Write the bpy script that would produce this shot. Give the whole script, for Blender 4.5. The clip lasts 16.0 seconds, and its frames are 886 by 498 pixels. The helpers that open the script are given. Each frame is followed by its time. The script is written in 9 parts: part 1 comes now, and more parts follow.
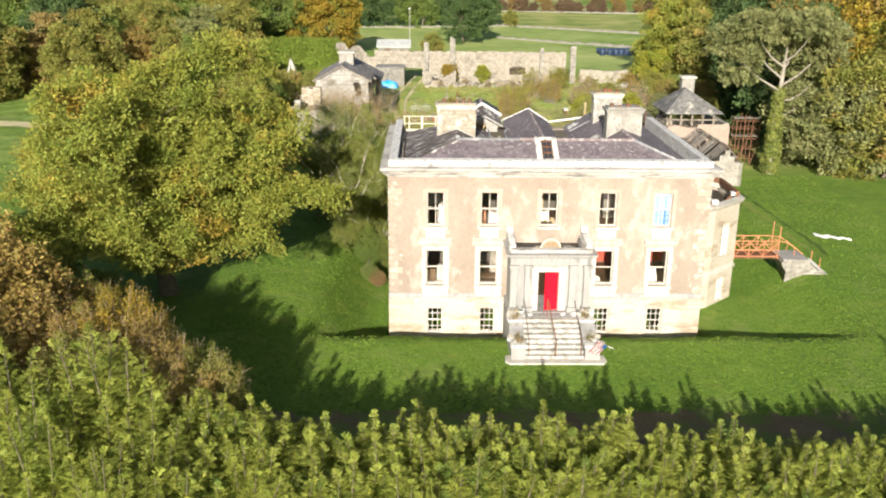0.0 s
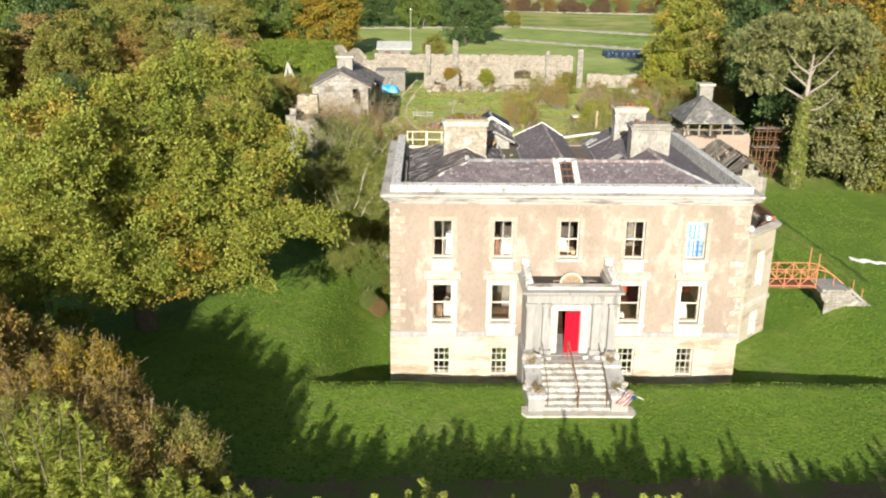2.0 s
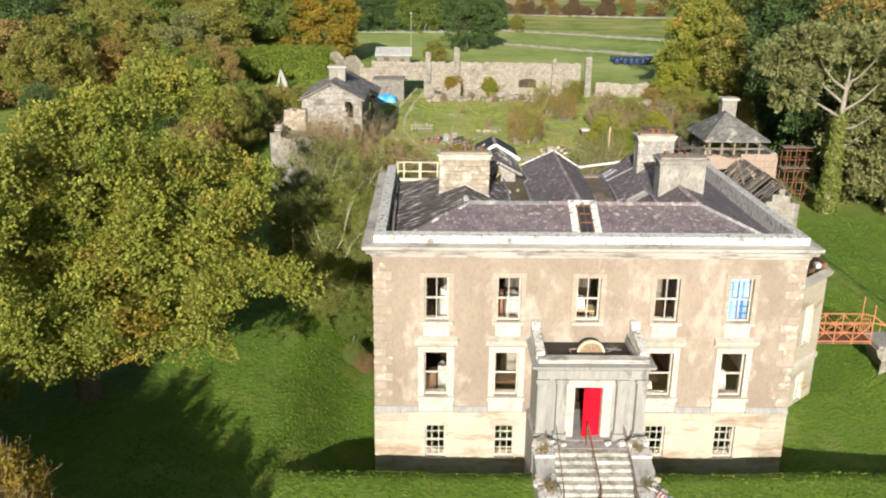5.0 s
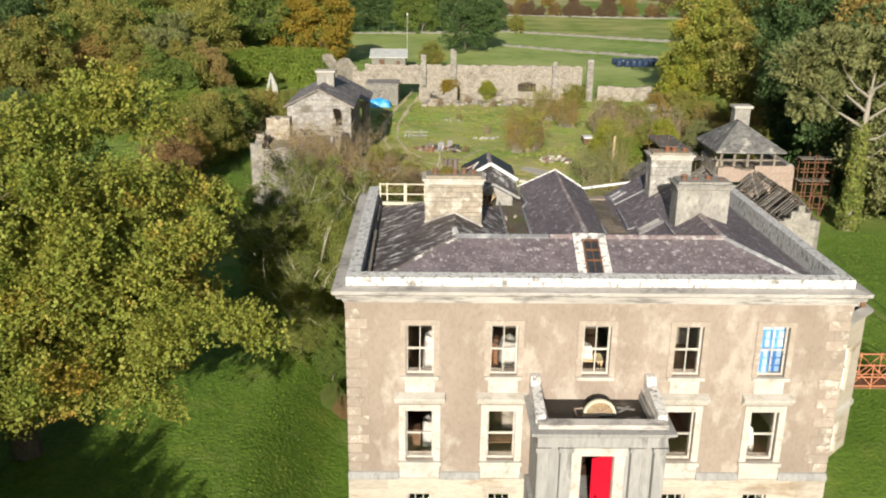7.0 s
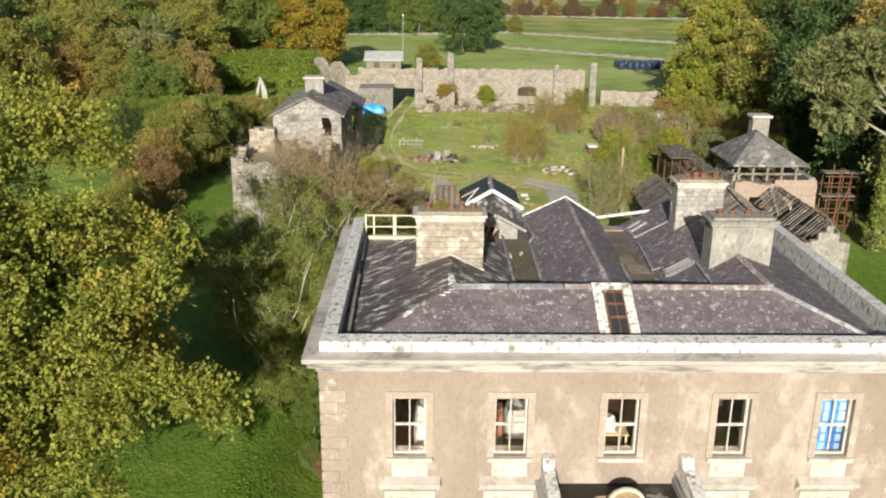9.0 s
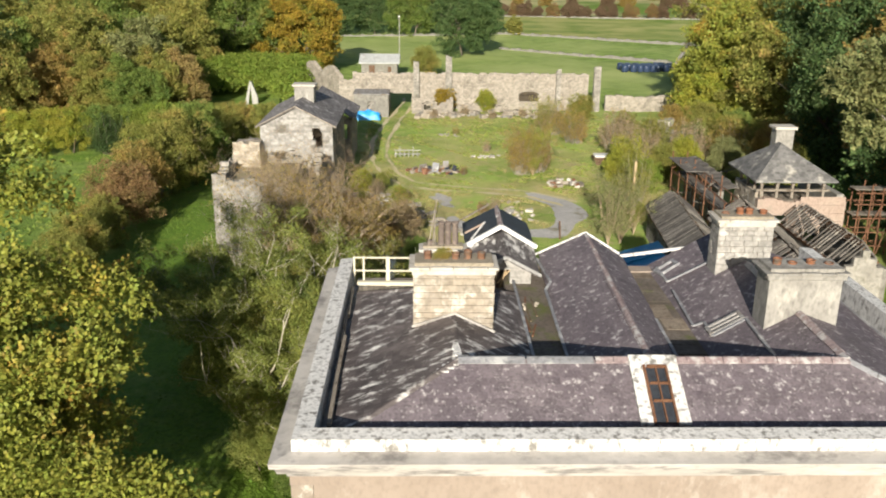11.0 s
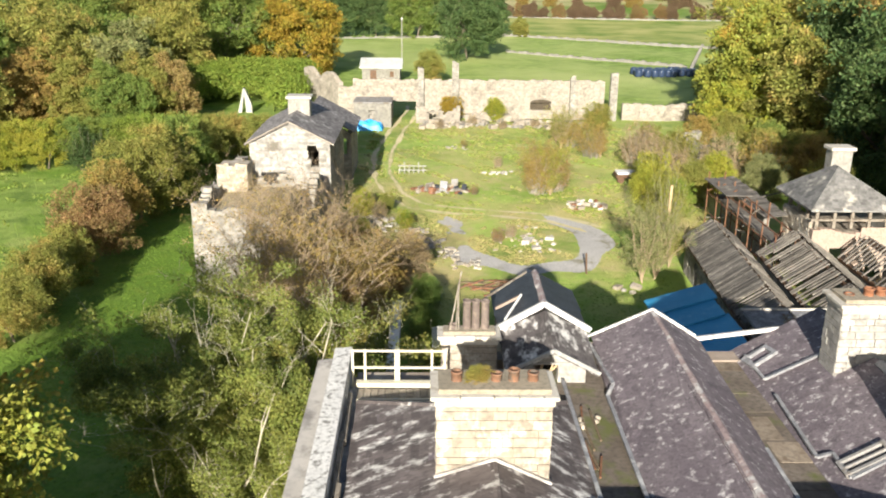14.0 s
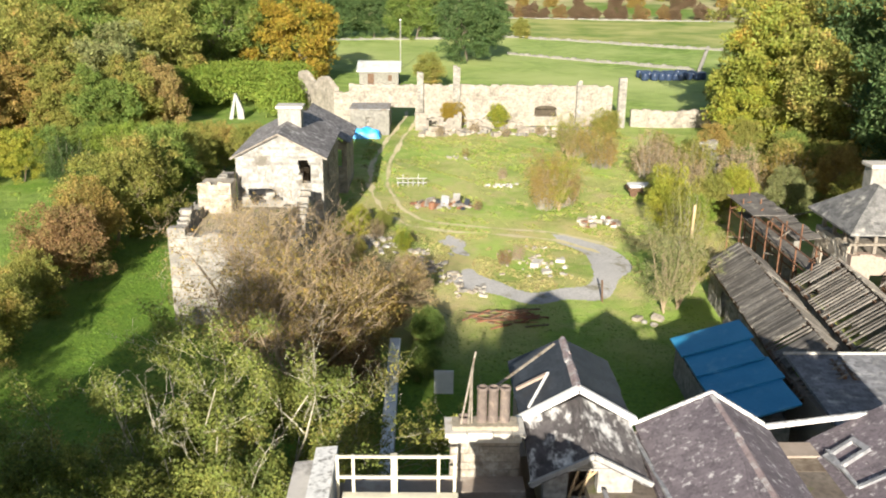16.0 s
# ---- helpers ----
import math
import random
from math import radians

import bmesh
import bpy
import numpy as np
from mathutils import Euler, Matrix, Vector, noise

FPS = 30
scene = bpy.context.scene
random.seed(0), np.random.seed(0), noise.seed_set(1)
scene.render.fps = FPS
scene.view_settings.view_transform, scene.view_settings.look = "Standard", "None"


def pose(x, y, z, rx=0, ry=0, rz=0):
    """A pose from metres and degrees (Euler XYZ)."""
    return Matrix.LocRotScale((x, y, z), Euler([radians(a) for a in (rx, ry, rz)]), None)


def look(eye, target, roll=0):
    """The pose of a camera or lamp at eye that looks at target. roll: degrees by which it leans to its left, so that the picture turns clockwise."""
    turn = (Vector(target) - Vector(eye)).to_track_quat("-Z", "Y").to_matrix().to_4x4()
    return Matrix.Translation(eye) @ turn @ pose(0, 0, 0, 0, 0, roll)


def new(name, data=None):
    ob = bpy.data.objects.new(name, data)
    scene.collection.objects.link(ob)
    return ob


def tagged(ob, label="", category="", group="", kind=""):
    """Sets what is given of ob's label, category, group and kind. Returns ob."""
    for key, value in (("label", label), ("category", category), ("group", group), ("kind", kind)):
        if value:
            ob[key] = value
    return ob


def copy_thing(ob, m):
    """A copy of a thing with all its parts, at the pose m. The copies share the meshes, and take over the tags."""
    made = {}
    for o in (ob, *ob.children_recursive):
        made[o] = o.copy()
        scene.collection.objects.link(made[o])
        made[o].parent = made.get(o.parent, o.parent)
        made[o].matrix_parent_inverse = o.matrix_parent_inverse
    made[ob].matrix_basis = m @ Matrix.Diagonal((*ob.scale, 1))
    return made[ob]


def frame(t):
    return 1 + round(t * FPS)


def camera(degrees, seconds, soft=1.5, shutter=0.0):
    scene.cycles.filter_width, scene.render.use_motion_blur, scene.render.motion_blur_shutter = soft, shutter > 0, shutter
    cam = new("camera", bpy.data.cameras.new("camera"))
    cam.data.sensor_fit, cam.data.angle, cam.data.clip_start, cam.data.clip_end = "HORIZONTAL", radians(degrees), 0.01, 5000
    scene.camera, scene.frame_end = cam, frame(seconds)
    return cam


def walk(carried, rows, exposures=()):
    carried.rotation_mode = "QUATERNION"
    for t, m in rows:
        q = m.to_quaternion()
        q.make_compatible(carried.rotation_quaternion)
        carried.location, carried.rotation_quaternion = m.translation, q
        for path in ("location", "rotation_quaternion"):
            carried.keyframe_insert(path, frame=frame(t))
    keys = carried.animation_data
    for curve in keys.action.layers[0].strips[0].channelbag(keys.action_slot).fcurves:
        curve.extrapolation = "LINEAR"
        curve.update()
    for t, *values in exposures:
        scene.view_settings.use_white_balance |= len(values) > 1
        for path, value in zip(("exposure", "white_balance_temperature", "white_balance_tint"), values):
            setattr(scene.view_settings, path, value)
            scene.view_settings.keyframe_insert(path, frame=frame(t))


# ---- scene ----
cam = camera(53.1, 16.0, soft=2.05)
METRES, EYE, TILT, LEAN, TURN = 42.0, 21.0, 0.0, 0.0, -1.1
ROWS = [
    (0.0, 0.0, 0.0, 0.0, 0.18, -18.34, -0.54),
    (0.5, -0.0029, 0.0322, -0.0003, 0.16, -18.34, -0.56),
    (1.0, -0.0059, 0.0636, -0.0, 0.17, -18.36, -0.59),
    (1.5, -0.0087, 0.0947, 0.0006, 0.17, -18.38, -0.62),
    (2.0, -0.0102, 0.1253, 0.0015, 0.18, -18.39, -0.64),
    (2.5, -0.0106, 0.1554, 0.0022, 0.18, -18.37, -0.63),
    (3.0, -0.0101, 0.1849, 0.0029, 0.2, -18.36, -0.64),
    (3.5, -0.0093, 0.2145, 0.0029, 0.27, -18.33, -0.66),
    (4.0, -0.0083, 0.2443, 0.0032, 0.34, -18.31, -0.64),
    (6.5, 0.0086, 0.3973, 0.0009, 0.42, -18.26, -0.68),
    (7.0, 0.0099, 0.4302, -0.001, 0.38, -18.28, -0.69),
    (7.5, 0.011, 0.4631, -0.0021, 0.34, -18.29, -0.67),
    (8.0, 0.0115, 0.4956, -0.0026, 0.31, -18.29, -0.67),
    (8.5, 0.0115, 0.5281, -0.0028, 0.27, -18.3, -0.65),
    (9.0, 0.0117, 0.5603, -0.0028, 0.21, -18.3, -0.62),
    (11.5, 0.0061, 0.719, -0.0043, -0.02, -18.32, -0.59),
    (12.0, 0.0033, 0.7504, -0.0051, -0.02, -18.31, -0.61),
    (12.5, 0.0009, 0.7817, -0.0059, 0.0, -18.31, -0.62),
    (13.0, -0.0021, 0.8129, -0.0066, 0.01, -18.31, -0.62),
    (13.5, -0.0053, 0.8433, -0.0071, 0.04, -18.31, -0.62),
    (14.0, -0.0084, 0.874, -0.0072, 0.06, -18.32, -0.6),
    (14.5, -0.0122, 0.9055, -0.0076, 0.05, -18.33, -0.61),
    (15.0, -0.0143, 0.9364, -0.008, 0.04, -18.33, -0.61),
    (15.5, -0.0148, 0.967, -0.0086, 0.01, -18.31, -0.6),
    (16.0, -0.0137, 0.9972, -0.0086, -0.03, -18.33, -0.59),
]
walk(cam, [(t, pose(0, 0, EYE, TILT, LEAN, TURN) @ pose(METRES * x, METRES * y, METRES * z, 90 + pitch, roll, yaw)) for t, x, y, z, yaw, pitch, roll in ROWS],
     exposures=[(0.0, 0.88), (2.0, 0.77), (4.0, 0.65), (7.0, 0.42), (9.0, 0.43), (11.2, 0.64), (12.2, 0.88), (16.0, 1.2)])

# ---- light ----
SUN_EL, SUN_DIR = 18.7, Vector((0.135, 0.99, 0)).normalized()
world = bpy.data.worlds.new("sky")
scene.world = world
world.use_nodes = True
wn = world.node_tree
sky = wn.nodes.new("ShaderNodeTexSky")
sky.sky_type, sky.sun_disc = "NISHITA", False
sky.sun_elevation = radians(SUN_EL)
sky.sun_rotation = math.atan2(-SUN_DIR.x, -SUN_DIR.y)
sky.air_density, sky.dust_density = 1.0, 1.2
wn.nodes["Background"].inputs[1].default_value = 0.051
wn.links.new(sky.outputs[0], wn.nodes["Background"].inputs[0])
sun = new("sun", bpy.data.lights.new("sun", "SUN"))
sun.data.energy, sun.data.angle, sun.data.color = 5.0, radians(0.55), (1.0, 0.93, 0.82)
way = Vector((SUN_DIR.x, SUN_DIR.y, -math.tan(radians(SUN_EL))))
sun.matrix_world = look((-10, -20, 60), Vector((-10, -20, 60)) + way)


# ---- materials ----
def rgb(c):
    return (c[0], c[1], c[2], 1.0)


def surface(name, a, b, scale=1.0, rough=0.85, bump=0.3, fine=18.0, stain=None, stain_scale=0.5, stain_amount=0.5,
            per="", spread=0.15, metal=0.0, stretch=(1, 1, 1), translucent=0.0, bump_distance=0.02, speck=1.0):
    """Two colours mixed by coarse and fine grain, an optional third in patches, and a shift for each piece."""
    m = bpy.data.materials.new(name)
    m.use_nodes = True
    nt = m.node_tree
    bsdf = nt.nodes["Principled BSDF"]
    geo = nt.nodes.new("ShaderNodeNewGeometry")
    mapping = nt.nodes.new("ShaderNodeMapping")
    mapping.inputs["Scale"].default_value = stretch
    nt.links.new(geo.outputs["Position"], mapping.inputs["Vector"])

    def grain(s, detail, w=0.6):
        n = nt.nodes.new("ShaderNodeTexNoise")
        n.inputs["Scale"].default_value, n.inputs["Detail"].default_value, n.inputs["Roughness"].default_value = s, detail, w
        nt.links.new(mapping.outputs[0], n.inputs["Vector"])
        return n.outputs["Fac"]

    def ramp(src, lo, hi):
        r = nt.nodes.new("ShaderNodeMapRange")
        r.inputs["From Min"].default_value, r.inputs["From Max"].default_value = lo, hi
        nt.links.new(src, r.inputs["Value"])
        return r.outputs[0]

    def mix(fac, x, y, kind="MIX"):
        n = nt.nodes.new("ShaderNodeMix")
        n.data_type, n.blend_type = "RGBA", kind
        for sock, v in ((n.inputs[0], fac), (n.inputs[6], x), (n.inputs[7], y)):
            if isinstance(v, (int, float)):
                sock.default_value = v
            elif isinstance(v, tuple):
                sock.default_value = rgb(v)
            else:
                nt.links.new(v, sock)
        return n.outputs[2]

    coarse, small = grain(scale, 3), grain(fine, 4)
    col = mix(ramp(coarse, 0.3, 0.7), a, b)
    mid = tuple(0.5 * (p + q) for p, q in zip(a, b))
    dark = tuple(0.55 * p for p in mid)
    grit = nt.nodes.new("ShaderNodeMath")
    grit.operation = "MULTIPLY"
    grit.inputs[1].default_value = speck
    nt.links.new(ramp(small, 0.45, 0.75), grit.inputs[0])
    col = mix(grit.outputs[0], col, dark)
    if stain:
        col = mix(ramp(grain(stain_scale, 5, 0.7), 0.62 - 0.25 * stain_amount, 0.72 - 0.2 * stain_amount), col, stain)
    if per:
        if per == "object":
            rnd = nt.nodes.new("ShaderNodeObjectInfo").outputs["Random"]
        else:
            rnd = geo.outputs["Random Per Island"]
        hsv = nt.nodes.new("ShaderNodeHueSaturation")
        v = nt.nodes.new("ShaderNodeMapRange")
        v.inputs["To Min"].default_value, v.inputs["To Max"].default_value = 1 - spread, 1 + spread
        nt.links.new(rnd, v.inputs["Value"])
        nt.links.new(v.outputs[0], hsv.inputs["Value"])
        if per == "leaf":
            h = nt.nodes.new("ShaderNodeMapRange")
            h.inputs["To Min"].default_value, h.inputs["To Max"].default_value = 0.475, 0.515
            w = nt.nodes.new("ShaderNodeTexWhiteNoise")
            w.noise_dimensions = "1D"
            nt.links.new(rnd, w.inputs["W"])
            nt.links.new(w.outputs["Value"], h.inputs["Value"])
            nt.links.new(h.outputs[0], hsv.inputs["Hue"])
        nt.links.new(col, hsv.inputs["Color"])
        col = hsv.outputs[0]
    nt.links.new(col, bsdf.inputs["Base Color"])
    bsdf.inputs["Roughness"].default_value, bsdf.inputs["Metallic"].default_value = rough, metal
    bsdf.inputs["Specular IOR Level"].default_value = 0.3
    if bump:
        bn = nt.nodes.new("ShaderNodeBump")
        bn.inputs["Strength"].default_value, bn.inputs["Distance"].default_value = bump, bump_distance
        nt.links.new(small, bn.inputs["Height"])
        nt.links.new(bn.outputs[0], bsdf.inputs["Normal"])
    if translucent:
        tr = nt.nodes.new("ShaderNodeBsdfTranslucent")
        nt.links.new(col, tr.inputs["Color"])
        ms = nt.nodes.new("ShaderNodeMixShader")
        ms.inputs[0].default_value = translucent
        nt.links.new(bsdf.outputs[0], ms.inputs[1])
        nt.links.new(tr.outputs[0], ms.inputs[2])
        nt.links.new(ms.outputs[0], nt.nodes["Material Output"].inputs["Surface"])
    return m


def leaves(name, a, b, spread=0.4, third=None, amount=0.2, patch=0.7, through_light=0.35):
    return surface(name, a, b, scale=0.5, rough=0.6, bump=0, fine=2.5, stain=third, stain_scale=patch, stain_amount=amount, per="leaf", spread=spread, translucent=through_light)


GRASS = surface("grass", (0.12, 0.225, 0.022), (0.175, 0.285, 0.034), 0.16, 0.9, 0.9, 5.0, stain=(0.2, 0.275, 0.056), stain_scale=0.3, stain_amount=0.33, bump_distance=0.12)
TARMAC = surface("mossy_tarmac", (0.17, 0.13, 0.07), (0.23, 0.18, 0.095), 0.5, 0.95, 0.5, 9, stain=(0.13, 0.19, 0.035), stain_scale=0.3, stain_amount=0.62)
GRAVEL = surface("gravel", (0.46, 0.44, 0.41), (0.56, 0.535, 0.5), 0.4, 0.95, 0.7, 9, stain=(0.22, 0.2, 0.12), stain_scale=0.35, stain_amount=0.25)
TRACK = surface("worn_track", (0.58, 0.51, 0.28), (0.68, 0.59, 0.36), 0.4, 0.95, 0.5, 6, stain=(0.3, 0.33, 0.1), stain_scale=0.6, stain_amount=0.3, speck=0.4)
RENDER = surface("lime_render", (0.295, 0.238, 0.19), (0.375, 0.308, 0.252), 0.55, 0.9, 0.35, 9, stain=(0.44, 0.385, 0.325), stain_scale=0.9, stain_amount=0.34, speck=0.4, stretch=(1, 1, 0.6))
SURROUND = surface("rendered_surround", (0.36, 0.3, 0.24), (0.45, 0.385, 0.315), 1.5, 0.9, 0.3, 9, stain=(0.52, 0.46, 0.39), stain_scale=2.5, stain_amount=0.3, speck=0.4)
ASHLAR = surface("limestone_ashlar", (0.451, 0.396, 0.313), (0.524, 0.469, 0.386), 0.8, 0.85, 0.2, 10, stain=(0.325, 0.255, 0.18), stain_scale=1.1, stain_amount=0.42, per="object", spread=0.12, speck=0.5, stretch=(0.4, 0.4, 1.4))
CORNICE = surface("weathered_cornice_stone", (0.43, 0.4, 0.36), (0.58, 0.55, 0.51), 1.2, 0.85, 0.3, 9, stain=(0.23, 0.215, 0.2), stain_scale=2.2, stain_amount=0.5, stretch=(0.3, 0.3, 1.6), speck=0.5)
TRIM = surface("pale_stone_trim", (0.48, 0.445, 0.385), (0.62, 0.59, 0.525), 1.6, 0.8, 0.25, 12, stain=(0.4, 0.355, 0.29), stain_scale=2.6, stain_amount=0.33, speck=0.4)
GREY_STONE = surface("weathered_grey_stone", (0.28, 0.275, 0.262), (0.42, 0.412, 0.388), 1.6, 0.85, 0.35, 9, stain=(0.2, 0.195, 0.185), stain_scale=1.6, stain_amount=0.22, stretch=(1, 1, 0.18), speck=0.5)
COPING = surface("mossy_coping", (0.64, 0.63, 0.6), (0.8, 0.785, 0.75), 1.5, 0.85, 0.35, 9, stain=(0.22, 0.21, 0.19), stain_scale=4.5, stain_amount=0.4, stretch=(1, 1, 0.5))
LEAD = surface("lead", (0.26, 0.26, 0.27), (0.36, 0.36, 0.37), 1.0, 0.6, 0.2, 8, stain=(0.55, 0.55, 0.53), stain_scale=1.5, stain_amount=0.4, metal=0.2)
SLATE = surface("lichened_slate", (0.138, 0.114, 0.128), (0.2, 0.17, 0.18), 0.8, 0.7, 0.12, 12, stain=(0.500, 0.470, 0.460), stain_scale=8.0, stain_amount=0.22, per="object", spread=0.2)
SLATE_STUFF = surface("lichened_slate_rest", (0.138, 0.114, 0.128), (0.2, 0.17, 0.18), 0.8, 0.7, 0.12, 12, stain=(0.5, 0.47, 0.46), stain_scale=5.0, stain_amount=0.25, per="island", spread=0.16)
MOSSY_SLATE = surface("mossy_slate", (0.085, 0.072, 0.07), (0.165, 0.14, 0.135), 0.9, 0.8, 0.15, 9, stain=(0.66, 0.64, 0.6), stain_scale=2.5, stain_amount=0.36, per="island", spread=0.26, stretch=(0.5, 1.2, 1))
NEW_SLATE = surface("blue_black_slate", (0.036, 0.042, 0.052), (0.052, 0.058, 0.068), 1.2, 0.55, 0.2, 10, per="island", spread=0.2)
RUBBLE = surface("rubble_stone", (0.357, 0.306, 0.238), (0.493, 0.442, 0.357), 1.5, 0.9, 0.6, 5, stain=(0.255, 0.212, 0.153), stain_scale=1.2, per="island", spread=0.22)
RUIN_STONE = surface("ruin_stone", (0.23, 0.215, 0.185), (0.37, 0.345, 0.3), 1.3, 0.92, 0.9, 4, stain=(0.17, 0.16, 0.125), stain_scale=1.5, stain_amount=0.3, per="island", spread=0.2, bump_distance=0.06)
WALL_STONE = surface("pale_wall_stone", (0.27, 0.238, 0.195), (0.37, 0.333, 0.278), 1.4, 0.92, 0.9, 4, stain=(0.19, 0.175, 0.14), stain_scale=0.9, stain_amount=0.32, per="island", spread=0.2, bump_distance=0.04)
PALE_WALL = surface("sunbleached_wall_stone", (0.29, 0.255, 0.205), (0.39, 0.352, 0.295), 1.4, 0.92, 0.6, 4, stain=(0.2, 0.18, 0.145), stain_scale=0.5, stain_amount=0.34, per="island", spread=0.16, bump_distance=0.03)
LIMEWASH = surface("flaking_limewash_stone", (0.31, 0.293, 0.265), (0.44, 0.425, 0.39), 1.2, 0.92, 0.8, 4, stain=(0.19, 0.172, 0.14), stain_scale=0.9, stain_amount=0.36, per="island", spread=0.24, bump_distance=0.03)
CHIMNEY_STONE = surface("honey_stone", (0.31, 0.262, 0.2), (0.41, 0.362, 0.295), 1.6, 0.88, 0.5, 6, stain=(0.55, 0.52, 0.45), stain_scale=1.7, stain_amount=0.36, per="object", spread=0.12)
CHIMNEY_RENDER = surface("grey_render", (0.27, 0.255, 0.225), (0.36, 0.345, 0.31), 1.2, 0.9, 0.35, 8, stain=(0.44, 0.42, 0.37), stain_scale=1.4, stain_amount=0.3, stretch=(1, 1, 0.5))
GREY_BLOCK = surface("pale_grey_block", (0.3, 0.285, 0.255), (0.42, 0.4, 0.365), 1.3, 0.88, 0.4, 6, stain=(0.55, 0.53, 0.48), stain_scale=1.6, stain_amount=0.3, per="object", spread=0.1)
PINK_BOARD = surface("faded_pink_board", (0.36, 0.27, 0.215), (0.45, 0.35, 0.285), 1.0, 0.85, 0.3, 9, stain=(0.3, 0.25, 0.2), stain_scale=1.0, stain_amount=0.3)
VALLEY = surface("stained_valley_lead", (0.12, 0.095, 0.072), (0.23, 0.195, 0.16), 0.9, 0.8, 0.3, 8, stain=(0.13, 0.14, 0.05), stain_scale=0.8, stain_amount=0.35)
PALE_BOARD = surface("water_stained_board", (0.24, 0.19, 0.14), (0.33, 0.275, 0.21), 1.2, 0.85, 0.3, 9, stain=(0.16, 0.12, 0.085), stain_scale=1.4, stain_amount=0.35, per="object", spread=0.15)
TERRACOTTA = surface("terracotta", (0.26, 0.105, 0.052), (0.33, 0.155, 0.085), 3, 0.8, 0.2, 15, stain=(0.150, 0.112, 0.083), stain_scale=4)
WHITE_PAINT = surface("white_paint", (0.72, 0.71, 0.68), (0.8, 0.79, 0.76), 2, 0.55, 0.05, 12, speck=0.2)
SASH_PAINT = surface("aged_sash_paint", (0.5, 0.465, 0.4), (0.64, 0.61, 0.55), 3, 0.65, 0.15, 14, stain=(0.34, 0.29, 0.23), stain_scale=5, stain_amount=0.3, speck=0.3)
CREAM_PAINT = surface("cream_paint", (0.6, 0.56, 0.42), (0.68, 0.63, 0.49), 2, 0.6, 0.1, 12, speck=0.3)
RED_WALL = surface("red_distemper", (0.36, 0.06, 0.035), (0.46, 0.1, 0.06), 1.5, 0.9, 0.2, 8)
FADED_RED = surface("faded_red_cloth", (0.45, 0.13, 0.14), (0.52, 0.19, 0.19), 2, 0.9, 0.1, 8)
RED_PAINT = surface("red_paint", (0.62, 0.004, 0.022), (0.7, 0.008, 0.03), 2, 0.45, 0.0, 12)
ORANGE_PAINT = surface("orange_paint", (0.6, 0.22, 0.1), (0.68, 0.3, 0.16), 2, 0.6, 0.1, 12)
RUST = surface("rusty_steel", (0.17, 0.08, 0.045), (0.27, 0.14, 0.08), 3, 0.85, 0.3, 14, metal=0.2)
TIMBER = surface("weathered_timber", (0.27, 0.23, 0.18), (0.4, 0.36, 0.3), 2, 0.85, 0.4, 14, stain=(0.15, 0.12, 0.09), stain_scale=2, per="island", spread=0.25)
RAW_TIMBER = surface("raw_timber", (0.5, 0.36, 0.2), (0.6, 0.45, 0.28), 2, 0.8, 0.3, 14)
BARK = surface("bark", (0.15, 0.12, 0.085), (0.25, 0.21, 0.16), 2, 0.95, 0.8, 9)
PALE_BARK = surface("pale_bark", (0.28, 0.252, 0.2), (0.38, 0.345, 0.285), 2, 0.9, 0.6, 9)
DEAD_BARK = surface("bleached_bark", (0.42, 0.38, 0.28), (0.6, 0.55, 0.43), 2, 0.9, 0.5, 9)
TWIG_BARK = surface("brown_twigs", (0.36, 0.27, 0.17), (0.48, 0.37, 0.25), 2, 0.9, 0.4, 9)
BLUE_SHEET = surface("blue_sheet", (0.03, 0.25, 0.46), (0.05, 0.3, 0.52), 0.6, 0.5, 0.1, 6, stain=(0.09, 0.33, 0.52), stain_scale=0.8, stain_amount=0.3, speck=0.2)
BLUE_TARP = surface("blue_tarpaulin", (0.03, 0.30, 0.72), (0.05, 0.38, 0.8), 1.5, 0.4, 0.5, 3)
GREY_SHEET = surface("corrugated_grey", (0.27, 0.26, 0.25), (0.36, 0.35, 0.33), 1.2, 0.8, 0.3, 9, stain=(0.2, 0.16, 0.12), stain_scale=1.5)
QUOIN = surface("worn_quoin_stone", (0.32, 0.264, 0.21), (0.4, 0.338, 0.275), 1.5, 0.9, 0.3, 8, stain=(0.56, 0.52, 0.45), stain_scale=2.6, stain_amount=0.3, per="object", spread=0.13, speck=0.4)
MORTAR = surface("old_mortar", (0.3, 0.26, 0.195), (0.38, 0.33, 0.25), 2, 0.95, 0.4, 9)
FIELD_STONE = surface("field_stone", (0.2, 0.19, 0.16), (0.3, 0.285, 0.25), 0.6, 0.95, 0.5, 3)
# kept dark so rooms look dim through the windows; the dimness is colour
PLASTER = surface("dimmed_plaster", (0.10, 0.085, 0.068), (0.14, 0.12, 0.098), 1, 0.9, 0.1, 8, speck=0.3)
DUST_SHEET = surface("dust_sheet_cloth", (0.4, 0.37, 0.33), (0.52, 0.49, 0.44), 1.5, 0.9, 0.2, 8)
DARK_WOOD = surface("dark_wood", (0.1, 0.055, 0.03), (0.16, 0.09, 0.05), 2, 0.6, 0.2, 12)
WET_FELT = surface("wet_black_felt", (0.016, 0.015, 0.013), (0.035, 0.031, 0.026), 1.2, 0.5, 0.2, 8, stain=(0.1, 0.09, 0.07), stain_scale=1.6, stain_amount=0.2)
# dark brown for earth, and for shade painted behind openings and under rafters
EARTH_SHADE = surface("earth_and_shade_brown", (0.06, 0.05, 0.035), (0.1, 0.08, 0.055), 1, 0.95, 0.6, 6)

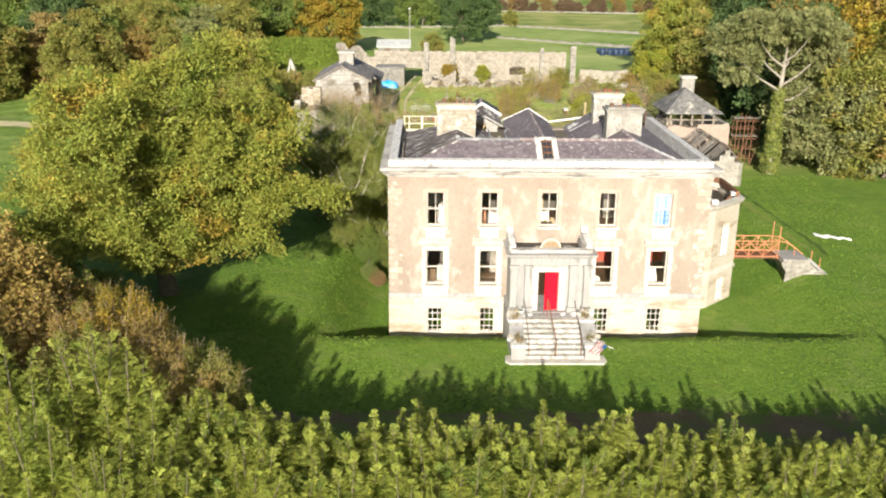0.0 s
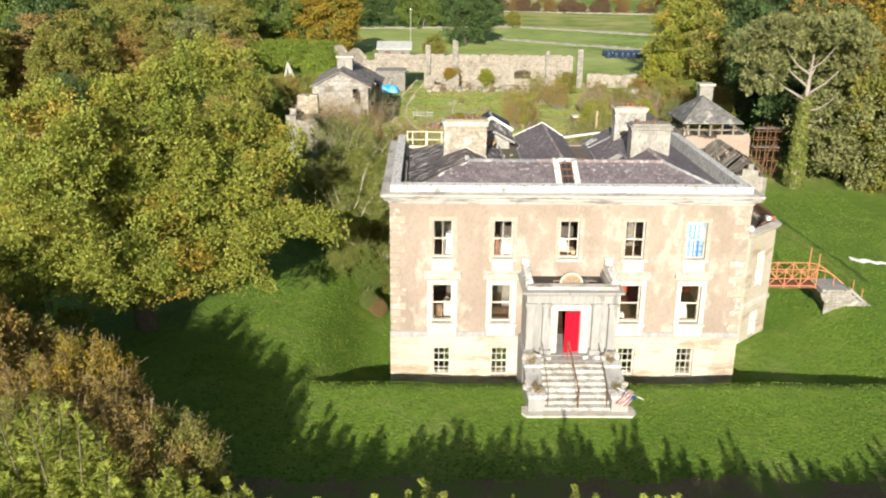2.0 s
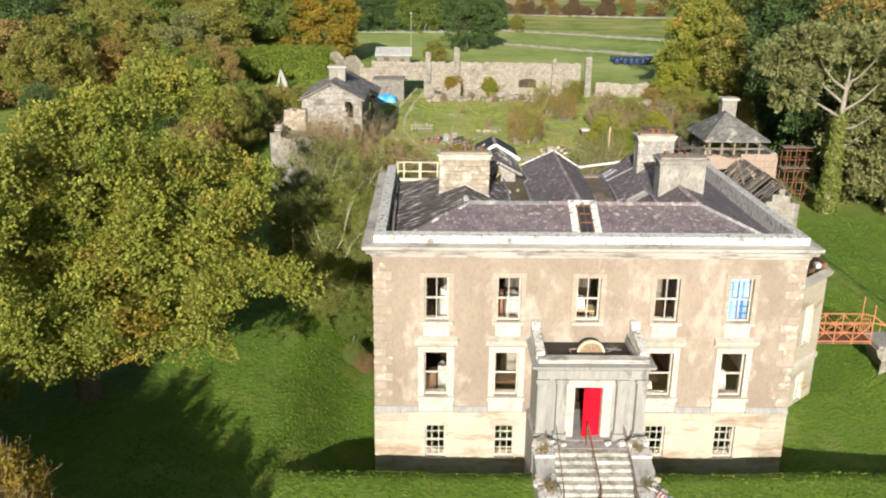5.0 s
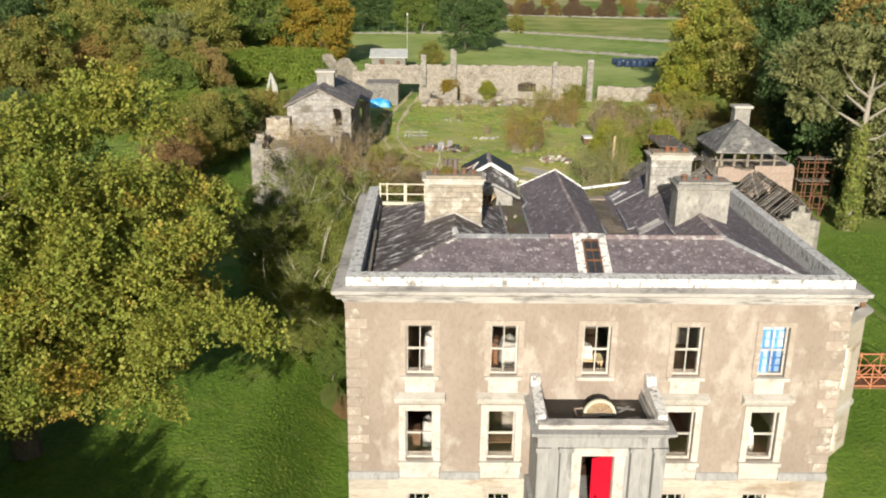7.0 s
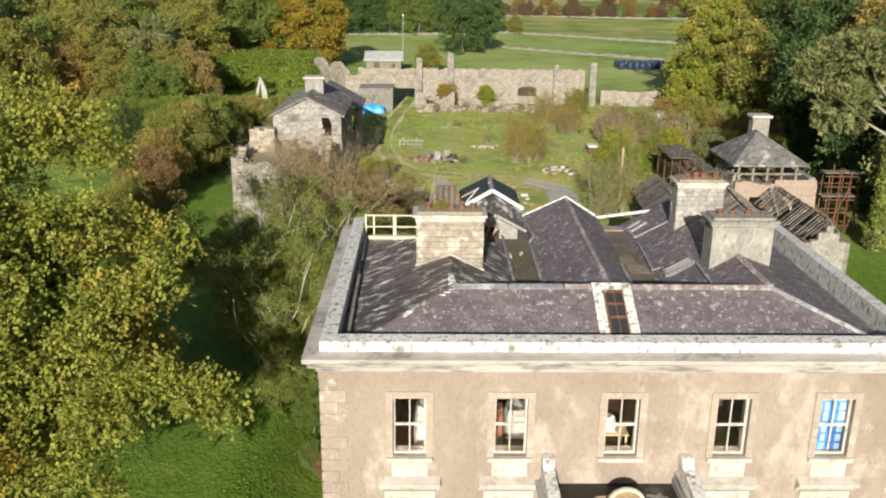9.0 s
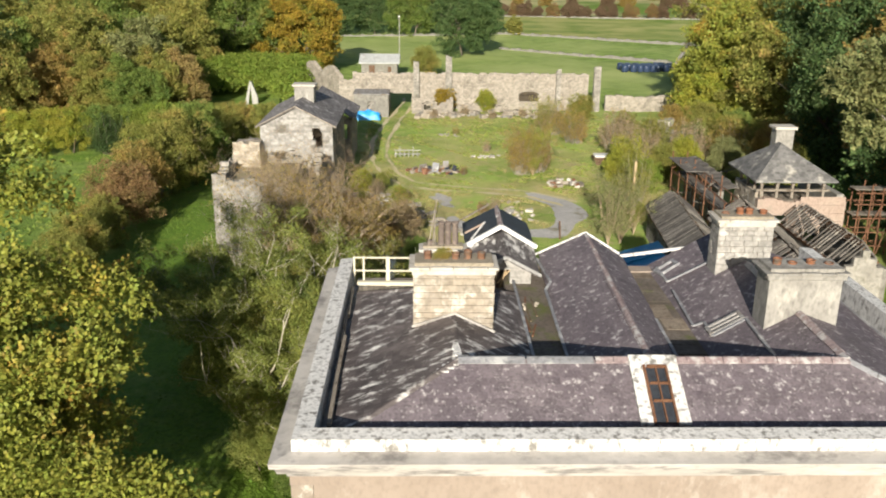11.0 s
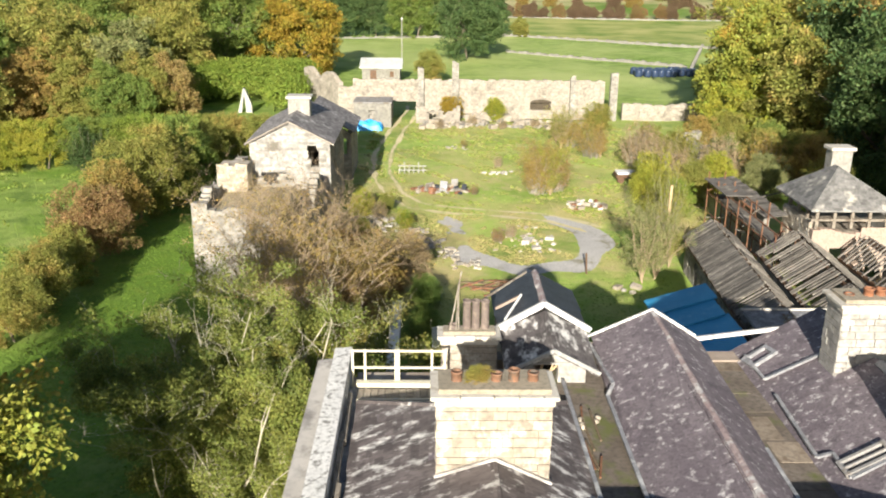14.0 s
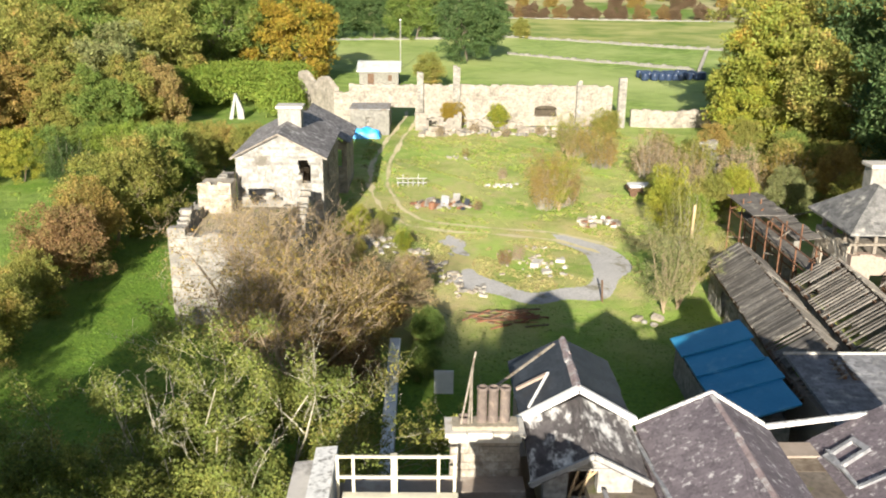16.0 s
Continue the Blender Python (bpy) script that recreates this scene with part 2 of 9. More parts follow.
LEAF_SYCAMORE = leaves("sycamore_leaf", (0.195, 0.255, 0.042), (0.32, 0.325, 0.054), 0.24, third=(0.43, 0.31, 0.05), amount=0.26, patch=0.3, through_light=0.22)
LEAF_GREEN = leaves("green_leaf", (0.144, 0.236, 0.052), (0.236, 0.301, 0.063), third=(0.299, 0.287, 0.069), amount=0.2, patch=0.2)
LEAF_OAK = leaves("oak_leaf", (0.241, 0.280, 0.062), (0.358, 0.330, 0.078), third=(0.426, 0.308, 0.090), patch=0.25)
LEAF_GOLD = leaves("golden_leaf", (0.34, 0.26, 0.036), (0.44, 0.33, 0.045), third=(0.22, 0.25, 0.04), amount=0.45, patch=0.2)
LEAF_LIME = leaves("yellow_green_leaf", (0.299, 0.359, 0.044), (0.478, 0.448, 0.068), third=(0.179, 0.269, 0.044), amount=0.35)
LEAF_BROWN = leaves("brown_leaf", (0.341, 0.259, 0.072), (0.451, 0.336, 0.094), third=(0.234, 0.234, 0.068), amount=0.3)
LEAF_RUSSET = leaves("russet_leaf", (0.3, 0.2, 0.085), (0.37, 0.25, 0.105), third=(0.23, 0.215, 0.07), amount=0.42)
LEAF_HEATH = leaves("brown_scrub_leaf", (0.2, 0.135, 0.085), (0.27, 0.19, 0.11), third=(0.16, 0.15, 0.06), amount=0.3)
LEAF_TAN = leaves("tan_autumn_leaf", (0.35, 0.28, 0.1), (0.45, 0.34, 0.12), third=(0.27, 0.25, 0.09), amount=0.3)
LEAF_DARK = leaves("dark_evergreen", (0.077, 0.148, 0.049), (0.132, 0.194, 0.062))
LEAF_GREY = leaves("grey_green_leaf", (0.226, 0.264, 0.099), (0.330, 0.336, 0.138))
LEAF_CYPRESS = leaves("cypress_spray", (0.26, 0.34, 0.058), (0.43, 0.45, 0.085), 0.35, third=(0.16, 0.24, 0.045), amount=0.35, patch=0.5)
LEAF_IVY = leaves("ivy_leaf", (0.19, 0.245, 0.052), (0.3, 0.325, 0.08), third=(0.11, 0.15, 0.038), amount=0.33)
LEAF_HEDGE = leaves("hedge_leaf", (0.189, 0.297, 0.041), (0.284, 0.351, 0.061), 0.3)
STRAW = leaves("dry_stalks", (0.4, 0.31, 0.17), (0.48, 0.38, 0.22), 0.3)


def glass_material(name="window_glass"):
    m = bpy.data.materials.new(name)
    m.use_nodes = True
    b = m.node_tree.nodes["Principled BSDF"]
    b.inputs["Base Color"].default_value = (0.9, 0.92, 0.92, 1)
    b.inputs["Roughness"].default_value = 0.02
    b.inputs["Transmission Weight"].default_value = 1.0
    b.inputs["IOR"].default_value = 1.45
    return m


GLASS = glass_material()


# ---- mesh helpers ----
def link_mesh(name, mesh, material, parent=None, label=""):
    ob = new(name, mesh)
    if material and not mesh.materials:
        mesh.materials.append(material)
    if parent:
        ob.parent = parent
    if label:
        ob["label"] = label
    return ob


def part(name, bm, material, parent=None, label="", smooth=False):
    mesh = bpy.data.meshes.new(name)
    bmesh.ops.recalc_face_normals(bm, faces=bm.faces[:])
    bm.to_mesh(mesh)
    bm.free()
    if smooth:
        for p in mesh.polygons:
            p.use_smooth = True
    return link_mesh(name, mesh, material, parent, label)


def thing(name, label, category, group="", kind="", at=(0, 0, 0)):
    ob = tagged(new(name), label, category, group, kind)
    ob.empty_display_size = 0.3
    ob.location = at
    return ob


def put(bm, x0, x1, y0, y1, z0, z1, m=None):
    """A box into bm."""
    vs = [bm.verts.new((x, y, z)) for z in (z0, z1) for y in (y0, y1) for x in (x0, x1)]
    if m is not None:
        for v in vs:
            v.co = m @ v.co
    for f in ((0, 2, 3, 1), (4, 5, 7, 6), (0, 1, 5, 4), (2, 6, 7, 3), (0, 4, 6, 2), (1, 3, 7, 5)):
        bm.faces.new([vs[i] for i in f])
    return vs


def box(x0, x1, y0, y1, z0, z1, bevel=0.0, m=None):
    bm = bmesh.new()
    put(bm, x0, x1, y0, y1, z0, z1, m)
    if bevel:
        bmesh.ops.bevel(bm, geom=bm.edges[:], offset=bevel, segments=1, affect="EDGES")
    return bm


def prism(points, axis, a, b):
    """A polygon, given in the two other axes, drawn out along axis from a to b."""
    bm = bmesh.new()

    def at(p, d):
        return {"x": (d, p[0], p[1]), "y": (p[0], d, p[1]), "z": (p[0], p[1], d)}[axis]

    lo = [bm.verts.new(at(p, a)) for p in points]
    hi = [bm.verts.new(at(p, b)) for p in points]
    bm.faces.new(lo)
    bm.faces.new(hi[::-1])
    for i in range(len(points)):
        j = (i + 1) % len(points)
        bm.faces.new((lo[i], hi[i], hi[j], lo[j]))
    return bm


def beam(bm, p, q, w, h=None):
    """A square bar from p to q."""
    p, q = Vector(p), Vector(q)
    d = q - p
    m = Matrix.Translation(p) @ d.to_track_quat("Z", "Y").to_matrix().to_4x4()
    h = h or w
    put(bm, -w / 2, w / 2, -h / 2, h / 2, 0, d.length, m)


def wall_with_holes(u0, u1, z0, z1, thick, holes, m, jag=None):
    """A wall along local x, thick along local y, with rectangular holes (u0, u1, z0, z1) right through it."""
    us = sorted({u0, u1, *[h[0] for h in holes], *[h[1] for h in holes]})
    zs = sorted({z0, z1, *[h[2] for h in holes], *[h[3] for h in holes]})
    bm = bmesh.new()
    cache = {}

    def v(u, y, z):
        k = (u, y, z)
        if k not in cache:
            cache[k] = bm.verts.new(m @ Vector(k))
        return cache[k]

    def solid(i, j):
        if not (0 <= i < len(us) - 1 and 0 <= j < len(zs) - 1):
            return False
        u, z = (us[i] + us[i + 1]) / 2, (zs[j] + zs[j + 1]) / 2
        return not any(h[0] < u < h[1] and h[2] < z < h[3] for h in holes)

    for i in range(len(us) - 1):
        for j in range(len(zs) - 1):
            if not solid(i, j):
                continue
            a, b, c, d = us[i], us[i + 1], zs[j], zs[j + 1]
            bm.faces.new((v(a, 0, c), v(b, 0, c), v(b, 0, d), v(a, 0, d)))
            bm.faces.new((v(a, thick, c), v(a, thick, d), v(b, thick, d), v(b, thick, c)))
            for ok, p, q in ((solid(i - 1, j), (a, d), (a, c)), (solid(i + 1, j), (b, c), (b, d)), (solid(i, j - 1), (a, c), (b, c)), (solid(i, j + 1), (b, d), (a, d))):
                if not ok:
                    bm.faces.new((v(p[0], 0, p[1]), v(p[0], thick, p[1]), v(q[0], thick, q[1]), v(q[0], 0, q[1])))
    return bm


def fast_mesh(name, verts, quads):
    """A mesh from arrays of corners and of four-cornered faces."""
    me = bpy.data.meshes.new(name)
    n, k = len(verts), len(quads)
    me.vertices.add(n)
    me.vertices.foreach_set("co", np.asarray(verts, dtype=np.float32).ravel())
    me.loops.add(4 * k)
    me.loops.foreach_set("vertex_index", np.asarray(quads, dtype=np.int32).ravel())
    me.polygons.add(k)
    me.polygons.foreach_set("loop_start", np.arange(0, 4 * k, 4, dtype=np.int32))
    me.polygons.foreach_set("loop_total", np.full(k, 4, dtype=np.int32))
    me.polygons.foreach_set("use_smooth", np.zeros(k, dtype=bool))
    me.update(calc_edges=True)
    return me


# ---- ground ----
XL, XR, FRONT, BACK = -2.05, 15.35, 46.25, 59.9


def step01(a, b, v):
    t = np.clip((v - a) / (b - a), 0, 1)
    return t * t * (3 - 2 * t)


def ground_height(x, y):
    """The lawn stands high in front; a hollow runs round the house; the yard behind lies in between."""
    x, y = np.asarray(x, float), np.asarray(y, float)
    base = 1.65 - 0.5 * step01(60, 90, y) + 0.12 * np.sin(x * 0.11 + 1) * np.sin(y * 0.09) * step01(60, 75, np.abs(y - 40) + np.abs(x) * 0.5)
    side = np.maximum(np.maximum(XL - x, x - 20.0), 0)
    hollow = (1 - step01(1.3, 2.9, FRONT - y)) * (1 - step01(1.0, 4.6, side)) * (1 - step01(66, 82, y))
    swell = 0.06 * np.sin(x * 0.7) * np.sin(y * 0.53 + 1)
    far = 5.0 * step01(260, 700, y) + 3 * step01(120, 500, np.abs(x))
    floor = -0.45 + 0.8 * step01(15.2, 16.8, x)
    return base + swell - hollow * (base - floor) + far


def axis(lo, hi, fine, far, n):
    inner = np.arange(lo, hi + 1e-6, fine)
    out = (np.geomspace(fine, far, n)).cumsum()
    return np.concatenate([lo - out[::-1], inner, hi + out])


def ground_sheet(name, xs, ys, lift=0.0, shape=None):
    gx, gy = np.meshgrid(xs, ys)
    gz = ground_height(gx, gy) + lift
    verts = np.stack([gx.ravel(), gy.ravel(), gz.ravel()], 1)
    nx = len(xs)
    i = np.arange(len(ys) - 1)[:, None] * nx + np.arange(nx - 1)[None, :]
    quads = np.stack([i, i + 1, i + nx + 1, i + nx], -1).reshape(-1, 4)
    if shape is not None:
        cx, cy = verts[quads, 0].mean(1), verts[quads, 1].mean(1)
        quads = quads[shape(cx, cy)]
        used, quads = np.unique(quads, return_inverse=True)
        verts, quads = verts[used], quads.reshape(-1, 4)
    me = fast_mesh(name, verts, quads)
    for p in me.polygons:
        p.use_smooth = True
    return me


def ground_material():
    """Lawn by the house, rough pasture further off, worn and dry in the yard; all by place on the ground."""
    m = GRASS.copy()
    m.name = "ground_cover"
    nt = m.node_tree
    bsdf = nt.nodes["Principled BSDF"]
    lawn = bsdf.inputs["Base Color"].links[0].from_socket
    geo = nt.nodes.new("ShaderNodeNewGeometry")
    xyz = nt.nodes.new("ShaderNodeSeparateXYZ")
    nt.links.new(geo.outputs["Position"], xyz.inputs[0])

    def noise_fac(scale, detail=4, rough=0.6):
        n = nt.nodes.new("ShaderNodeTexNoise")
        n.inputs["Scale"].default_value, n.inputs["Detail"].default_value, n.inputs["Roughness"].default_value = scale, detail, rough
        nt.links.new(geo.outputs["Position"], n.inputs["Vector"])
        return n.outputs["Fac"]

    def ranged(src, lo, hi, a=0.0, b=1.0):
        r = nt.nodes.new("ShaderNodeMapRange")
        for k, v in (("From Min", lo), ("From Max", hi), ("To Min", a), ("To Max", b)):
            r.inputs[k].default_value = v
        nt.links.new(src, r.inputs["Value"])
        return r.outputs[0]

    def times(p, q):
        n = nt.nodes.new("ShaderNodeMath")
        n.operation = "MULTIPLY"
        nt.links.new(p, n.inputs[0])
        nt.links.new(q, n.inputs[1])
        return n.outputs[0]

    def mixed(fac, p, q):
        n = nt.nodes.new("ShaderNodeMix")
        n.data_type = "RGBA"
        nt.links.new(fac, n.inputs[0])
        nt.links.new(p, n.inputs[6])
        if isinstance(q, tuple):
            n.inputs[7].default_value = rgb(q)
        else:
            nt.links.new(q, n.inputs[7])
        return n.outputs[2]

    # tufts: darker and yellower by turns
    lawn = mixed(ranged(noise_fac(1.3, 5, 0.65), 0.5, 0.68, 0.0, 0.45), lawn, (0.08, 0.155, 0.017))
    lawn = mixed(ranged(noise_fac(0.55, 5, 0.65), 0.52, 0.7, 0.0, 0.6), lawn, (0.24, 0.30, 0.05))
    # dry grass and bare earth in the yard
    yard = times(ranged(xyz.outputs["Y"], 80, 90), ranged(xyz.outputs["Y"], 156, 140))
    yard = times(yard, times(ranged(xyz.outputs["X"], -9, -5), ranged(xyz.outputs["X"], 40, 26)))
    col = mixed(times(yard, ranged(noise_fac(0.13), 0.3, 0.6)), lawn, (0.36, 0.48, 0.1))
    near = ranged(xyz.outputs["Y"], 124, 98, 0.35, 1.0)
    col = mixed(times(near, times(yard, ranged(noise_fac(0.11, 5, 0.6), 0.42, 0.58))), col, (0.56, 0.46, 0.2))
    col = mixed(times(yard, ranged(noise_fac(0.9, 5, 0.7), 0.52, 0.7, 0.0, 0.6)), col, (0.2, 0.3, 0.055))
    col = mixed(times(yard, ranged(noise_fac(0.5, 5, 0.7), 0.52, 0.68, 0.0, 0.7)), col, (0.52, 0.43, 0.22))
    # open pasture beyond
    field = ranged(xyz.outputs["Y"], 140, 165)
    col = mixed(field, col, mixed(ranged(noise_fac(0.03), 0.35, 0.65), mixed(ranged(noise_fac(0.5), 0.4, 0.7), lawn, (0.32, 0.44, 0.1)), (0.42, 0.48, 0.16)))
    skew = nt.nodes.new("ShaderNodeMath")
    skew.operation, skew.inputs[1].default_value = "MULTIPLY_ADD", 0.6
    nt.links.new(xyz.outputs["X"], skew.inputs[0])
    nt.links.new(xyz.outputs["Y"], skew.inputs[2])
    col = mixed(ranged(skew.outputs[0], 280, 286), col, mixed(ranged(noise_fac(0.06, 5), 0.35, 0.65), lawn, (0.45, 0.43, 0.15)))
    far = ranged(xyz.outputs["Y"], 332, 340)
    col = mixed(far, col, mixed(ranged(noise_fac(0.02), 0.4, 0.6), lawn, (0.52, 0.44, 0.24)))
    meadow = times(ranged(xyz.outputs["X"], -19, -23), ranged(xyz.outputs["Y"], 70, 80))
    rank = mixed(ranged(noise_fac(0.3), 0.35, 0.65), lawn, (0.27, 0.36, 0.08))
    rank = mixed(ranged(noise_fac(0.55, 5, 0.65), 0.5, 0.62, 0.0, 0.75), rank, (0.09, 0.16, 0.025))
    rank = mixed(ranged(noise_fac(0.2, 4, 0.6), 0.55, 0.68, 0.0, 0.6), rank, (0.36, 0.36, 0.12))
    col = mixed(meadow, col, rank)
    nt.links.new(col, bsdf.inputs["Base Color"])
    return m


GROUND = ground_material()
ground = link_mesh("ground", ground_sheet("ground", axis(-40, 45, 0.7, 500, 26), axis(0, 160, 0.7, 600, 26)), GROUND)
tagged(ground, "green lawn and rough pasture, sunk round the house", "ground", kind="structure")

road = link_mesh("road", ground_sheet("road", np.linspace(-60, 70, 320), np.linspace(31.6, 36.4, 40), 0.012, lambda x, y: np.abs(y - 33.6 + 0.22 * np.sin(x * 0.9) + 0.16 * np.sin(x * 2.3 + 1) + 0.14 * np.sin(x * 6.1 + y)) < 1.6), TARMAC)
tagged(road, "narrow dark avenue of worn tarmac before the lawn", "road", kind="structure")


def ring(cx, cy, a0, b0, a1, b1):
    def inside(x, y):
        w = 1 + 0.06 * np.sin(3 * np.arctan2(y - cy, x - cx) + x)
        outer = ((x - cx) / a1 / w) ** 2 + ((y - cy) / b1 / w) ** 2 < 1
        inner = ((x - cx) / a0 / w) ** 2 + ((y - cy) / b0 / w) ** 2 < 1
        return outer & ~inner
    return inside


LOOP = ring(7.6, 97.6, 4.0, 5.2, 6.1, 7.1)


def gravelled(x, y):
    """Stone shows in the near and right-hand parts of the loop and in one patch beyond."""
    a = np.arctan2(y - 97.6, x - 7.6) + 0.12 * np.sin(x * 1.9 + y)
    return (LOOP(x, y) & (a > -2.75) & (a < 1.25)) | (((x - 2.6 + 0.12 * (y - 101)) / (0.8 + 0.3 * np.sin(y * 2.1))) ** 2 + ((y - 101.6) / 2.6) ** 2 + 0.3 * np.sin(x * 5.3 + y * 3.1) < 0.9)


gravel = link_mesh("gravel_drive", ground_sheet("gravel_drive", np.linspace(0, 15, 130), np.linspace(89, 106, 130), 0.03, gravelled), GRAVEL)
tagged(gravel, "curved loop of grey gravel drive in the grass yard", "drive", kind="structure")


LANE = [(-1.2, 158), (-1.4, 152), (-2.7, 141.7), (-3.6, 132.5), (-4.0, 124.8), (-3.7, 118.3), (-2.5, 111.8), (-0.8, 107.8), (1.5, 105.9), (5.7, 104.8), (10.5, 103.2), (13.2, 100.2)]


def smooth_line(points, n):
    """A rounded line through points, as arrays of place and of the way across."""
    p = np.array([points[0], *points, points[-1]], float)
    out = []
    for i in range(1, len(p) - 2):
        for t in np.linspace(0, 1, n, endpoint=False):
            out.append(0.5 * (2 * p[i] + (p[i + 1] - p[i - 1]) * t + (2 * p[i - 1] - 5 * p[i] + 4 * p[i + 1] - p[i + 2]) * t * t + (3 * p[i] - p[i - 1] - 3 * p[i + 1] + p[i + 2]) * t ** 3))
    c = np.array(out)
    d = np.gradient(c, axis=0)
    d /= np.linalg.norm(d, axis=1)[:, None]
    return c, np.stack([d[:, 1], -d[:, 0]], 1)


def lane(x, y):
    """Near the wheel ruts that run from the gap in the far wall past the ruin to the loop."""
    c, _ = smooth_line(LANE, 8)
    d = np.hypot(np.asarray(x)[..., None] - c[:, 0], np.asarray(y)[..., None] - c[:, 1]).min(-1)
    return (d > 0.5) & (d < 1.2)


def rut(offset, width, seed):
    c, across = smooth_line(LANE, 14)
    g = np.random.default_rng(seed)
    wob = np.convolve(g.normal(0, 0.22, len(c) + 6), np.ones(7) / 7, "valid")
    wid = width * (1 + np.convolve(g.normal(0, 0.9, len(c) + 4), np.ones(5) / 5, "valid")).clip(0.25, 1.9)
    verts, quads = [], []
    for k in range(len(c)):
        for e in (-0.5, -0.17, 0.17, 0.5):
            x, y = c[k] + across[k] * (offset + wob[k] + e * wid[k])
            verts.append((x, y, float(ground_height(x, y)) + 0.035))
    for k in range(len(c) - 1):
        for e in range(3):
            i = 4 * k + e
            quads.append((i, i + 1, i + 5, i + 4))
    return verts, quads


def lawn_line(x0, width, seed):
    """A long uneven strip in the side lawn."""
    g = np.random.default_rng(seed)
    ys = np.arange(57.5, 86, 0.5)
    wob = np.convolve(g.normal(0, 0.2, len(ys) + 6), np.ones(7) / 7, "valid")
    wid = width * (1 + np.convolve(g.normal(0, 1.0, len(ys) + 2), np.ones(3) / 3, "valid")).clip(0.05, 2.0)
    verts = [(x, y, float(ground_height(x, y)) + 0.03) for y, o, w in zip(ys, wob, wid) for x in (x0 + o - w / 2, x0 + o, x0 + o + w / 2)]
    return verts, [(3 * k + e, 3 * k + e + 1, 3 * k + e + 4, 3 * k + e + 3) for k in range(len(ys) - 1) for e in (0, 1)]


DARK_TURF = surface("dark_turf", (0.06, 0.115, 0.016), (0.1, 0.15, 0.028), 1.5, 0.95, 0.6, 6)
edge = link_mesh("lawn_edge", fast_mesh("lawn_edge", *lawn_line(27.6, 0.3, 5)), DARK_TURF)
tagged(edge, "dark line along the side lawn", "lawn edge", kind="structure")
PALE_TURF = surface("yellowed_turf", (0.2, 0.27, 0.045), (0.26, 0.31, 0.065), 1.2, 0.95, 0.6, 6, stain=(0.12, 0.2, 0.025), stain_scale=1.0, stain_amount=0.4)
edge = link_mesh("lawn_track", fast_mesh("lawn_track", *lawn_line(26.6, 0.6, 6)), PALE_TURF)
tagged(edge, "yellowed wheel track along the side lawn", "track", kind="structure")

pieces = [rut(-0.8, 0.42, 1), rut(0.8, 0.42, 2)]
n0 = len(pieces[0][0])
ruts = link_mesh("worn_track", fast_mesh("worn_track", pieces[0][0] + pieces[1][0], pieces[0][1] + [tuple(i + n0 for i in f) for f in pieces[1][1]]), TRACK)
tagged(ruts, "pale worn wheel ruts through the grass yard", "track", kind="structure")

# ---- the house ----
house = thing("house", "derelict three-storey Georgian country house of buff render and pale stone", "house", at=((XL + XR) / 2, FRONT, -0.5))
house_inv = house.matrix_basis.inverted()


def hp(name, bm, material, parent=None, label="", smooth=False):
    """A part of the house, drawn in world places."""
    ob = part(name, bm, material, None, label, smooth)
    ob.parent = parent or house
    if parent is None:
        ob.matrix_parent_inverse = house_inv
    return ob


def sub(ob, parent):
    ob.parent = parent
    return ob


BAYS = (0.47, 3.40, 6.63, 9.84, 12.85)
UPPER, MAIN, BASE = (6.98, 8.88), (3.58, 5.6), (0.66, 2.2)
holes = []
for i, c in enumerate(BAYS):
    holes.append((c - 0.48, c + 0.48, *UPPER))
    if i != 2:
        holes.append((c - 0.5, c + 0.5, *MAIN))
        holes.append((c - 0.43, c + 0.43, *BASE))
holes.append((5.95, 7.2, 3.0, 5.3))
T = 0.6
upper_holes = [h for h in holes if h[2] > 2.85]
base_holes = [h for h in holes if h[2] < 2.85]
front_upper = hp("front_wall", wall_with_holes(XL, XR, 2.85, 9.75, T, upper_holes, pose(0, FRONT, 0)), RENDER, label="buff lime-rendered upper front wall")
front_base = hp("basement_wall", wall_with_holes(XL - 0.06, XR + 0.06, -1.0, 2.85, T + 0.1, base_holes, pose(0, FRONT - 0.08, 0)), ASHLAR, label="pale ashlar basement wall")
hp("side_wall", wall_with_holes(FRONT + T + 0.004, 58.6, -1.0, 9.75, T, [(50, 51, 6.98, 8.88), (54, 55, 6.98, 8.88), (50, 51, 3.58, 5.6), (54, 55, 3.58, 5.6)], Matrix(((0, 1, 0, XL), (1, 0, 0, 0), (0, 0, 1, 0), (0, 0, 0, 1)))), RENDER)
hp("side_wall", wall_with_holes(FRONT + T + 0.004, 60.0, -1.0, 9.75, T, [], Matrix(((0, 1, 0, XR - T), (1, 0, 0, 0), (0, 0, 1, 0), (0, 0, 0, 1)))), RENDER)
hp("back_wall", wall_with_holes(XL + T + 0.004, 2.4, -1.0, 9.9, T, [], pose(0, 58.0, 0)), RENDER)
hp("back_wall", wall_with_holes(2.404, XR - T - 0.004, -1.0, 9.9, T, [], pose(0, 59.4, 0)), RENDER)
for z in (2.85, 6.2, 9.3):
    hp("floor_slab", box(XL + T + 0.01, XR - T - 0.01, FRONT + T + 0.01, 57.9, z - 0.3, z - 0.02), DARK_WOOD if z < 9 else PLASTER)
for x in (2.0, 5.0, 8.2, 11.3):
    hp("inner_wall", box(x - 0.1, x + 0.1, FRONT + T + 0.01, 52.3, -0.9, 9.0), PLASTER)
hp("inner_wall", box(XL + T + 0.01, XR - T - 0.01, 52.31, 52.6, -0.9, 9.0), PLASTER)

hp("inner_wall", box(8.32, XR - T - 0.02, 52.27, 52.305, 2.9, 6.1), RED_WALL, label="back wall painted dull red")


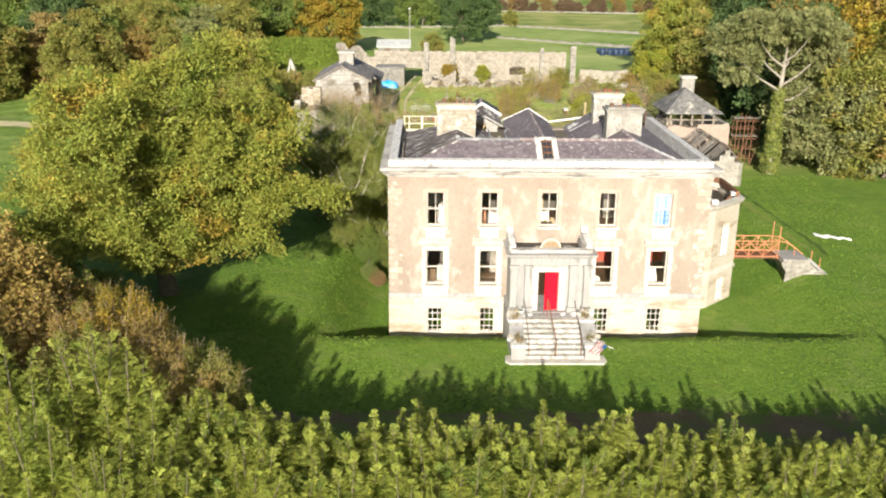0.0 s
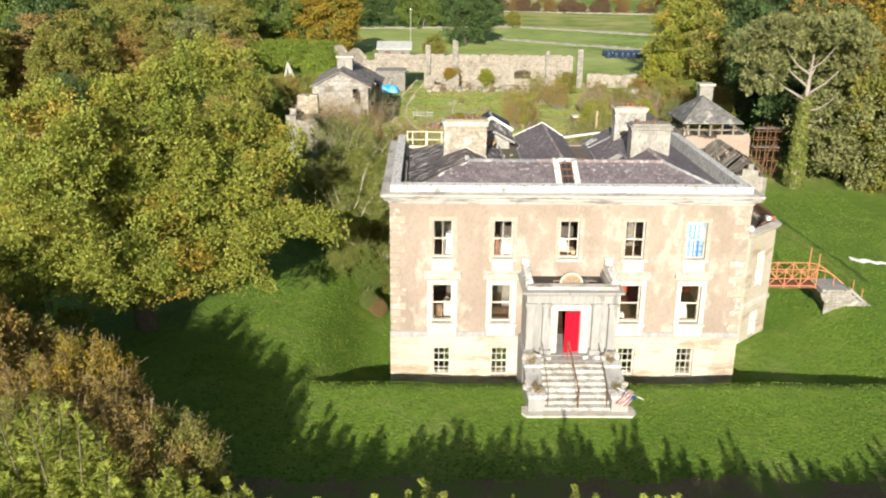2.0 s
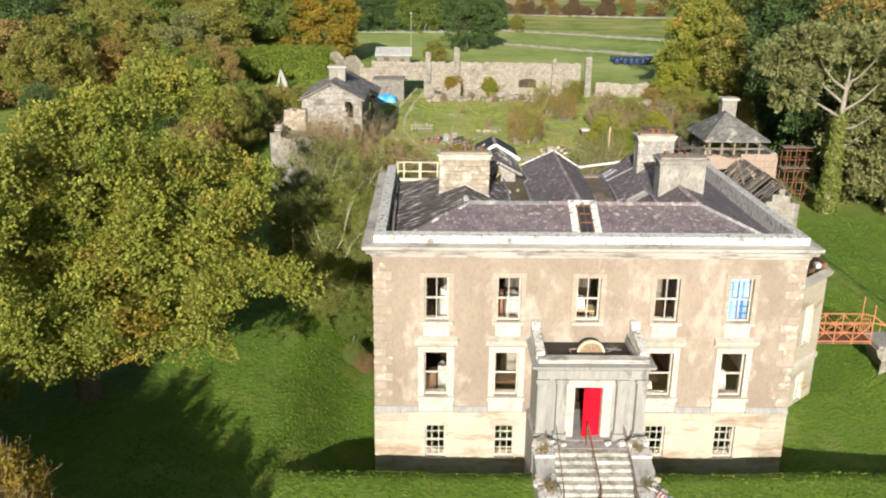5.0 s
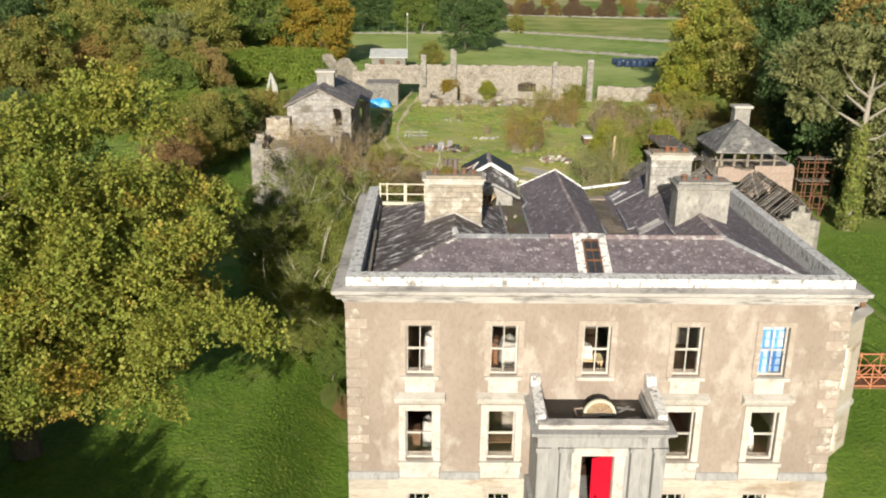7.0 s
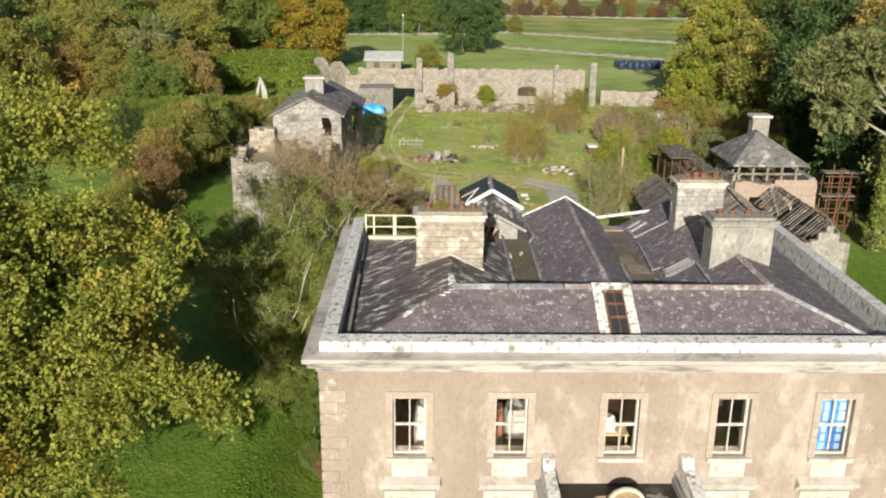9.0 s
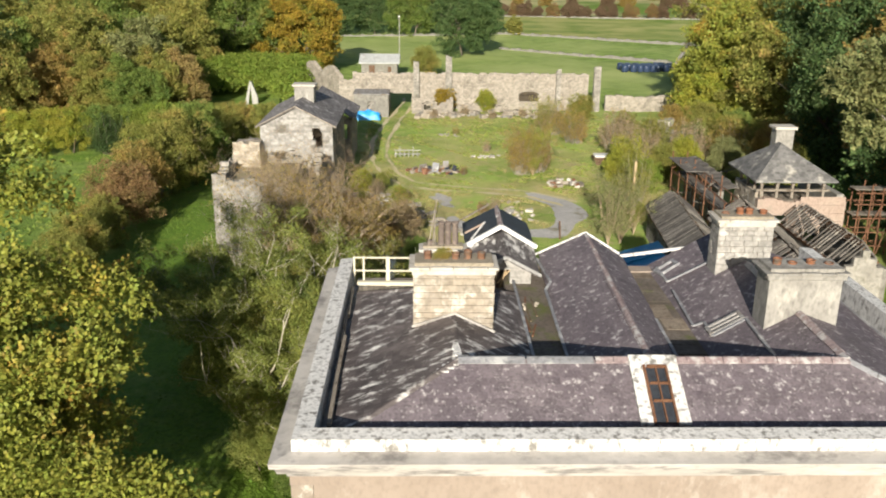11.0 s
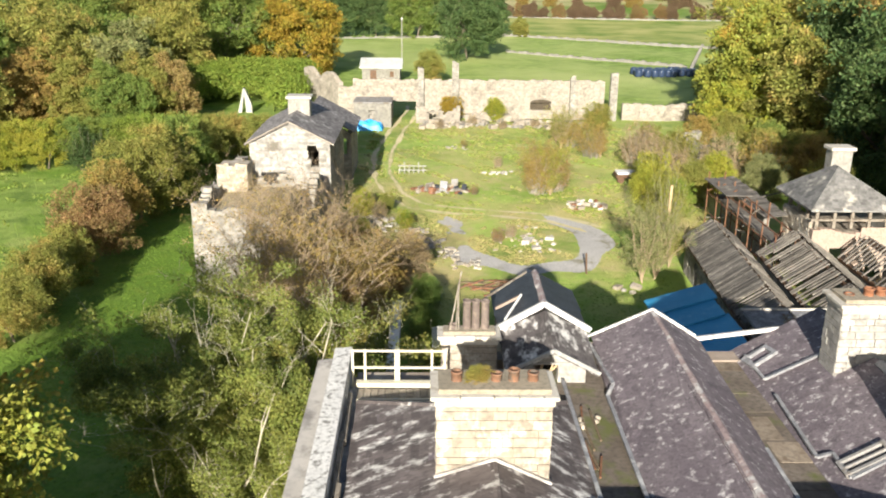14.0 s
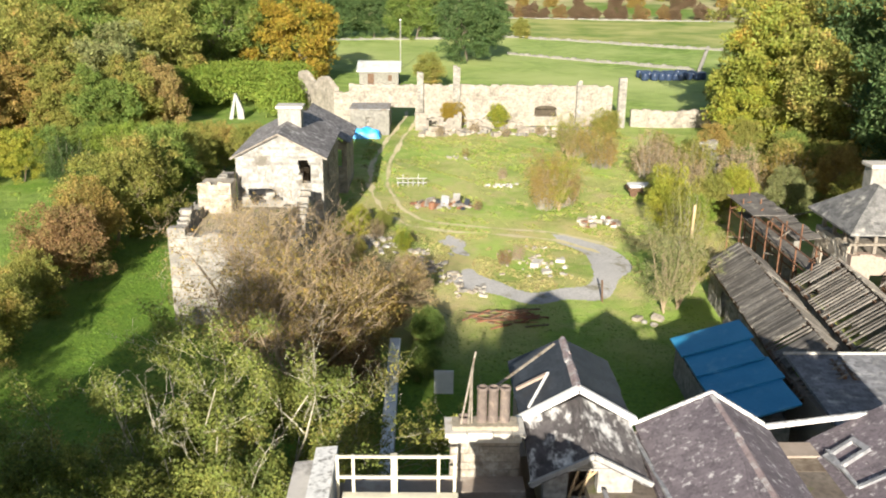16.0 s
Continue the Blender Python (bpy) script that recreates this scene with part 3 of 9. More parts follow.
def sash(c, z0, z1, w, cols, rows, bars, y=FRONT + 0.16, name="window", bar=0.035, painted=SASH_PAINT, label=""):
    """A sash window in its opening: frame, meeting rail, bars and panes."""
    f = 0.06
    win = hp(name, wall_with_holes(c - w, c + w, z0, z1, 0.09, [(c - w + f, c + w - f, z0 + f, z1 - f)], pose(0, y, 0)), painted, label=label)
    mid = (z0 + z1) / 2
    if rows > 1:
        sub(part("meeting_rail", box(c - w + f, c + w - f, y + 0.01, y + 0.085, mid - 0.03, mid + 0.03), painted), win)
    for i in range(1, cols):
        x = c - w + 2 * w * i / cols
        sub(part("glazing_bar", box(x - bar / 2, x + bar / 2, y + 0.02, y + 0.075, z0 + f, z1 - f), painted), win)
    for j in range(1, rows):
        z = z0 + (z1 - z0) * j / rows
        if abs(z - mid) > 0.05:
            sub(part("glazing_bar", box(c - w + f, c + w - f, y + 0.022, y + 0.073, z - bar / 2, z + bar / 2), painted), win)
    for i in range(cols):
        for j in range(rows):
            if (c * 7 + i * 3 + j * 5 + z0) % 11 < 1.2:
                continue
            a, b = c - w + 2 * w * i / cols, c - w + 2 * w * (i + 1) / cols
            p, q = z0 + (z1 - z0) * j / rows, z0 + (z1 - z0) * (j + 1) / rows
            pane = part("pane", box(a + 0.01, b - 0.01, y + 0.045, y + 0.05, p + 0.01, q - 0.01), GLASS)
            pane.visible_shadow = False
            sub(pane, win)
    return win


def surround(c, z0, z1, w, k, name="window_surround", depth=0.05, material=TRIM):
    """Raised bands round an opening."""
    bm = bmesh.new()
    y = FRONT
    for a, b in ((-w - k, -w), (w, w + k)):
        put(bm, c + a, c + b, y - depth, y - 0.002, z0, z1 + k)
    put(bm, c - w + 0.002, c + w - 0.002, y - depth, y - 0.002, z1, z1 + k)
    return hp(name, bm, material)


for i, c in enumerate(BAYS):
    if i == 4:
        w5 = sash(c, *UPPER, 0.48, 2, 2, 1, label="white sash window backed with blue sheeting")
    else:
        sash(c, *UPPER, 0.48, 2, 2, 1, label="white two-over-two sash window")
    surround(c, *UPPER, 0.48, 0.2, material=SURROUND)
    hp("window_sill", box(c - 0.66, c + 0.66, FRONT - 0.16, FRONT + 0.1, UPPER[0] - 0.13, UPPER[0] - 0.003, 0.015), TRIM)
    if i == 2:
        continue
    sash(c, *MAIN, 0.5, 1, 2, 1, label="tall white sash window with two large panes")
    surround(c, MAIN[0], MAIN[1], 0.5, 0.24, depth=0.07)
    hp("cornice_hood", prism([(FRONT - 0.002, 5.9), (FRONT - 0.1, 5.9), (FRONT - 0.16, 6.05), (FRONT - 0.3, 6.1), (FRONT - 0.32, 6.2), (FRONT - 0.002, 6.3)], "x", c - 0.9, c + 0.9), TRIM, label="pale stone hood over the window")
    hp("apron_panel", box(c - 0.52, c + 0.52, FRONT - 0.035, FRONT - 0.003, 6.32, 6.83), TRIM)
    hp("window_sill", box(c - 0.78, c + 0.78, FRONT - 0.2, FRONT + 0.1, MAIN[0] - 0.16, MAIN[0] - 0.003, 0.015), TRIM)
    hp("apron_panel", box(c - 0.72, c + 0.72, FRONT - 0.12, FRONT - 0.003, 2.9, MAIN[0] - 0.18), TRIM)
    sash(c, *BASE, 0.43, 3, 4, 1, y=FRONT + 0.1, label="small white twelve-pane basement window", bar=0.03)
    hp("window_sill", box(c - 0.5, c + 0.5, FRONT - 0.16, FRONT + 0.02, BASE[0] - 0.12, BASE[0] - 0.003, 0.01), ASHLAR)
    hp("keystone", box(c - 0.62, c + 0.62, FRONT - 0.1, FRONT - 0.083, BASE[1] + 0.02, BASE[1] + 0.3), ASHLAR)
# grey string course, broken by the aprons
for a, b in ((XL - 0.06, BAYS[0] - 0.74), (BAYS[0] + 0.74, BAYS[1] - 0.74), (BAYS[1] + 0.74, 4.2), (9.1, BAYS[3] - 0.74), (BAYS[3] + 0.74, BAYS[4] - 0.74), (BAYS[4] + 0.74, XR + 0.06)):
    if b > a:
        hp("string_course", prism([(FRONT - 0.002, 2.84), (FRONT - 0.16, 2.84), (FRONT - 0.16, 2.92), (FRONT - 0.06, 3.08), (FRONT - 0.002, 3.1)], "x", a, b), GREY_STONE)
# quoins
rng = random.Random(4)
for side, x0 in ((1, XL), (-1, XR)):
    for k in range(17):
        z = 3.12 + k * 0.375
        w = 0.72 if k % 2 else 0.46
        a, b = (x0 - 0.05, x0 + w) if side == 1 else (x0 - w, x0 + 0.05)
        hp("quoin", box(a, b, FRONT - 0.02 - 0.014 * rng.random(), FRONT - 0.002, z + 0.012, z + 0.363, 0.012), QUOIN, front_upper)
# ashlar blocks of the basement
z = -0.55
row = 0
while z < 2.8:
    h = 0.42
    u = XL - 0.06 - (0.45 if row % 2 else 0.0)
    while u < XR + 0.06:
        w = rng.uniform(0.75, 1.1)
        a, b = max(u, XL - 0.06), min(u + w, XR + 0.06)
        c = (a + b) / 2
        clash = any(x0 - 0.64 < b and x1 + 0.64 > a and z0 - 0.13 < z + h and z1 + 0.31 > z for x0, x1, z0, z1 in base_holes)
        if b - a > 0.1 and not clash and not (4.2 < c < 8.85 and z > -0.6):
            hp("block", box(a + 0.007, b - 0.007, FRONT - 0.092 - 0.008 * rng.random(), FRONT - 0.081, z + 0.008, min(z + h, 2.83) - 0.008), ASHLAR, front_base)
        u += w
    z += h
    row += 1
# frieze, cornice and blocking course on three sides


def run(profile, path, material, name, label=""):
    """A moulding: a profile of (outwards, height), led along a path of corners that turns to the right."""
    bm = bmesh.new()
    pts = [Vector((x, y, 0)) for x, y in path]
    rows = []
    for i, p in enumerate(pts):
        a = (p - pts[i - 1]).normalized() if i else (pts[1] - p).normalized()
        b = (pts[i + 1] - p).normalized() if i < len(pts) - 1 else a
        na, nb = Vector((a.y, -a.x, 0)), Vector((b.y, -b.x, 0))
        n = (na + nb) / (1 + na.dot(nb))
        rows.append([bm.verts.new(p + n * o + Vector((0, 0, z))) for o, z in profile])
    for r, s in zip(rows, rows[1:]):
        for k in range(len(profile)):
            j = (k + 1) % len(profile)
            bm.faces.new((r[k], s[k], s[j], r[j]))
    bm.faces.new(rows[0])
    bm.faces.new(rows[-1][::-1])
    return hp(name, bm, material, label=label)


EAVE = [(XL, 58.6), (XL, FRONT), (XR, FRONT), (XR, 60.0)]
run([(0.0, 9.5), (0.06, 9.5), (0.06, 9.75), (0.0, 9.75)], EAVE, RENDER, "frieze", "plain rendered frieze under the cornice")
run([(-0.3, 9.75), (0.1, 9.75), (0.14, 9.88), (0.3, 9.94), (0.34, 10.08), (0.44, 10.14), (0.46, 10.27), (-0.3, 10.36)], EAVE, CORNICE, "cornice", "projecting weathered pale stone cornice")
run([(-0.46, 9.6), (0.0, 9.6), (0.0, 10.62), (-0.46, 10.66)], EAVE, COPING, "blocking_course", "lichen-stained stone blocking course")

# ---- roofs ----
SLATE_W, SLATE_GAUGE, SLATE_L = 0.3, 0.21, 0.4


def slate_mesh(name, material, seed):
    r = random.Random(seed)
    bm = bmesh.new()
    w = SLATE_W / 2
    c = [(-w, 0), (w - 0.05 * r.random(), 0.012 * r.random()), (w, 0.05 * r.random() + 0.02), (w, SLATE_L), (-w, SLATE_L), (-w, 0.03 * r.random())]
    lo = [bm.verts.new((x, y, 0)) for x, y in c]
    hi = [bm.verts.new((x, y, 0.004)) for x, y in c]
    bm.faces.new(hi)
    bm.faces.new(lo[::-1])
    for i in range(len(c)):
        j = (i + 1) % len(c)
        bm.faces.new((lo[i], lo[j], hi[j], hi[i]))
    me = bpy.data.meshes.new(name)
    bmesh.ops.recalc_face_normals(bm, faces=bm.faces[:])
    bm.to_mesh(me)
    bm.free()
    me.materials.append(material)
    return me


SLATES = [slate_mesh("slate", SLATE, k) for k in range(6)]


def slates_on(poly3, low, up, parent, material, seed, single=0, missing=0.02, wild=0.02, skip=None):
    """Lays slates on a sloping polygon. low: a point on its eave; up: the way up the slope.
    The first `single` are objects of their own, the rest one mesh."""
    r = random.Random(seed)
    low, up = Vector(low), Vector(up).normalized()
    n = (Vector(poly3[1]) - Vector(poly3[0])).cross(Vector(poly3[2]) - Vector(poly3[0])).normalized()
    if n.z < 0:
        n = -n
    side = up.cross(n).normalized()
    flat = [((Vector(p) - low).dot(side), (Vector(p) - low).dot(up)) for p in poly3]
    u0, u1 = min(p[0] for p in flat), max(p[0] for p in flat)
    v1 = max(p[1] for p in flat)
    tilt = 0.012

    def span(v):
        """Where the slope begins and ends at a height."""
        v = min(max(v, 0.001), v1 - 0.001)
        cut = [a[0] + (b[0] - a[0]) * (v - a[1]) / (b[1] - a[1]) for a, b in zip(flat, flat[1:] + flat[:1]) if (a[1] > v) != (b[1] > v)]
        return (min(cut), max(cut)) if cut else (u0, u1)

    verts, quads, made, row = [], [], 0, 0
    v = -0.03
    while v < v1:
        u = u0 + (SLATE_W / 2 if row % 2 else 0)
        while u < u1 + SLATE_W:
            (a0, b0), (a1, b1) = span(v), span(v + SLATE_L)
            w = SLATE_W / 2
            edge = u - w < max(a0, a1) or u + w > min(b0, b1)
            if v + 0.12 < v1 and u + w > min(a0, a1) + 0.04 and u - w < max(b0, b1) - 0.04 and r.random() > missing and not (skip and skip(low + side * u + up * (v + 0.15))):
                slip = r.random() < wild and not edge
                turn = 0 if edge else r.uniform(-0.012, 0.012) + (r.uniform(-0.4, 0.4) if slip else 0)
                dv = -0.08 * r.random() if slip else r.uniform(-0.012, 0.012)
                m = Matrix((side, up, n)).transposed().to_4x4()
                m.translation = low + side * u + up * (v + dv) + n * (0.012 + 0.0015 * r.random())
                m = m @ Matrix.Rotation(turn, 4, "Z") @ Matrix.Rotation(-tilt + r.uniform(-0.0015, 0.0015), 4, "X")
                if made < single and not edge:
                    ob = new("slate", SLATES[r.randrange(6)])
                    ob.matrix_basis = m
                    ob.parent = parent
                    made += 1
                else:
                    k = len(verts)
                    a, b = 0.02 * r.random(), 0.02 * r.random()
                    top = min(SLATE_L, v1 - v)
                    corners = ((-w, a), (w, b), (w, top), (-w, top))
                    if edge:
                        corners = tuple((min(max(x + u, p), q) - u, y) for (x, y), (p, q) in zip(corners, ((a0, b0), (a0, b0), (a1, b1), (a1, b1))))
                    for z in (0, 0.004):
                        for x, y in corners:
                            verts.append(tuple(m @ Vector((x, y, z))))
                    quads += [(k + 4, k + 5, k + 6, k + 7), (k, k + 1, k + 5, k + 4), (k + 1, k + 2, k + 6, k + 5), (k + 3, k, k + 4, k + 7)]
            u += SLATE_W
        v += SLATE_GAUGE
        row += 1
    if verts:
        ob = link_mesh("slating", fast_mesh("slating", verts, quads), material, parent)
        ob["kind"] = "stuff"
    return parent


RZ = 11.22          # ridges
EZ = 10.12          # eaves
ROOFS = {
    "front": [(-1.3, 46.95, EZ), (14.6, 46.95, EZ), (11.65, 49.12, RZ), (1.75, 49.12, RZ)],
    "front_back": [(3.95, 51.3, EZ + .06), (1.75, 49.12, RZ), (11.65, 49.12, RZ), (9.2, 51.3, EZ + .06)],
    "left": [(-1.3, 46.95, EZ), (1.75, 49.12, RZ), (1.75, 54.2, RZ), (-1.3, 56.5, EZ)],
    "left_inner": [(3.95, 51.3, EZ), (3.95, 56.5, EZ), (1.75, 54.2, RZ), (1.75, 49.12, RZ)],
    "left_back": [(3.95, 56.5, EZ), (-1.3, 56.5, EZ), (1.75, 54.2, RZ)],
    "mid_left": [(4.95, 51.4, EZ), (6.85, 50.1, 10.86), (6.85, 60.0, 11.12), (5.15, 60.0, EZ)],
    "mid_right": [(8.05, 51.4, EZ), (8.3, 60.0, EZ + .1), (6.85, 60.0, 11.12), (6.85, 50.1, 10.86)],
    "right_inner": [(9.2, 51.3, 9.85), (11.65, 49.12, RZ), (11.65, 60.1, RZ), (9.2, 60.1, 9.85)],
    "right": [(14.6, 46.95, EZ), (14.6, 60.1, EZ), (11.65, 60.1, RZ), (11.65, 49.12, RZ)],
}
LOWS = {"front": ((0, 46.95, EZ), (0, 2.17, RZ - EZ)), "front_back": ((6, 51.3, EZ + .06), (0, -2.18, RZ - EZ - .06)),
        "left": ((-1.3, 50, EZ), (3.05, 0, RZ - EZ)), "left_inner": ((3.95, 52, EZ), (-2.2, 0, RZ - EZ)), "left_back": ((1, 56.5, EZ), (0, -2.3, RZ - EZ)),
        "mid_left": ((5.03, 54, EZ), (1.82, 0, 0.88)),
        "mid_right": ((8.15, 55, EZ + .03), (-1.3, 0, 0.84)), "right_inner": ((9.2, 55, 9.85), (2.45, 0, RZ - 9.85)),
        "right": ((14.6, 55, EZ), (-2.95, 0, RZ - EZ))}


def skylight_hole(p):
    return abs(p.x - 6.62) < 0.62 and 47.3 < p.y < 49.2


def bare_patch(p):
    step = 53.1 + 1.0 * (p.x < 9.56)
    return (57.05 < p.y < 57.9 and p.x < 10.95) or (p.y < step and p.x < 10.5 - 0.1 * (p.y < 52)) or p.x < 9.4 or (p.y > 57.9 and p.x < 9.42)


def chimney_gap(p):
    return p.y > 51.9 and 0.5 < p.x < 2.95 and p.y < 53.1


for k, poly in ROOFS.items():
    bm = bmesh.new()
    top = [bm.verts.new(p) for p in poly]
    low = [bm.verts.new((p[0], p[1], p[2] - 0.12)) for p in poly]
    bm.faces.new(top)
    bm.faces.new(low[::-1])
    for i in range(len(poly)):
        j = (i + 1) % len(poly)
        bm.faces.new((top[i], low[i], low[j], top[j]))
    slope = hp("roof_slope", bm, SLATE_STUFF, label="purple-grey slate slope with white lichen")
    skip = {"front": skylight_hole, "right_inner": bare_patch, "left": chimney_gap, "left_inner": chimney_gap}.get(k)
    low, up = LOWS[k]
    slates_on(poly, low, up, slope, MOSSY_SLATE if k in ("left", "left_inner") else SLATE_STUFF, hash(len(k)) % 97 + ord(k[0]), single=300 if k == "front" else 0,
              missing=0.06 if k in ("left", "right_inner") else 0.01, wild=0.05 if k == "left" else 0.015, skip=skip)


def ridge_cap(p, q, material, w=0.17, name="ridge_tile", n=None, lift=0.06):
    """Angled ridge pieces laid end to end."""
    p, q = Vector(p), Vector(q)
    d = q - p
    n = n or max(2, round(d.length / 0.45))
    full = 1.0 if n == 1 else 0.97
    across = d.cross(Vector((0, 0, 1))).normalized()
    r = random.Random(int(p.x * 100))
    for i in range(n):
        a, b = p + d * (i / n), p + d * ((i + full) / n)
        bm = bmesh.new()
        jig = r.uniform(-0.01, 0.01)
        prof = [(-w, -0.07), (-0.03, 0.02), (0.03, 0.02), (w, -0.07), (w, -0.09), (0, -0.01), (-w, -0.09)]
        rows = [[bm.verts.new(e + across * (s + jig) + Vector((0, 0, h + lift))) for s, h in prof] for e in (a, b)]
        for k in range(len(prof)):
            j = (k + 1) % len(prof)
            bm.faces.new((rows[0][k], rows[1][k], rows[1][j], rows[0][j]))
        bm.faces.new(rows[0])
        bm.faces.new(rows[1][::-1])
        hp(name, bm, material)


RIDGE_CLAY = surface("faded_ridge_clay", (0.27, 0.2, 0.2), (0.36, 0.29, 0.28), 2, 0.85, 0.3, 9, stain=(0.5, 0.48, 0.46), stain_scale=3)
ridge_cap((1.75, 49.12, RZ), (5.2, 49.12, RZ), LEAD, 0.2, "lead_ridge", 2)
ridge_cap((5.2, 49.12, RZ), (11.65, 49.12, RZ), RIDGE_CLAY)
ridge_cap((14.6, 46.95, EZ), (11.65, 49.12, RZ), LEAD, 0.12, "hip_roll", 5, 0.04)
ridge_cap((-1.25, 46.99, EZ), (1.75, 49.12, RZ), MOSSY_SLATE, 0.1, "hip_roll", 1, 0.045)
ridge_cap((-1.3, 56.5, EZ), (1.75, 54.2, RZ), MOSSY_SLATE, 0.1, "hip_roll", 1, 0.045)
ridge_cap((3.95, 56.5, EZ), (1.75, 54.2, RZ), MOSSY_SLATE, 0.1, "hip_roll", 1, 0.045)
ridge_cap((1.75, 49.4, RZ), (1.75, 52.0, RZ), MOSSY_SLATE, 0.11, "ridge_tile", 6, 0.0)
ridge_cap((11.65, 49.12, RZ), (11.65, 52.2, RZ), RIDGE_CLAY, 0.14)
ridge_cap((6.85, 50.15, 10.86), (6.85, 60.0, 11.12), RIDGE_CLAY, 0.12, lift=0.04)
ridge_cap((11.65, 53.3, RZ), (11.65, 56.5, RZ), LEAD, 0.15, "lead_ridge", 3)
# gutters, lead flats and flashings
hp("lead_gutter", box(XL + 0.47, XR - 0.47, 46.72, 47.2, 9.85, 10.0), LEAD)
hp("lead_gutter", box(XL + 0.47, -1.1, 47.21, 57.6, 9.85, 10.0), LEAD)
hp("lead_gutter", box(14.4, XR - 0.47, 47.21, 60.0, 9.85, 10.0), LEAD)
hp("valley_gutter", box(3.7, 5.2, 51.0, 59.4, 9.7, 9.98), VALLEY, label="mossy rotten valley gutter")
hp("valley_gutter", box(5.21, 9.6, 51.0, 52.4, 9.6, 9.82), EARTH_SHADE)
hp("valley_gutter", box(8.0, 9.5, 52.41, 60.1, 9.6, 9.84), VALLEY, label="stained boarded valley floor")
for a, b in (((3.97, 51.3, EZ + .07), (3.97, 57.6, EZ + .07)), ((4.92, 51.4, EZ + .07), (4.98, 56.7, EZ + .07)), ((4.98, 56.7, EZ + .07), (5.2, 57.1, EZ + .2)), ((5.2, 57.1, EZ + .2), (5.05, 59.9, EZ + .1)), ((9.26, 54.15, 9.99), (9.4, 57.05, 10.05)),
             ((9.26, 54.15, 9.99), (9.58, 54.1, 10.13)), ((9.58, 54.1, 10.13), (9.56, 53.1, 10.12)), ((9.56, 53.1, 10.12), (10.5, 53.15, 10.65)), ((10.5, 53.15, 10.65), (10.42, 50.6, 10.62)), ((9.42, 57.9, 10.06), (10.95, 57.85, 10.9)), ((9.42, 57.9, 10.06), (9.42, 59.4, 10.06)), ((8.02, 51.5, EZ + .06), (8.1, 54.2, EZ + .06))):
    fl = bmesh.new()
    beam(fl, a, b, 0.09, 0.05)
    hp("lead_flashing", fl, LEAD, label="pale lead flashing strip")
verge = bmesh.new()
for a, b, w in (((5.0, 60.05, EZ + .2), (6.85, 60.05, 11.19), 0.06), ((6.85, 60.05, 11.19), (8.15, 60.05, EZ + .25), 0.08), ((8.1, 60.1, EZ + .12), (11.6, 60.1, 10.72), 0.1)):
    beam(verge, a, b, w, w)
hp("verge", verge, COPING, label="pale mortar verge along the back edge")
hp("back_gable", prism([(5.15, 9.8), (8.3, 9.8), (8.3, EZ), (6.85, 11.05), (5.15, EZ)], "y", 60.004, 60.1), RENDER)
hp("lead_flat", box(XL + 0.47, 3.69, 56.3, 57.7, 9.6, 9.84), VALLEY)
for a, b in (((1.75, 51.98, RZ + .06), (0.55, 51.98, 10.88)), ((1.75, 51.98, RZ + .06), (2.9, 51.98, 10.72))):
    fillet = bmesh.new()
    beam(fillet, a, b, 0.05, 0.06)
    hp("mortar_fillet", fillet, CORNICE, label="pale lime fillet at the chimney foot")
for k in range(5):
    patch = bmesh.new()
    q = Vector((1.9 - 0.13 * k, 49.22 - 0.1 * k, RZ + 0.02 - 0.045 * k))
    put(patch, q.x - 0.16, q.x + 0.13, q.y - 0.09, q.y + 0.07 + 0.05 * (k % 2), q.z - 0.02, q.z + 0.022 + 0.004 * (k % 2))
    hp("lead_saddle", patch, COPING, label="whitened lead over the roof junction")
for k in range(4):
    patch = bmesh.new()
    put(patch, 1.62 + 0.03 * (k % 2), 1.86 - 0.02 * k, 49.3 + 0.2 * k, 49.48 + 0.2 * k, RZ - 0.02, RZ + 0.035 + 0.004 * (k % 2))
    hp("lead_saddle", patch, COPING, label="whitened lead over the roof junction")
for y, w, a, m in ((53.3, 0.5, 8.3, VALLEY), (54.6, 0.9, 8.45, PALE_BOARD), (55.7, 1.1, 8.2, PALE_BOARD), (56.9, 0.8, 8.35, VALLEY), (58.1, 1.2, 8.25, VALLEY), (59.2, 0.7, 8.4, PALE_BOARD)):
    hp("valley_board", box(a, a + 0.78 + 0.1 * math.sin(y * 3), y - w / 2, y + w / 2, 9.842, 9.85 + 0.002 * math.sin(y * 9), 0, None), m, label="water-stained sheet in the valley")
hatch = bmesh.new()
hatch_m = Matrix.Translation((9.72, 59.05, 10.12)) @ Matrix.Rotation(-0.5, 4, "Y") @ Matrix.Rotation(0.2, 4, "Z")
for a, b, c, d in ((-0.42, 0.42, -0.3, -0.2), (-0.42, 0.42, 0.2, 0.3), (-0.42, -0.3, -0.199, 0.199), (0.3, 0.42, -0.199, 0.199)):
    put(hatch, a, b, c, d, 0.0, 0.12, hatch_m)
hp("roof_hatch", hatch, LEAD, label="small lead-framed roof hatch")
well_m = Matrix.Translation((10.0, 53.45, 10.3)) @ Matrix.Rotation(-0.52, 4, "Y")
well = bmesh.new()
for a, b, c, d in ((-0.55, 0.6, -0.26, -0.18), (-0.55, 0.6, 0.2, 0.28), (-0.55, -0.47, -0.179, 0.199), (0.5, 0.6, -0.179, 0.199), (-0.469, 0.499, -0.02, 0.02)):
    put(well, a, b, c, d, 0.0, 0.11, well_m)
hp("roof_light", well, GREY_SHEET, label="low grey roof light with a centre bar")
gutter_junk = random.Random(31)
OLD_TIMBER = surface("rotten_timber", (0.13, 0.095, 0.06), (0.21, 0.16, 0.1), 2, 0.9, 0.3, 12)
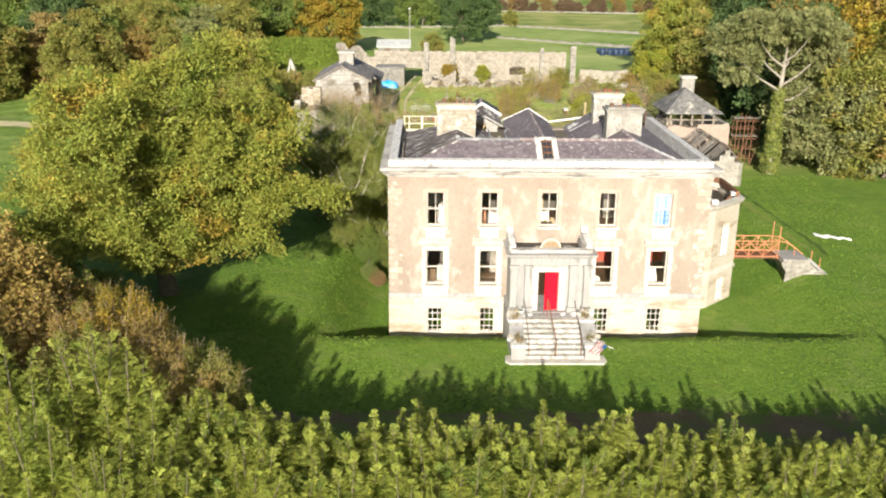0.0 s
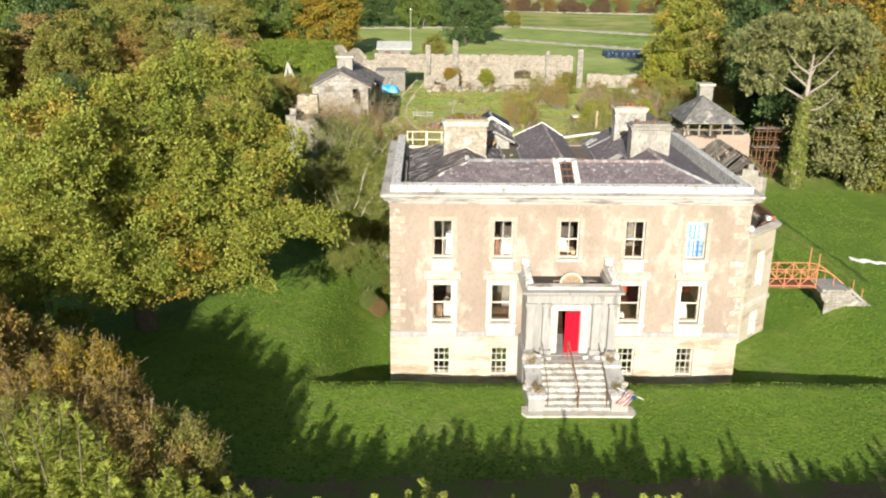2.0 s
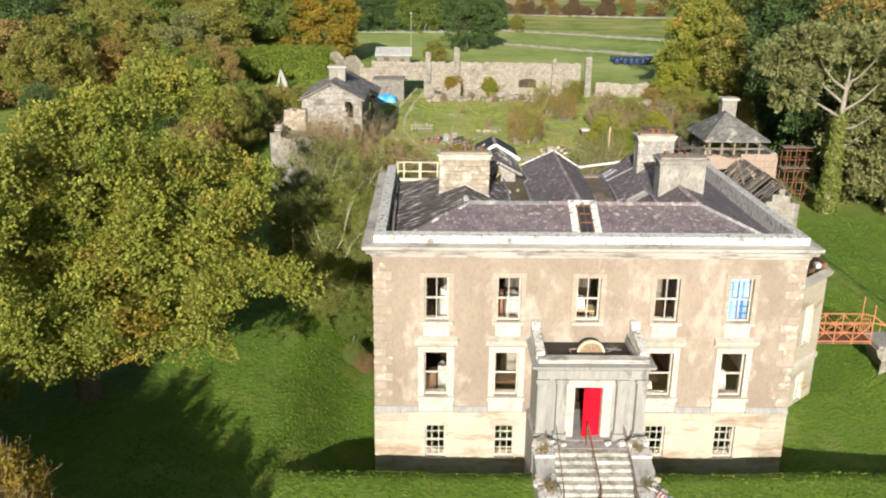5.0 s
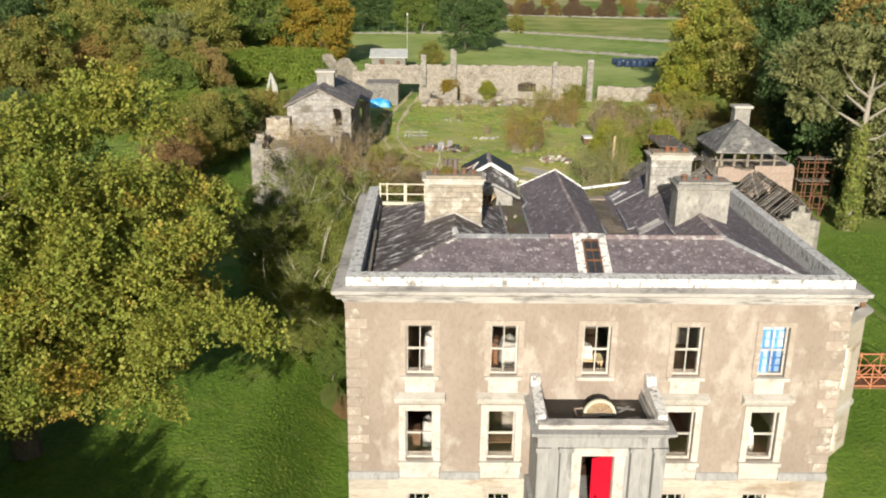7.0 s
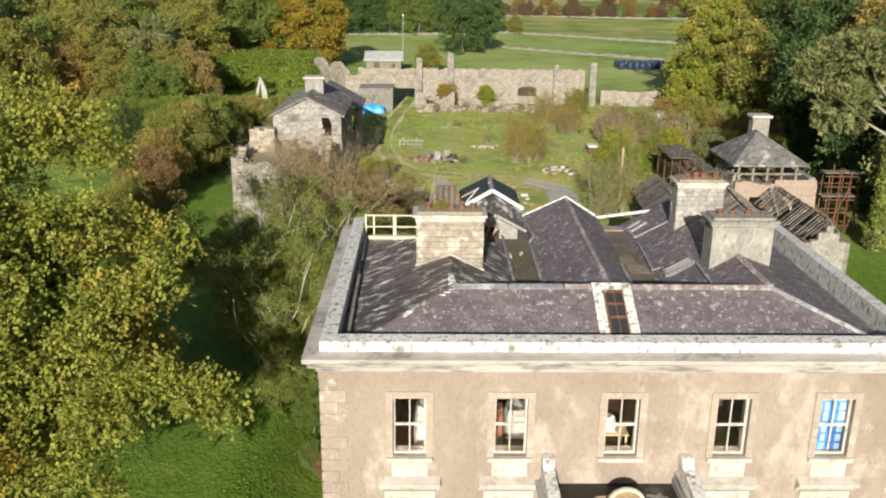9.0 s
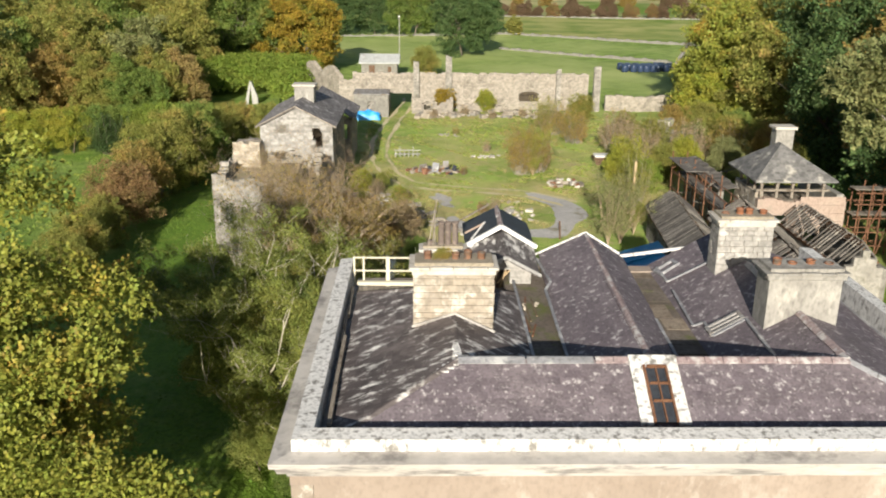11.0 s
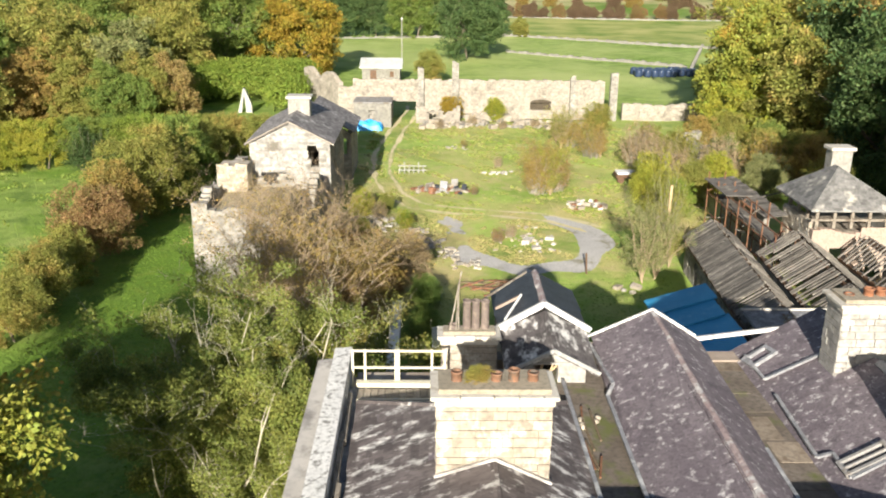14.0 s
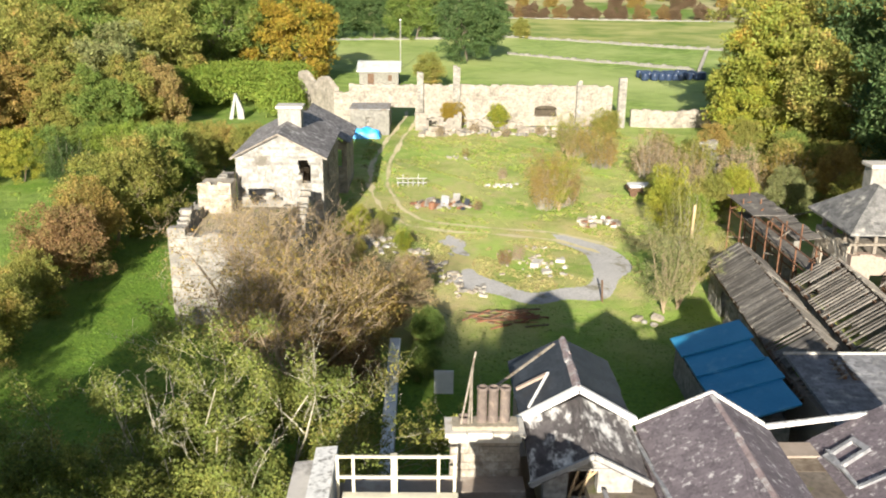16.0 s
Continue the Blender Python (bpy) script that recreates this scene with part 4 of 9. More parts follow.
for k in range(6):
    bm = bmesh.new()
    x, y = gutter_junk.uniform(4.1, 4.8), gutter_junk.uniform(53.2, 56.8)
    beam(bm, (x, y, 10.02), (x + gutter_junk.uniform(-0.2, 0.2), y + gutter_junk.uniform(0.4, 1.4), 10.05), 0.05, 0.04)
    hp("fallen_batten", bm, (RUST, OLD_TIMBER)[k % 2], label="rotten batten lying in the valley")
for k in range(6):
    bm = bmesh.new()
    bmesh.ops.create_icosphere(bm, subdivisions=1, radius=0.09)
    for v in bm.verts:
        v.co *= gutter_junk.uniform(0.7, 1.2)
        v.co.z *= 0.6
    bmesh.ops.translate(bm, vec=(4.3 + gutter_junk.uniform(-0.2, 0.3), 55.6 + gutter_junk.uniform(-0.3, 0.3), 10.03), verts=bm.verts[:])
    hp("fallen_stone", bm, RUBBLE)
# timber boards along the parapet gutter
for y0, y1, x, lean in ((47.6, 49.6, -1.36, 0.02), (49.7, 52.6, -1.4, 0.0), (52.2, 54.7, -1.47, 0.05), (54.4, 56.6, -1.46, 0.03)):
    plank = bmesh.new()
    beam(plank, (x, y0, 10.2), (x - lean, y1, 10.26), 0.1, 0.16)
    hp("gutter_board", plank, TIMBER, label="loose grey board lying along the gutter")
# skylight
sk = bmesh.new()
m = Matrix.Translation((6.62, 48.15, 10.8)) @ Matrix.Rotation(math.atan2(RZ - EZ, 2.17), 4, "X")
for a, b, c, d in ((-0.6, -0.3, -0.95, 1.1), (0.3, 0.6, -0.95, 1.1), (-0.3, 0.3, 0.75, 1.1)):
    put(sk, a, b, c, d, 0.0, 0.07, m)
skylight = hp("skylight", sk, COPING, label="broken skylight with a pale lead surround")
fr = bmesh.new()
for a, b, c, d in ((-0.3, -0.24, -0.9, 0.75), (0.25, 0.3, -0.9, 0.75), (0.0, 0.03, -0.9, 0.7), (-0.2, 0.25, 0.7, 0.75), (-0.2, 0.25, -0.32, -0.29), (-0.2, 0.25, 0.2, 0.23)):
    put(fr, a, b, c, d, 0.02, 0.13, m)
sub(part("sash_frame", fr, RUST, None, "flaking orange-red timber frame"), skylight)
sub(part("dark_pane", box(-0.24, 0.25, -0.9, 0.7, 0.03, 0.05, 0, m), NEW_SLATE, None, "flat dark pane of the skylight"), skylight)


# ---- chimneys ----
def stack(x0, x1, y0, y1, z0, z1, material, label, course=0.18, coursed=True, pots=4, cap=0.34, seed=0, pot_list=None):
    """A chimney stack of coursed blocks with a projecting cap and pots."""
    r = random.Random(seed)
    st = hp("chimney", box(x0 + 0.03, x1 - 0.03, y0 + 0.03, y1 - 0.03, z0, z1), MORTAR if coursed else material, label=label)
    if coursed:
        z = z0
        while z < z1 - cap - 0.05:
            h = course * r.uniform(0.8, 1.25)
            for axis_, lo, hi, fixed in (("x", x0, x1, y0), ("x", x0, x1, y1), ("y", y0, y1, x0), ("y", y0, y1, x1)):
                u = lo
                while u < hi - 0.01:
                    w = min(r.uniform(0.2, 0.5), hi - u)
                    if hi - u - w < 0.15:
                        w = hi - u
                    d = r.uniform(0.0, 0.022)
                    if axis_ == "x":
                        s = -1 if fixed == y0 else 1
                        f = sorted((fixed - s * 0.05, fixed + s * d))
                        b = box(u + 0.008, u + w - 0.008, f[0], f[1], z + 0.008, z + h - 0.008)
                    else:
                        s = -1 if fixed == x0 else 1
                        f = sorted((fixed - s * 0.05, fixed + s * d))
                        b = box(f[0], f[1], u + 0.008, u + w - 0.008, z + 0.008, z + h - 0.008)
                    sub(part("block", b, material), st)
                    u += w
            z += h
    sub(part("necking", box(x0 - 0.05, x1 + 0.05, y0 - 0.05, y1 + 0.05, z1 - cap, z1 - cap + 0.16, 0.015), TRIM if coursed else CHIMNEY_RENDER), st)
    u = x0 - 0.13
    while u < x1 + 0.12:
        w = min(r.uniform(0.4, 0.7), x1 + 0.13 - u)
        k = box(u, u + w - 0.01, y0 - 0.13, y1 + 0.13, z1 - cap + 0.161, z1 - 0.08 - 0.03 * r.random(), 0.015)
        sub(part("cap_stone", k, TRIM if coursed else CHIMNEY_RENDER), st)
        u += w
    for i in range(pots):
        x = x0 + 0.3 + (x1 - x0 - 0.6) * i / max(1, pots - 1) + r.uniform(-0.06, 0.06)
        sub(part("pot", pot(x, (y0 + y1) / 2 + r.uniform(-0.05, 0.05), z1 - 0.1, r.uniform(0.12, 0.3)), TERRACOTTA, None, "short clay chimney pot", True), st)
    return st


def lathe(x, y, prof, n=12):
    """A turned form: (radius, height) from the bottom up."""
    bm = bmesh.new()
    rows = [[bm.verts.new((x + r * math.cos(2 * math.pi * i / n), y + r * math.sin(2 * math.pi * i / n), z)) for i in range(n)] for r, z in prof]
    for a, b in zip(rows, rows[1:]):
        for i in range(n):
            j = (i + 1) % n
            bm.faces.new((a[i], a[j], b[j], b[i]))
    bm.faces.new(rows[0][::-1])
    bm.faces.new(rows[-1])
    return bm


def pot(x, y, z, h, r=0.13):
    return lathe(x, y, [(r * 1.1, z), (r, z + 0.05), (r * 0.9, z + h * 0.85), (r * 1.05, z + h * 0.87), (r * 1.05, z + h), (r * 0.75, z + h), (r * 0.7, z + h * 0.5)])


stack(0.6, 2.85, 52.05, 53.0, 10.3, 12.75, CHIMNEY_STONE, "honey-coloured coursed stone chimney", seed=1, pots=0)
stack(0.83, 2.3, 58.6, 59.1, 9.5, 11.1, CHIMNEY_STONE, "weathered stone chimney with tall clay pots", seed=2, pots=0, cap=0.36)
stack(10.65, 12.8, 52.2, 53.2, 10.3, 12.55, CHIMNEY_RENDER, "grey rendered chimney", coursed=False, seed=3, pots=4, cap=0.32)
stack(10.7, 12.5, 56.8, 57.7, 10.3, 12.75, GREY_BLOCK, "pale stone chimney with clay pots", seed=4, pots=4)
# tall pots and an aerial on the rear stack
DARK_CLAY = surface("sooty_clay", (0.13, 0.1, 0.085), (0.22, 0.18, 0.155), 3, 0.85, 0.3, 12, stain=(0.25, 0.2, 0.16), stain_scale=5)
WORN_CLAY = surface("worn_brown_clay", (0.2, 0.1, 0.06), (0.28, 0.16, 0.1), 3, 0.85, 0.3, 12, stain=(0.12, 0.1, 0.08), stain_scale=5)
first = [ob for ob in house.children if ob.name.startswith("chimney")][0]
for x, h in ((0.99, 0.3), (1.78, 0.26), (2.12, 0.34), (2.5, 0.28)):
    sub(part("pot", pot(x, 52.5, 12.65, h, 0.115), WORN_CLAY, None, "short clay chimney pot", True), first)
tall = [ob for ob in house.children if ob.name.startswith("chimney")][1]
for x in (1.12, 1.5, 1.74, 1.99):
    h = 0.14 if x < 1.4 else 0.84
    sub(part("tall_pot", lathe(x, 58.88, [(0.14, 10.97), (0.115, 11.1), (0.11, 11.08 + h * 0.9), (0.125, 11.1 + h * 0.9), (0.125, 11.08 + h), (0.09, 11.08 + h), (0.08, 11.1)]), DARK_CLAY, None, "tall weathered clay pot", True), tall)
rod = bmesh.new()
beam(rod, (1.2, 58.75, 10.98), (1.27, 58.8, 12.45), 0.035)
beam(rod, (1.02, 58.75, 10.98), (1.33, 58.85, 12.75), 0.03)
beam(rod, (1.28, 58.8, 10.98), (1.26, 58.8, 12.3), 0.03)
beam(rod, (1.5, 59.3, 11.45), (3.3, 60.9, 12.0), 0.045)
sub(part("aerial_pole", rod, TIMBER), tall)

# left parapet railing of cream-painted bars
def bar(p, q, w, h=None):
    bm = bmesh.new()
    beam(bm, p, q, w, h)
    return bm


railing = hp("railing", bar((-1.4, 57.45, 10.15), (0.95, 57.42, 10.15), 0.2, 0.12), CREAM_PAINT, label="cream-painted metal railing on the roof edge")
for z in (10.55, 11.02):
    sub(part("rail", bar((-1.5, 57.58, z), (0.9, 57.56, z), 0.05), CREAM_PAINT), railing)
for x in (-1.5, -1.18, -0.35, 0.55, 0.88):
    sub(part("post", bar((x, 57.58, 9.9), (x, 57.58, 11.06), 0.13 if x == -0.35 else 0.06), CREAM_PAINT), railing)
deck = bmesh.new()
for i in range(14):
    put(deck, -1.36 + 0.18 * i, -1.2 + 0.18 * i, 56.75, 57.33, 10.02, 10.06)
hp("deck", deck, TIMBER, label="weathered slatted roof walkway")
hp("deck_edge", box(-1.35, 1.25, 56.68, 56.74, 9.95, 10.1), CREAM_PAINT)

# ---- stair-head dormer and rear wing ----
dorm = hp("stair_head", wall_with_holes(2.75, 4.62, 9.2, 10.55, 0.3, [(3.25, 3.88, 9.72, 10.5)], pose(0, 57.85, 0)), GREY_BLOCK, label="rough stone stair-head dormer with a broken front")
sub(part("gable", prism([(2.75, 10.56), (4.62, 10.56), (3.68, 10.98)], "y", 57.86, 58.1), GREY_BLOCK), dorm)
sub(part("cheek", box(2.75, 3.0, 58.16, 59.74, 9.2, 10.55), RUBBLE), dorm)
sub(part("cheek", box(4.37, 4.62, 58.16, 59.74, 9.2, 10.55), RUBBLE), dorm)
dorm_roofs = [([(2.45, 57.5, 10.4), (3.7, 57.5, 11.04), (3.7, 59.4, 11.42), (2.45, 59.4, 10.76)], (2.45, 57.5, 10.4), (1.25, 0, 0.64)),
              ([(4.88, 57.5, 10.4), (4.88, 59.4, 10.76), (3.7, 59.4, 11.42), (3.7, 57.5, 11.04)], (4.88, 57.5, 10.4), (-1.18, 0, 0.64))]
DORMER_SLATE = surface("whitened_dormer_slate", (0.07, 0.062, 0.062), (0.14, 0.125, 0.12), 0.9, 0.8, 0.15, 9, stain=(0.7, 0.68, 0.64), stain_scale=2.2, stain_amount=0.5, per="island", spread=0.3, stretch=(1.2, 0.6, 1))
for poly, low, up in dorm_roofs:
    bm = bmesh.new()
    top = [bm.verts.new(p) for p in poly]
    lo = [bm.verts.new((p[0], p[1], p[2] - 0.08)) for p in poly]
    bm.faces.new(top)
    bm.faces.new(lo[::-1])
    for i in range(4):
        j = (i + 1) % 4
        bm.faces.new((top[i], lo[i], lo[j], top[j]))
    s = hp("dormer_roof", bm, DORMER_SLATE, label="white-blotched black slate dormer roof")
    slates_on(poly, low, up, s, DORMER_SLATE, 5, missing=0.05, wild=0.06)
bb = bmesh.new()
beam(bb, (2.4, 57.47, 10.42), (3.7, 57.47, 11.08), 0.07, 0.1)
beam(bb, (4.93, 57.47, 10.42), (3.7, 57.47, 11.08), 0.07, 0.1)
hp("barge_board", bb, GREY_STONE, label="flaking pale barge boards")
for a, b in (((3.3, 57.95, 9.75), (3.5, 58.0, 10.5)), ((3.55, 58.05, 9.75), (3.75, 57.95, 10.45)), ((3.45, 58.1, 9.9), (3.95, 58.0, 10.5))):
    sub(part("loose_timber", bar(a, b, 0.05), RAW_TIMBER), dorm)
# rear wing with the clean dark roof
hp("wing_wall", box(2.55, 4.75, 59.75, 62.3, -1.0, 10.78), RENDER)
for poly, low, up in (([(2.4, 59.45, 10.84), (3.67, 59.45, 11.56), (3.72, 62.3, 11.5), (2.4, 62.5, 10.78)], (2.4, 61, 10.82), (1.28, 0, 0.72)),
                      ([(4.9, 59.45, 10.84), (4.95, 62.5, 10.78), (3.72, 62.3, 11.5), (3.67, 59.45, 11.56)], (4.93, 61, 10.82), (-1.24, 0, 0.72))):
    bm = bmesh.new()
    top = [bm.verts.new(p) for p in poly]
    lo = [bm.verts.new((p[0], p[1], p[2] - 0.1)) for p in poly]
    bm.faces.new(top)
    bm.faces.new(lo[::-1])
    for i in range(4):
        j = (i + 1) % 4
        bm.faces.new((top[i], lo[i], lo[j], top[j]))
    s = hp("wing_roof", bm, NEW_SLATE, label="clean blue-black slate wing roof")
    slates_on(poly, low, up, s, NEW_SLATE, 8, missing=0, wild=0)
ridge_cap((3.67, 59.5, 11.56), (3.72, 62.3, 11.5), RIDGE_CLAY, 0.1)
bb = bmesh.new()
beam(bb, (2.32, 59.42, 10.82), (3.67, 59.42, 11.6), 0.13, 0.14)
beam(bb, (4.98, 59.42, 10.82), (3.67, 59.42, 11.6), 0.13, 0.14)
brace = bmesh.new()
beam(brace, (2.42, 60.6, 10.98), (3.15, 60.6, 11.38), 0.09, 0.06)
hp("roof_ladder", brace, PINK_BOARD, label="faded pink plank pegged on the wing roof")
brace = bmesh.new()
beam(brace, (3.15, 60.6, 11.4), (2.6, 59.6, 11.04), 0.05, 0.05)
hp("roof_brace", brace, WHITE_PAINT, label="white strut on the wing roof")
hp("barge_board", bb, WHITE_PAINT, label="white-painted barge boards")

# ---- porch ----
PX0, PX1, PY = 4.3, 8.75, 43.6
SILL = 3.02
porch = hp("porch", wall_with_holes(PX0 + 0.15, PX1 - 0.15, SILL, 6.0, 0.35, [(5.92, 6.98, SILL, 5.15)], pose(0, PY + 0.38, 0)), GREY_STONE, label="weathered grey stone porch with a parapet and pilasters")
sub(part("side_wall", box(PX0 + 0.15, PX0 + 0.5, PY + 0.74, FRONT - 0.01, SILL, 6.0), GREY_STONE), porch)
sub(part("side_wall", box(PX1 - 0.5, PX1 - 0.15, PY + 0.74, FRONT - 0.01, SILL, 6.0), GREY_STONE), porch)
sub(part("podium", box(PX0, PX1, PY, FRONT - 0.1, -0.9, SILL - 0.003), GREY_STONE), porch)
for x in (PX0 + 0.28, PX0 + 1.05, PX1 - 1.05, PX1 - 0.28):
    bm = box(x - 0.19, x + 0.19, PY + 0.08, PY + 0.377, SILL + 0.25, 5.45, 0.015)
    put(bm, x - 0.26, x + 0.26, PY + 0.02, PY + 0.377, SILL, SILL + 0.24)
    put(bm, x - 0.25, x + 0.25, PY + 0.03, PY + 0.377, 5.46, 5.62)
    sub(part("pilaster", bm, GREY_STONE), porch)
for x in (5.72, 7.18):
    sub(part("door_jamb", box(x - 0.18, x + 0.18, PY + 0.26, PY + 0.377, SILL, 5.2, 0.01), TRIM), porch)
sub(part("door_head", box(5.5, 7.4, PY + 0.25, PY + 0.377, 5.2, 5.5, 0.01), TRIM), porch)


def porch_run(profile, name, material, label=""):
    bm = bmesh.new()
    path = [Vector((PX0 + 0.1, FRONT - 0.01, 0)), Vector((PX0 + 0.1, PY + 0.1, 0)), Vector((PX1 - 0.1, PY + 0.1, 0)), Vector((PX1 - 0.1, FRONT - 0.01, 0))]
    ns = [Vector((-1, 0, 0)), Vector((-1, -1, 0)), Vector((1, -1, 0)), Vector((1, 0, 0))]
    rows = [[bm.verts.new(p + n * o + Vector((0, 0, z))) for o, z in profile] for p, n in zip(path, ns)]
    for a, b in zip(rows, rows[1:]):
        for k in range(len(profile)):
            j = (k + 1) % len(profile)
            bm.faces.new((a[k], b[k], b[j], a[j]))
    bm.faces.new(rows[0])
    bm.faces.new(rows[-1][::-1])
    return sub(part(name, bm, material, None, label), porch)


porch_run([(-0.4, 5.64), (0.02, 5.64), (0.02, 6.02), (-0.4, 6.02)], "entablature", GREY_STONE)
porch_run([(-0.4, 6.022), (0.06, 6.022), (0.12, 6.12), (0.24, 6.16), (0.26, 6.26), (-0.4, 6.3)], "porch_cornice", GREY_STONE)
porch_run([(-0.35, 6.31), (0.02, 6.31), (0.02, 6.47), (-0.35, 6.5)], "porch_parapet", CORNICE)
sub(part("flat_roof", box(PX0 + 0.46, PX1 - 0.46, PY + 0.46, FRONT - 0.01, 5.95, 6.06), WET_FELT, None, "dark damp flat roof"), porch)
for x, s in ((PX0 + 0.2, 1), (PX1 - 0.2, -1)):
    bm = prism([(FRONT - 0.003, 6.3), (FRONT - 0.003, 7.1), (FRONT - 0.35, 7.12), (FRONT - 0.5, 6.85), (FRONT - 1.5, 6.75), (FRONT - 2.2, 6.62), (FRONT - 2.2, 6.3)], "x", x - 0.17, x + 0.17)
    bmesh.ops.bevel(bm, geom=bm.edges[:], offset=0.03, segments=1, affect="EDGES")
    sub(part("scroll", bm, COPING, None, "stone scroll at the porch edge"), porch)
bm = prism([(6.15 + 0.0, 6.07), (7.15, 6.07)] + [(6.65 + 0.5 * math.cos(a), 6.1 + 0.5 * math.sin(a)) for a in np.linspace(0, math.pi, 10)], "y", 45.1, 45.22)
FANLIGHT = surface("stripped_fanlight_wood", (0.3, 0.2, 0.11), (0.42, 0.32, 0.19), 3, 0.8, 0.3, 10, stain=(0.36, 0.36, 0.12), stain_scale=2.0, stain_amount=0.3)
fan = sub(part("fanlight", bm, FANLIGHT, None, "arched timber fanlight leaning on the porch roof"), porch)
bm = bmesh.new()
for a in (0.7, 1.57, 2.44):
    beam(bm, (6.65, 45.08, 6.1), (6.65 + 0.47 * math.cos(a), 45.08, 6.1 + 0.47 * math.sin(a)), 0.035)
sub(part("glazing_bar", bm, PINK_BOARD), fan)
bm = bmesh.new()
for a, b in zip(np.linspace(0, math.pi, 13), np.linspace(0, math.pi, 13)[1:]):
    beam(bm, (6.65 + 0.52 * math.cos(a), 45.1, 6.1 + 0.52 * math.sin(a)), (6.65 + 0.52 * math.cos(b), 45.1, 6.1 + 0.52 * math.sin(b)), 0.1, 0.09)
beam(bm, (6.1, 45.1, 6.1), (7.2, 45.1, 6.1), 0.1, 0.09)
sub(part("arched_frame", bm, CREAM_PAINT, None, "flaking cream arched frame"), fan)
bm = bmesh.new()
for a, b in (((5.85, 44.95, 6.09), (5.85, 45.5, 6.09)), ((5.85, 44.95, 6.09), (6.6, 44.9, 6.09)), ((5.85, 45.5, 6.09), (6.3, 45.55, 6.09))):
    beam(bm, a, b, 0.05, 0.04)
sub(part("loose_frame", bm, PINK_BOARD, None, "broken sash frame lying on the porch roof"), porch)
bm = bmesh.new()
for a, b in (((7.3, 45.2, 6.08), (7.8, 45.7, 6.08)), ((7.35, 45.6, 6.09), (7.95, 45.45, 6.09)), ((7.5, 44.8, 6.08), (8.0, 44.9, 6.08))):
    beam(bm, a, b, 0.12, 0.02)
sub(part("fallen_slate", bm, GREY_SHEET, None, "slates fallen on the porch roof"), porch)
# the red door, standing half open
bm = box(0.0, 0.72, -0.025, 0.025, 0.0, 2.1, 0.008)
for a, b in ((0.12, 0.9), (1.05, 1.95)):
    put(bm, 0.1, 0.33, -0.04, -0.026, a, b)
    put(bm, 0.4, 0.63, -0.04, -0.026, a, b)
for v in bm.verts:
    v.co = pose(6.95, PY + 0.42, SILL + 0.02, 0, 0, 180 + 14) @ v.co
door = sub(part("door", bm, RED_PAINT, None, "bright red panelled front door standing half open"), porch)
hp("hall_floor", box(5.0, 8.2, PY + 0.75, FRONT + 0.6, SILL - 0.2, SILL - 0.01), DARK_WOOD)

# ---- entrance steps ----
steps = thing("stone_steps", "worn stone entrance steps with crumbling side walls", "steps", at=(6.5, 42, 1.6))


def sp(name, bm, material, label=""):
    ob = part(name, bm, material, None, label)
    ob.parent = steps
    ob.matrix_parent_inverse = steps.matrix_basis.inverted()
    return ob


STEP_STONE = surface("worn_step_stone", (0.42, 0.4, 0.36), (0.62, 0.6, 0.55), 1.4, 0.85, 0.4, 7, stain=(0.25, 0.235, 0.19), stain_scale=2.2, stain_amount=0.42, per="object", spread=0.12)
N = 8
for i in range(N):
    z0 = 1.72 + (SILL - 1.74) * i / N
    z1 = 1.72 + (SILL - 1.74) * (i + 1) / N
    y0 = 40.55 + i * 0.3
    bm = box(5.0, 6.48 + 0.02 * (i % 3), y0, 43.0 if i == N - 1 else y0 + 0.34, z0 if i else 1.3, z1, 0.02)
    sp("step", bm, STEP_STONE)
    sp("step", box(6.51 + 0.02 * (i % 3), 7.95, y0 + 0.012, 43.0 if i == N - 1 else y0 + 0.35, z0 if i else 1.3, z1 - 0.008, 0.02), STEP_STONE)
sp("landing", box(4.35, 8.7, 43.01, PY - 0.01, 1.0, SILL - 0.02, 0.02), GREY_STONE)
sp("core", box(5.0, 7.95, 42.7, 43.0, 0.6, 2.4), GREY_STONE)
for x0, x1 in ((4.25, 4.98), (7.97, 8.72)):
    sp("cheek_wall", prism([(40.45, 1.3), (43.0, 1.3), (43.0, 2.98), (42.5, 2.98), (41.5, 2.55), (40.95, 2.42), (40.45, 2.4)], "x", x0, x1), GREY_STONE, "crumbling stone cheek wall")
    sp("pedestal", box(x0 - 0.06, x1 + 0.06, 40.36, 41.1, 2.41, 2.55, 0.03), COPING)
    sp("cheek_cap", box(x0 - 0.04, x1 + 0.04, 42.3, 43.0, 2.985, 3.1, 0.03), COPING)
sp("plinth_slab", prism([(3.95, 40.35), (4.15, 40.05), (8.85, 40.05), (9.05, 40.35), (9.0, 40.95), (4.0, 40.95)], "z", 1.45, 1.75), TRIM, "pale rounded plinth slab")
rr = random.Random(77)
for x0, x1 in ((4.2, 5.05), (7.9, 8.8)):
    for i in range(17):
        q = rr.random()
        x, y = rr.uniform(x0, x1), 40.6 + 2.9 * q
        z = 2.42 + 0.12 * rr.random() + (0.55 * max(0, q - 0.35) / 0.65)
        bm = bmesh.new()
        bmesh.ops.create_icosphere(bm, subdivisions=1, radius=rr.uniform(0.1, 0.24))
        for v in bm.verts:
            v.co *= rr.uniform(0.7, 1.15)
            v.co.z *= 0.7
        bmesh.ops.translate(bm, vec=(x, y, z), verts=bm.verts[:])
        sp("broken_stone", bm, rr.choice([TRIM, COPING, GREY_STONE, RUBBLE]))
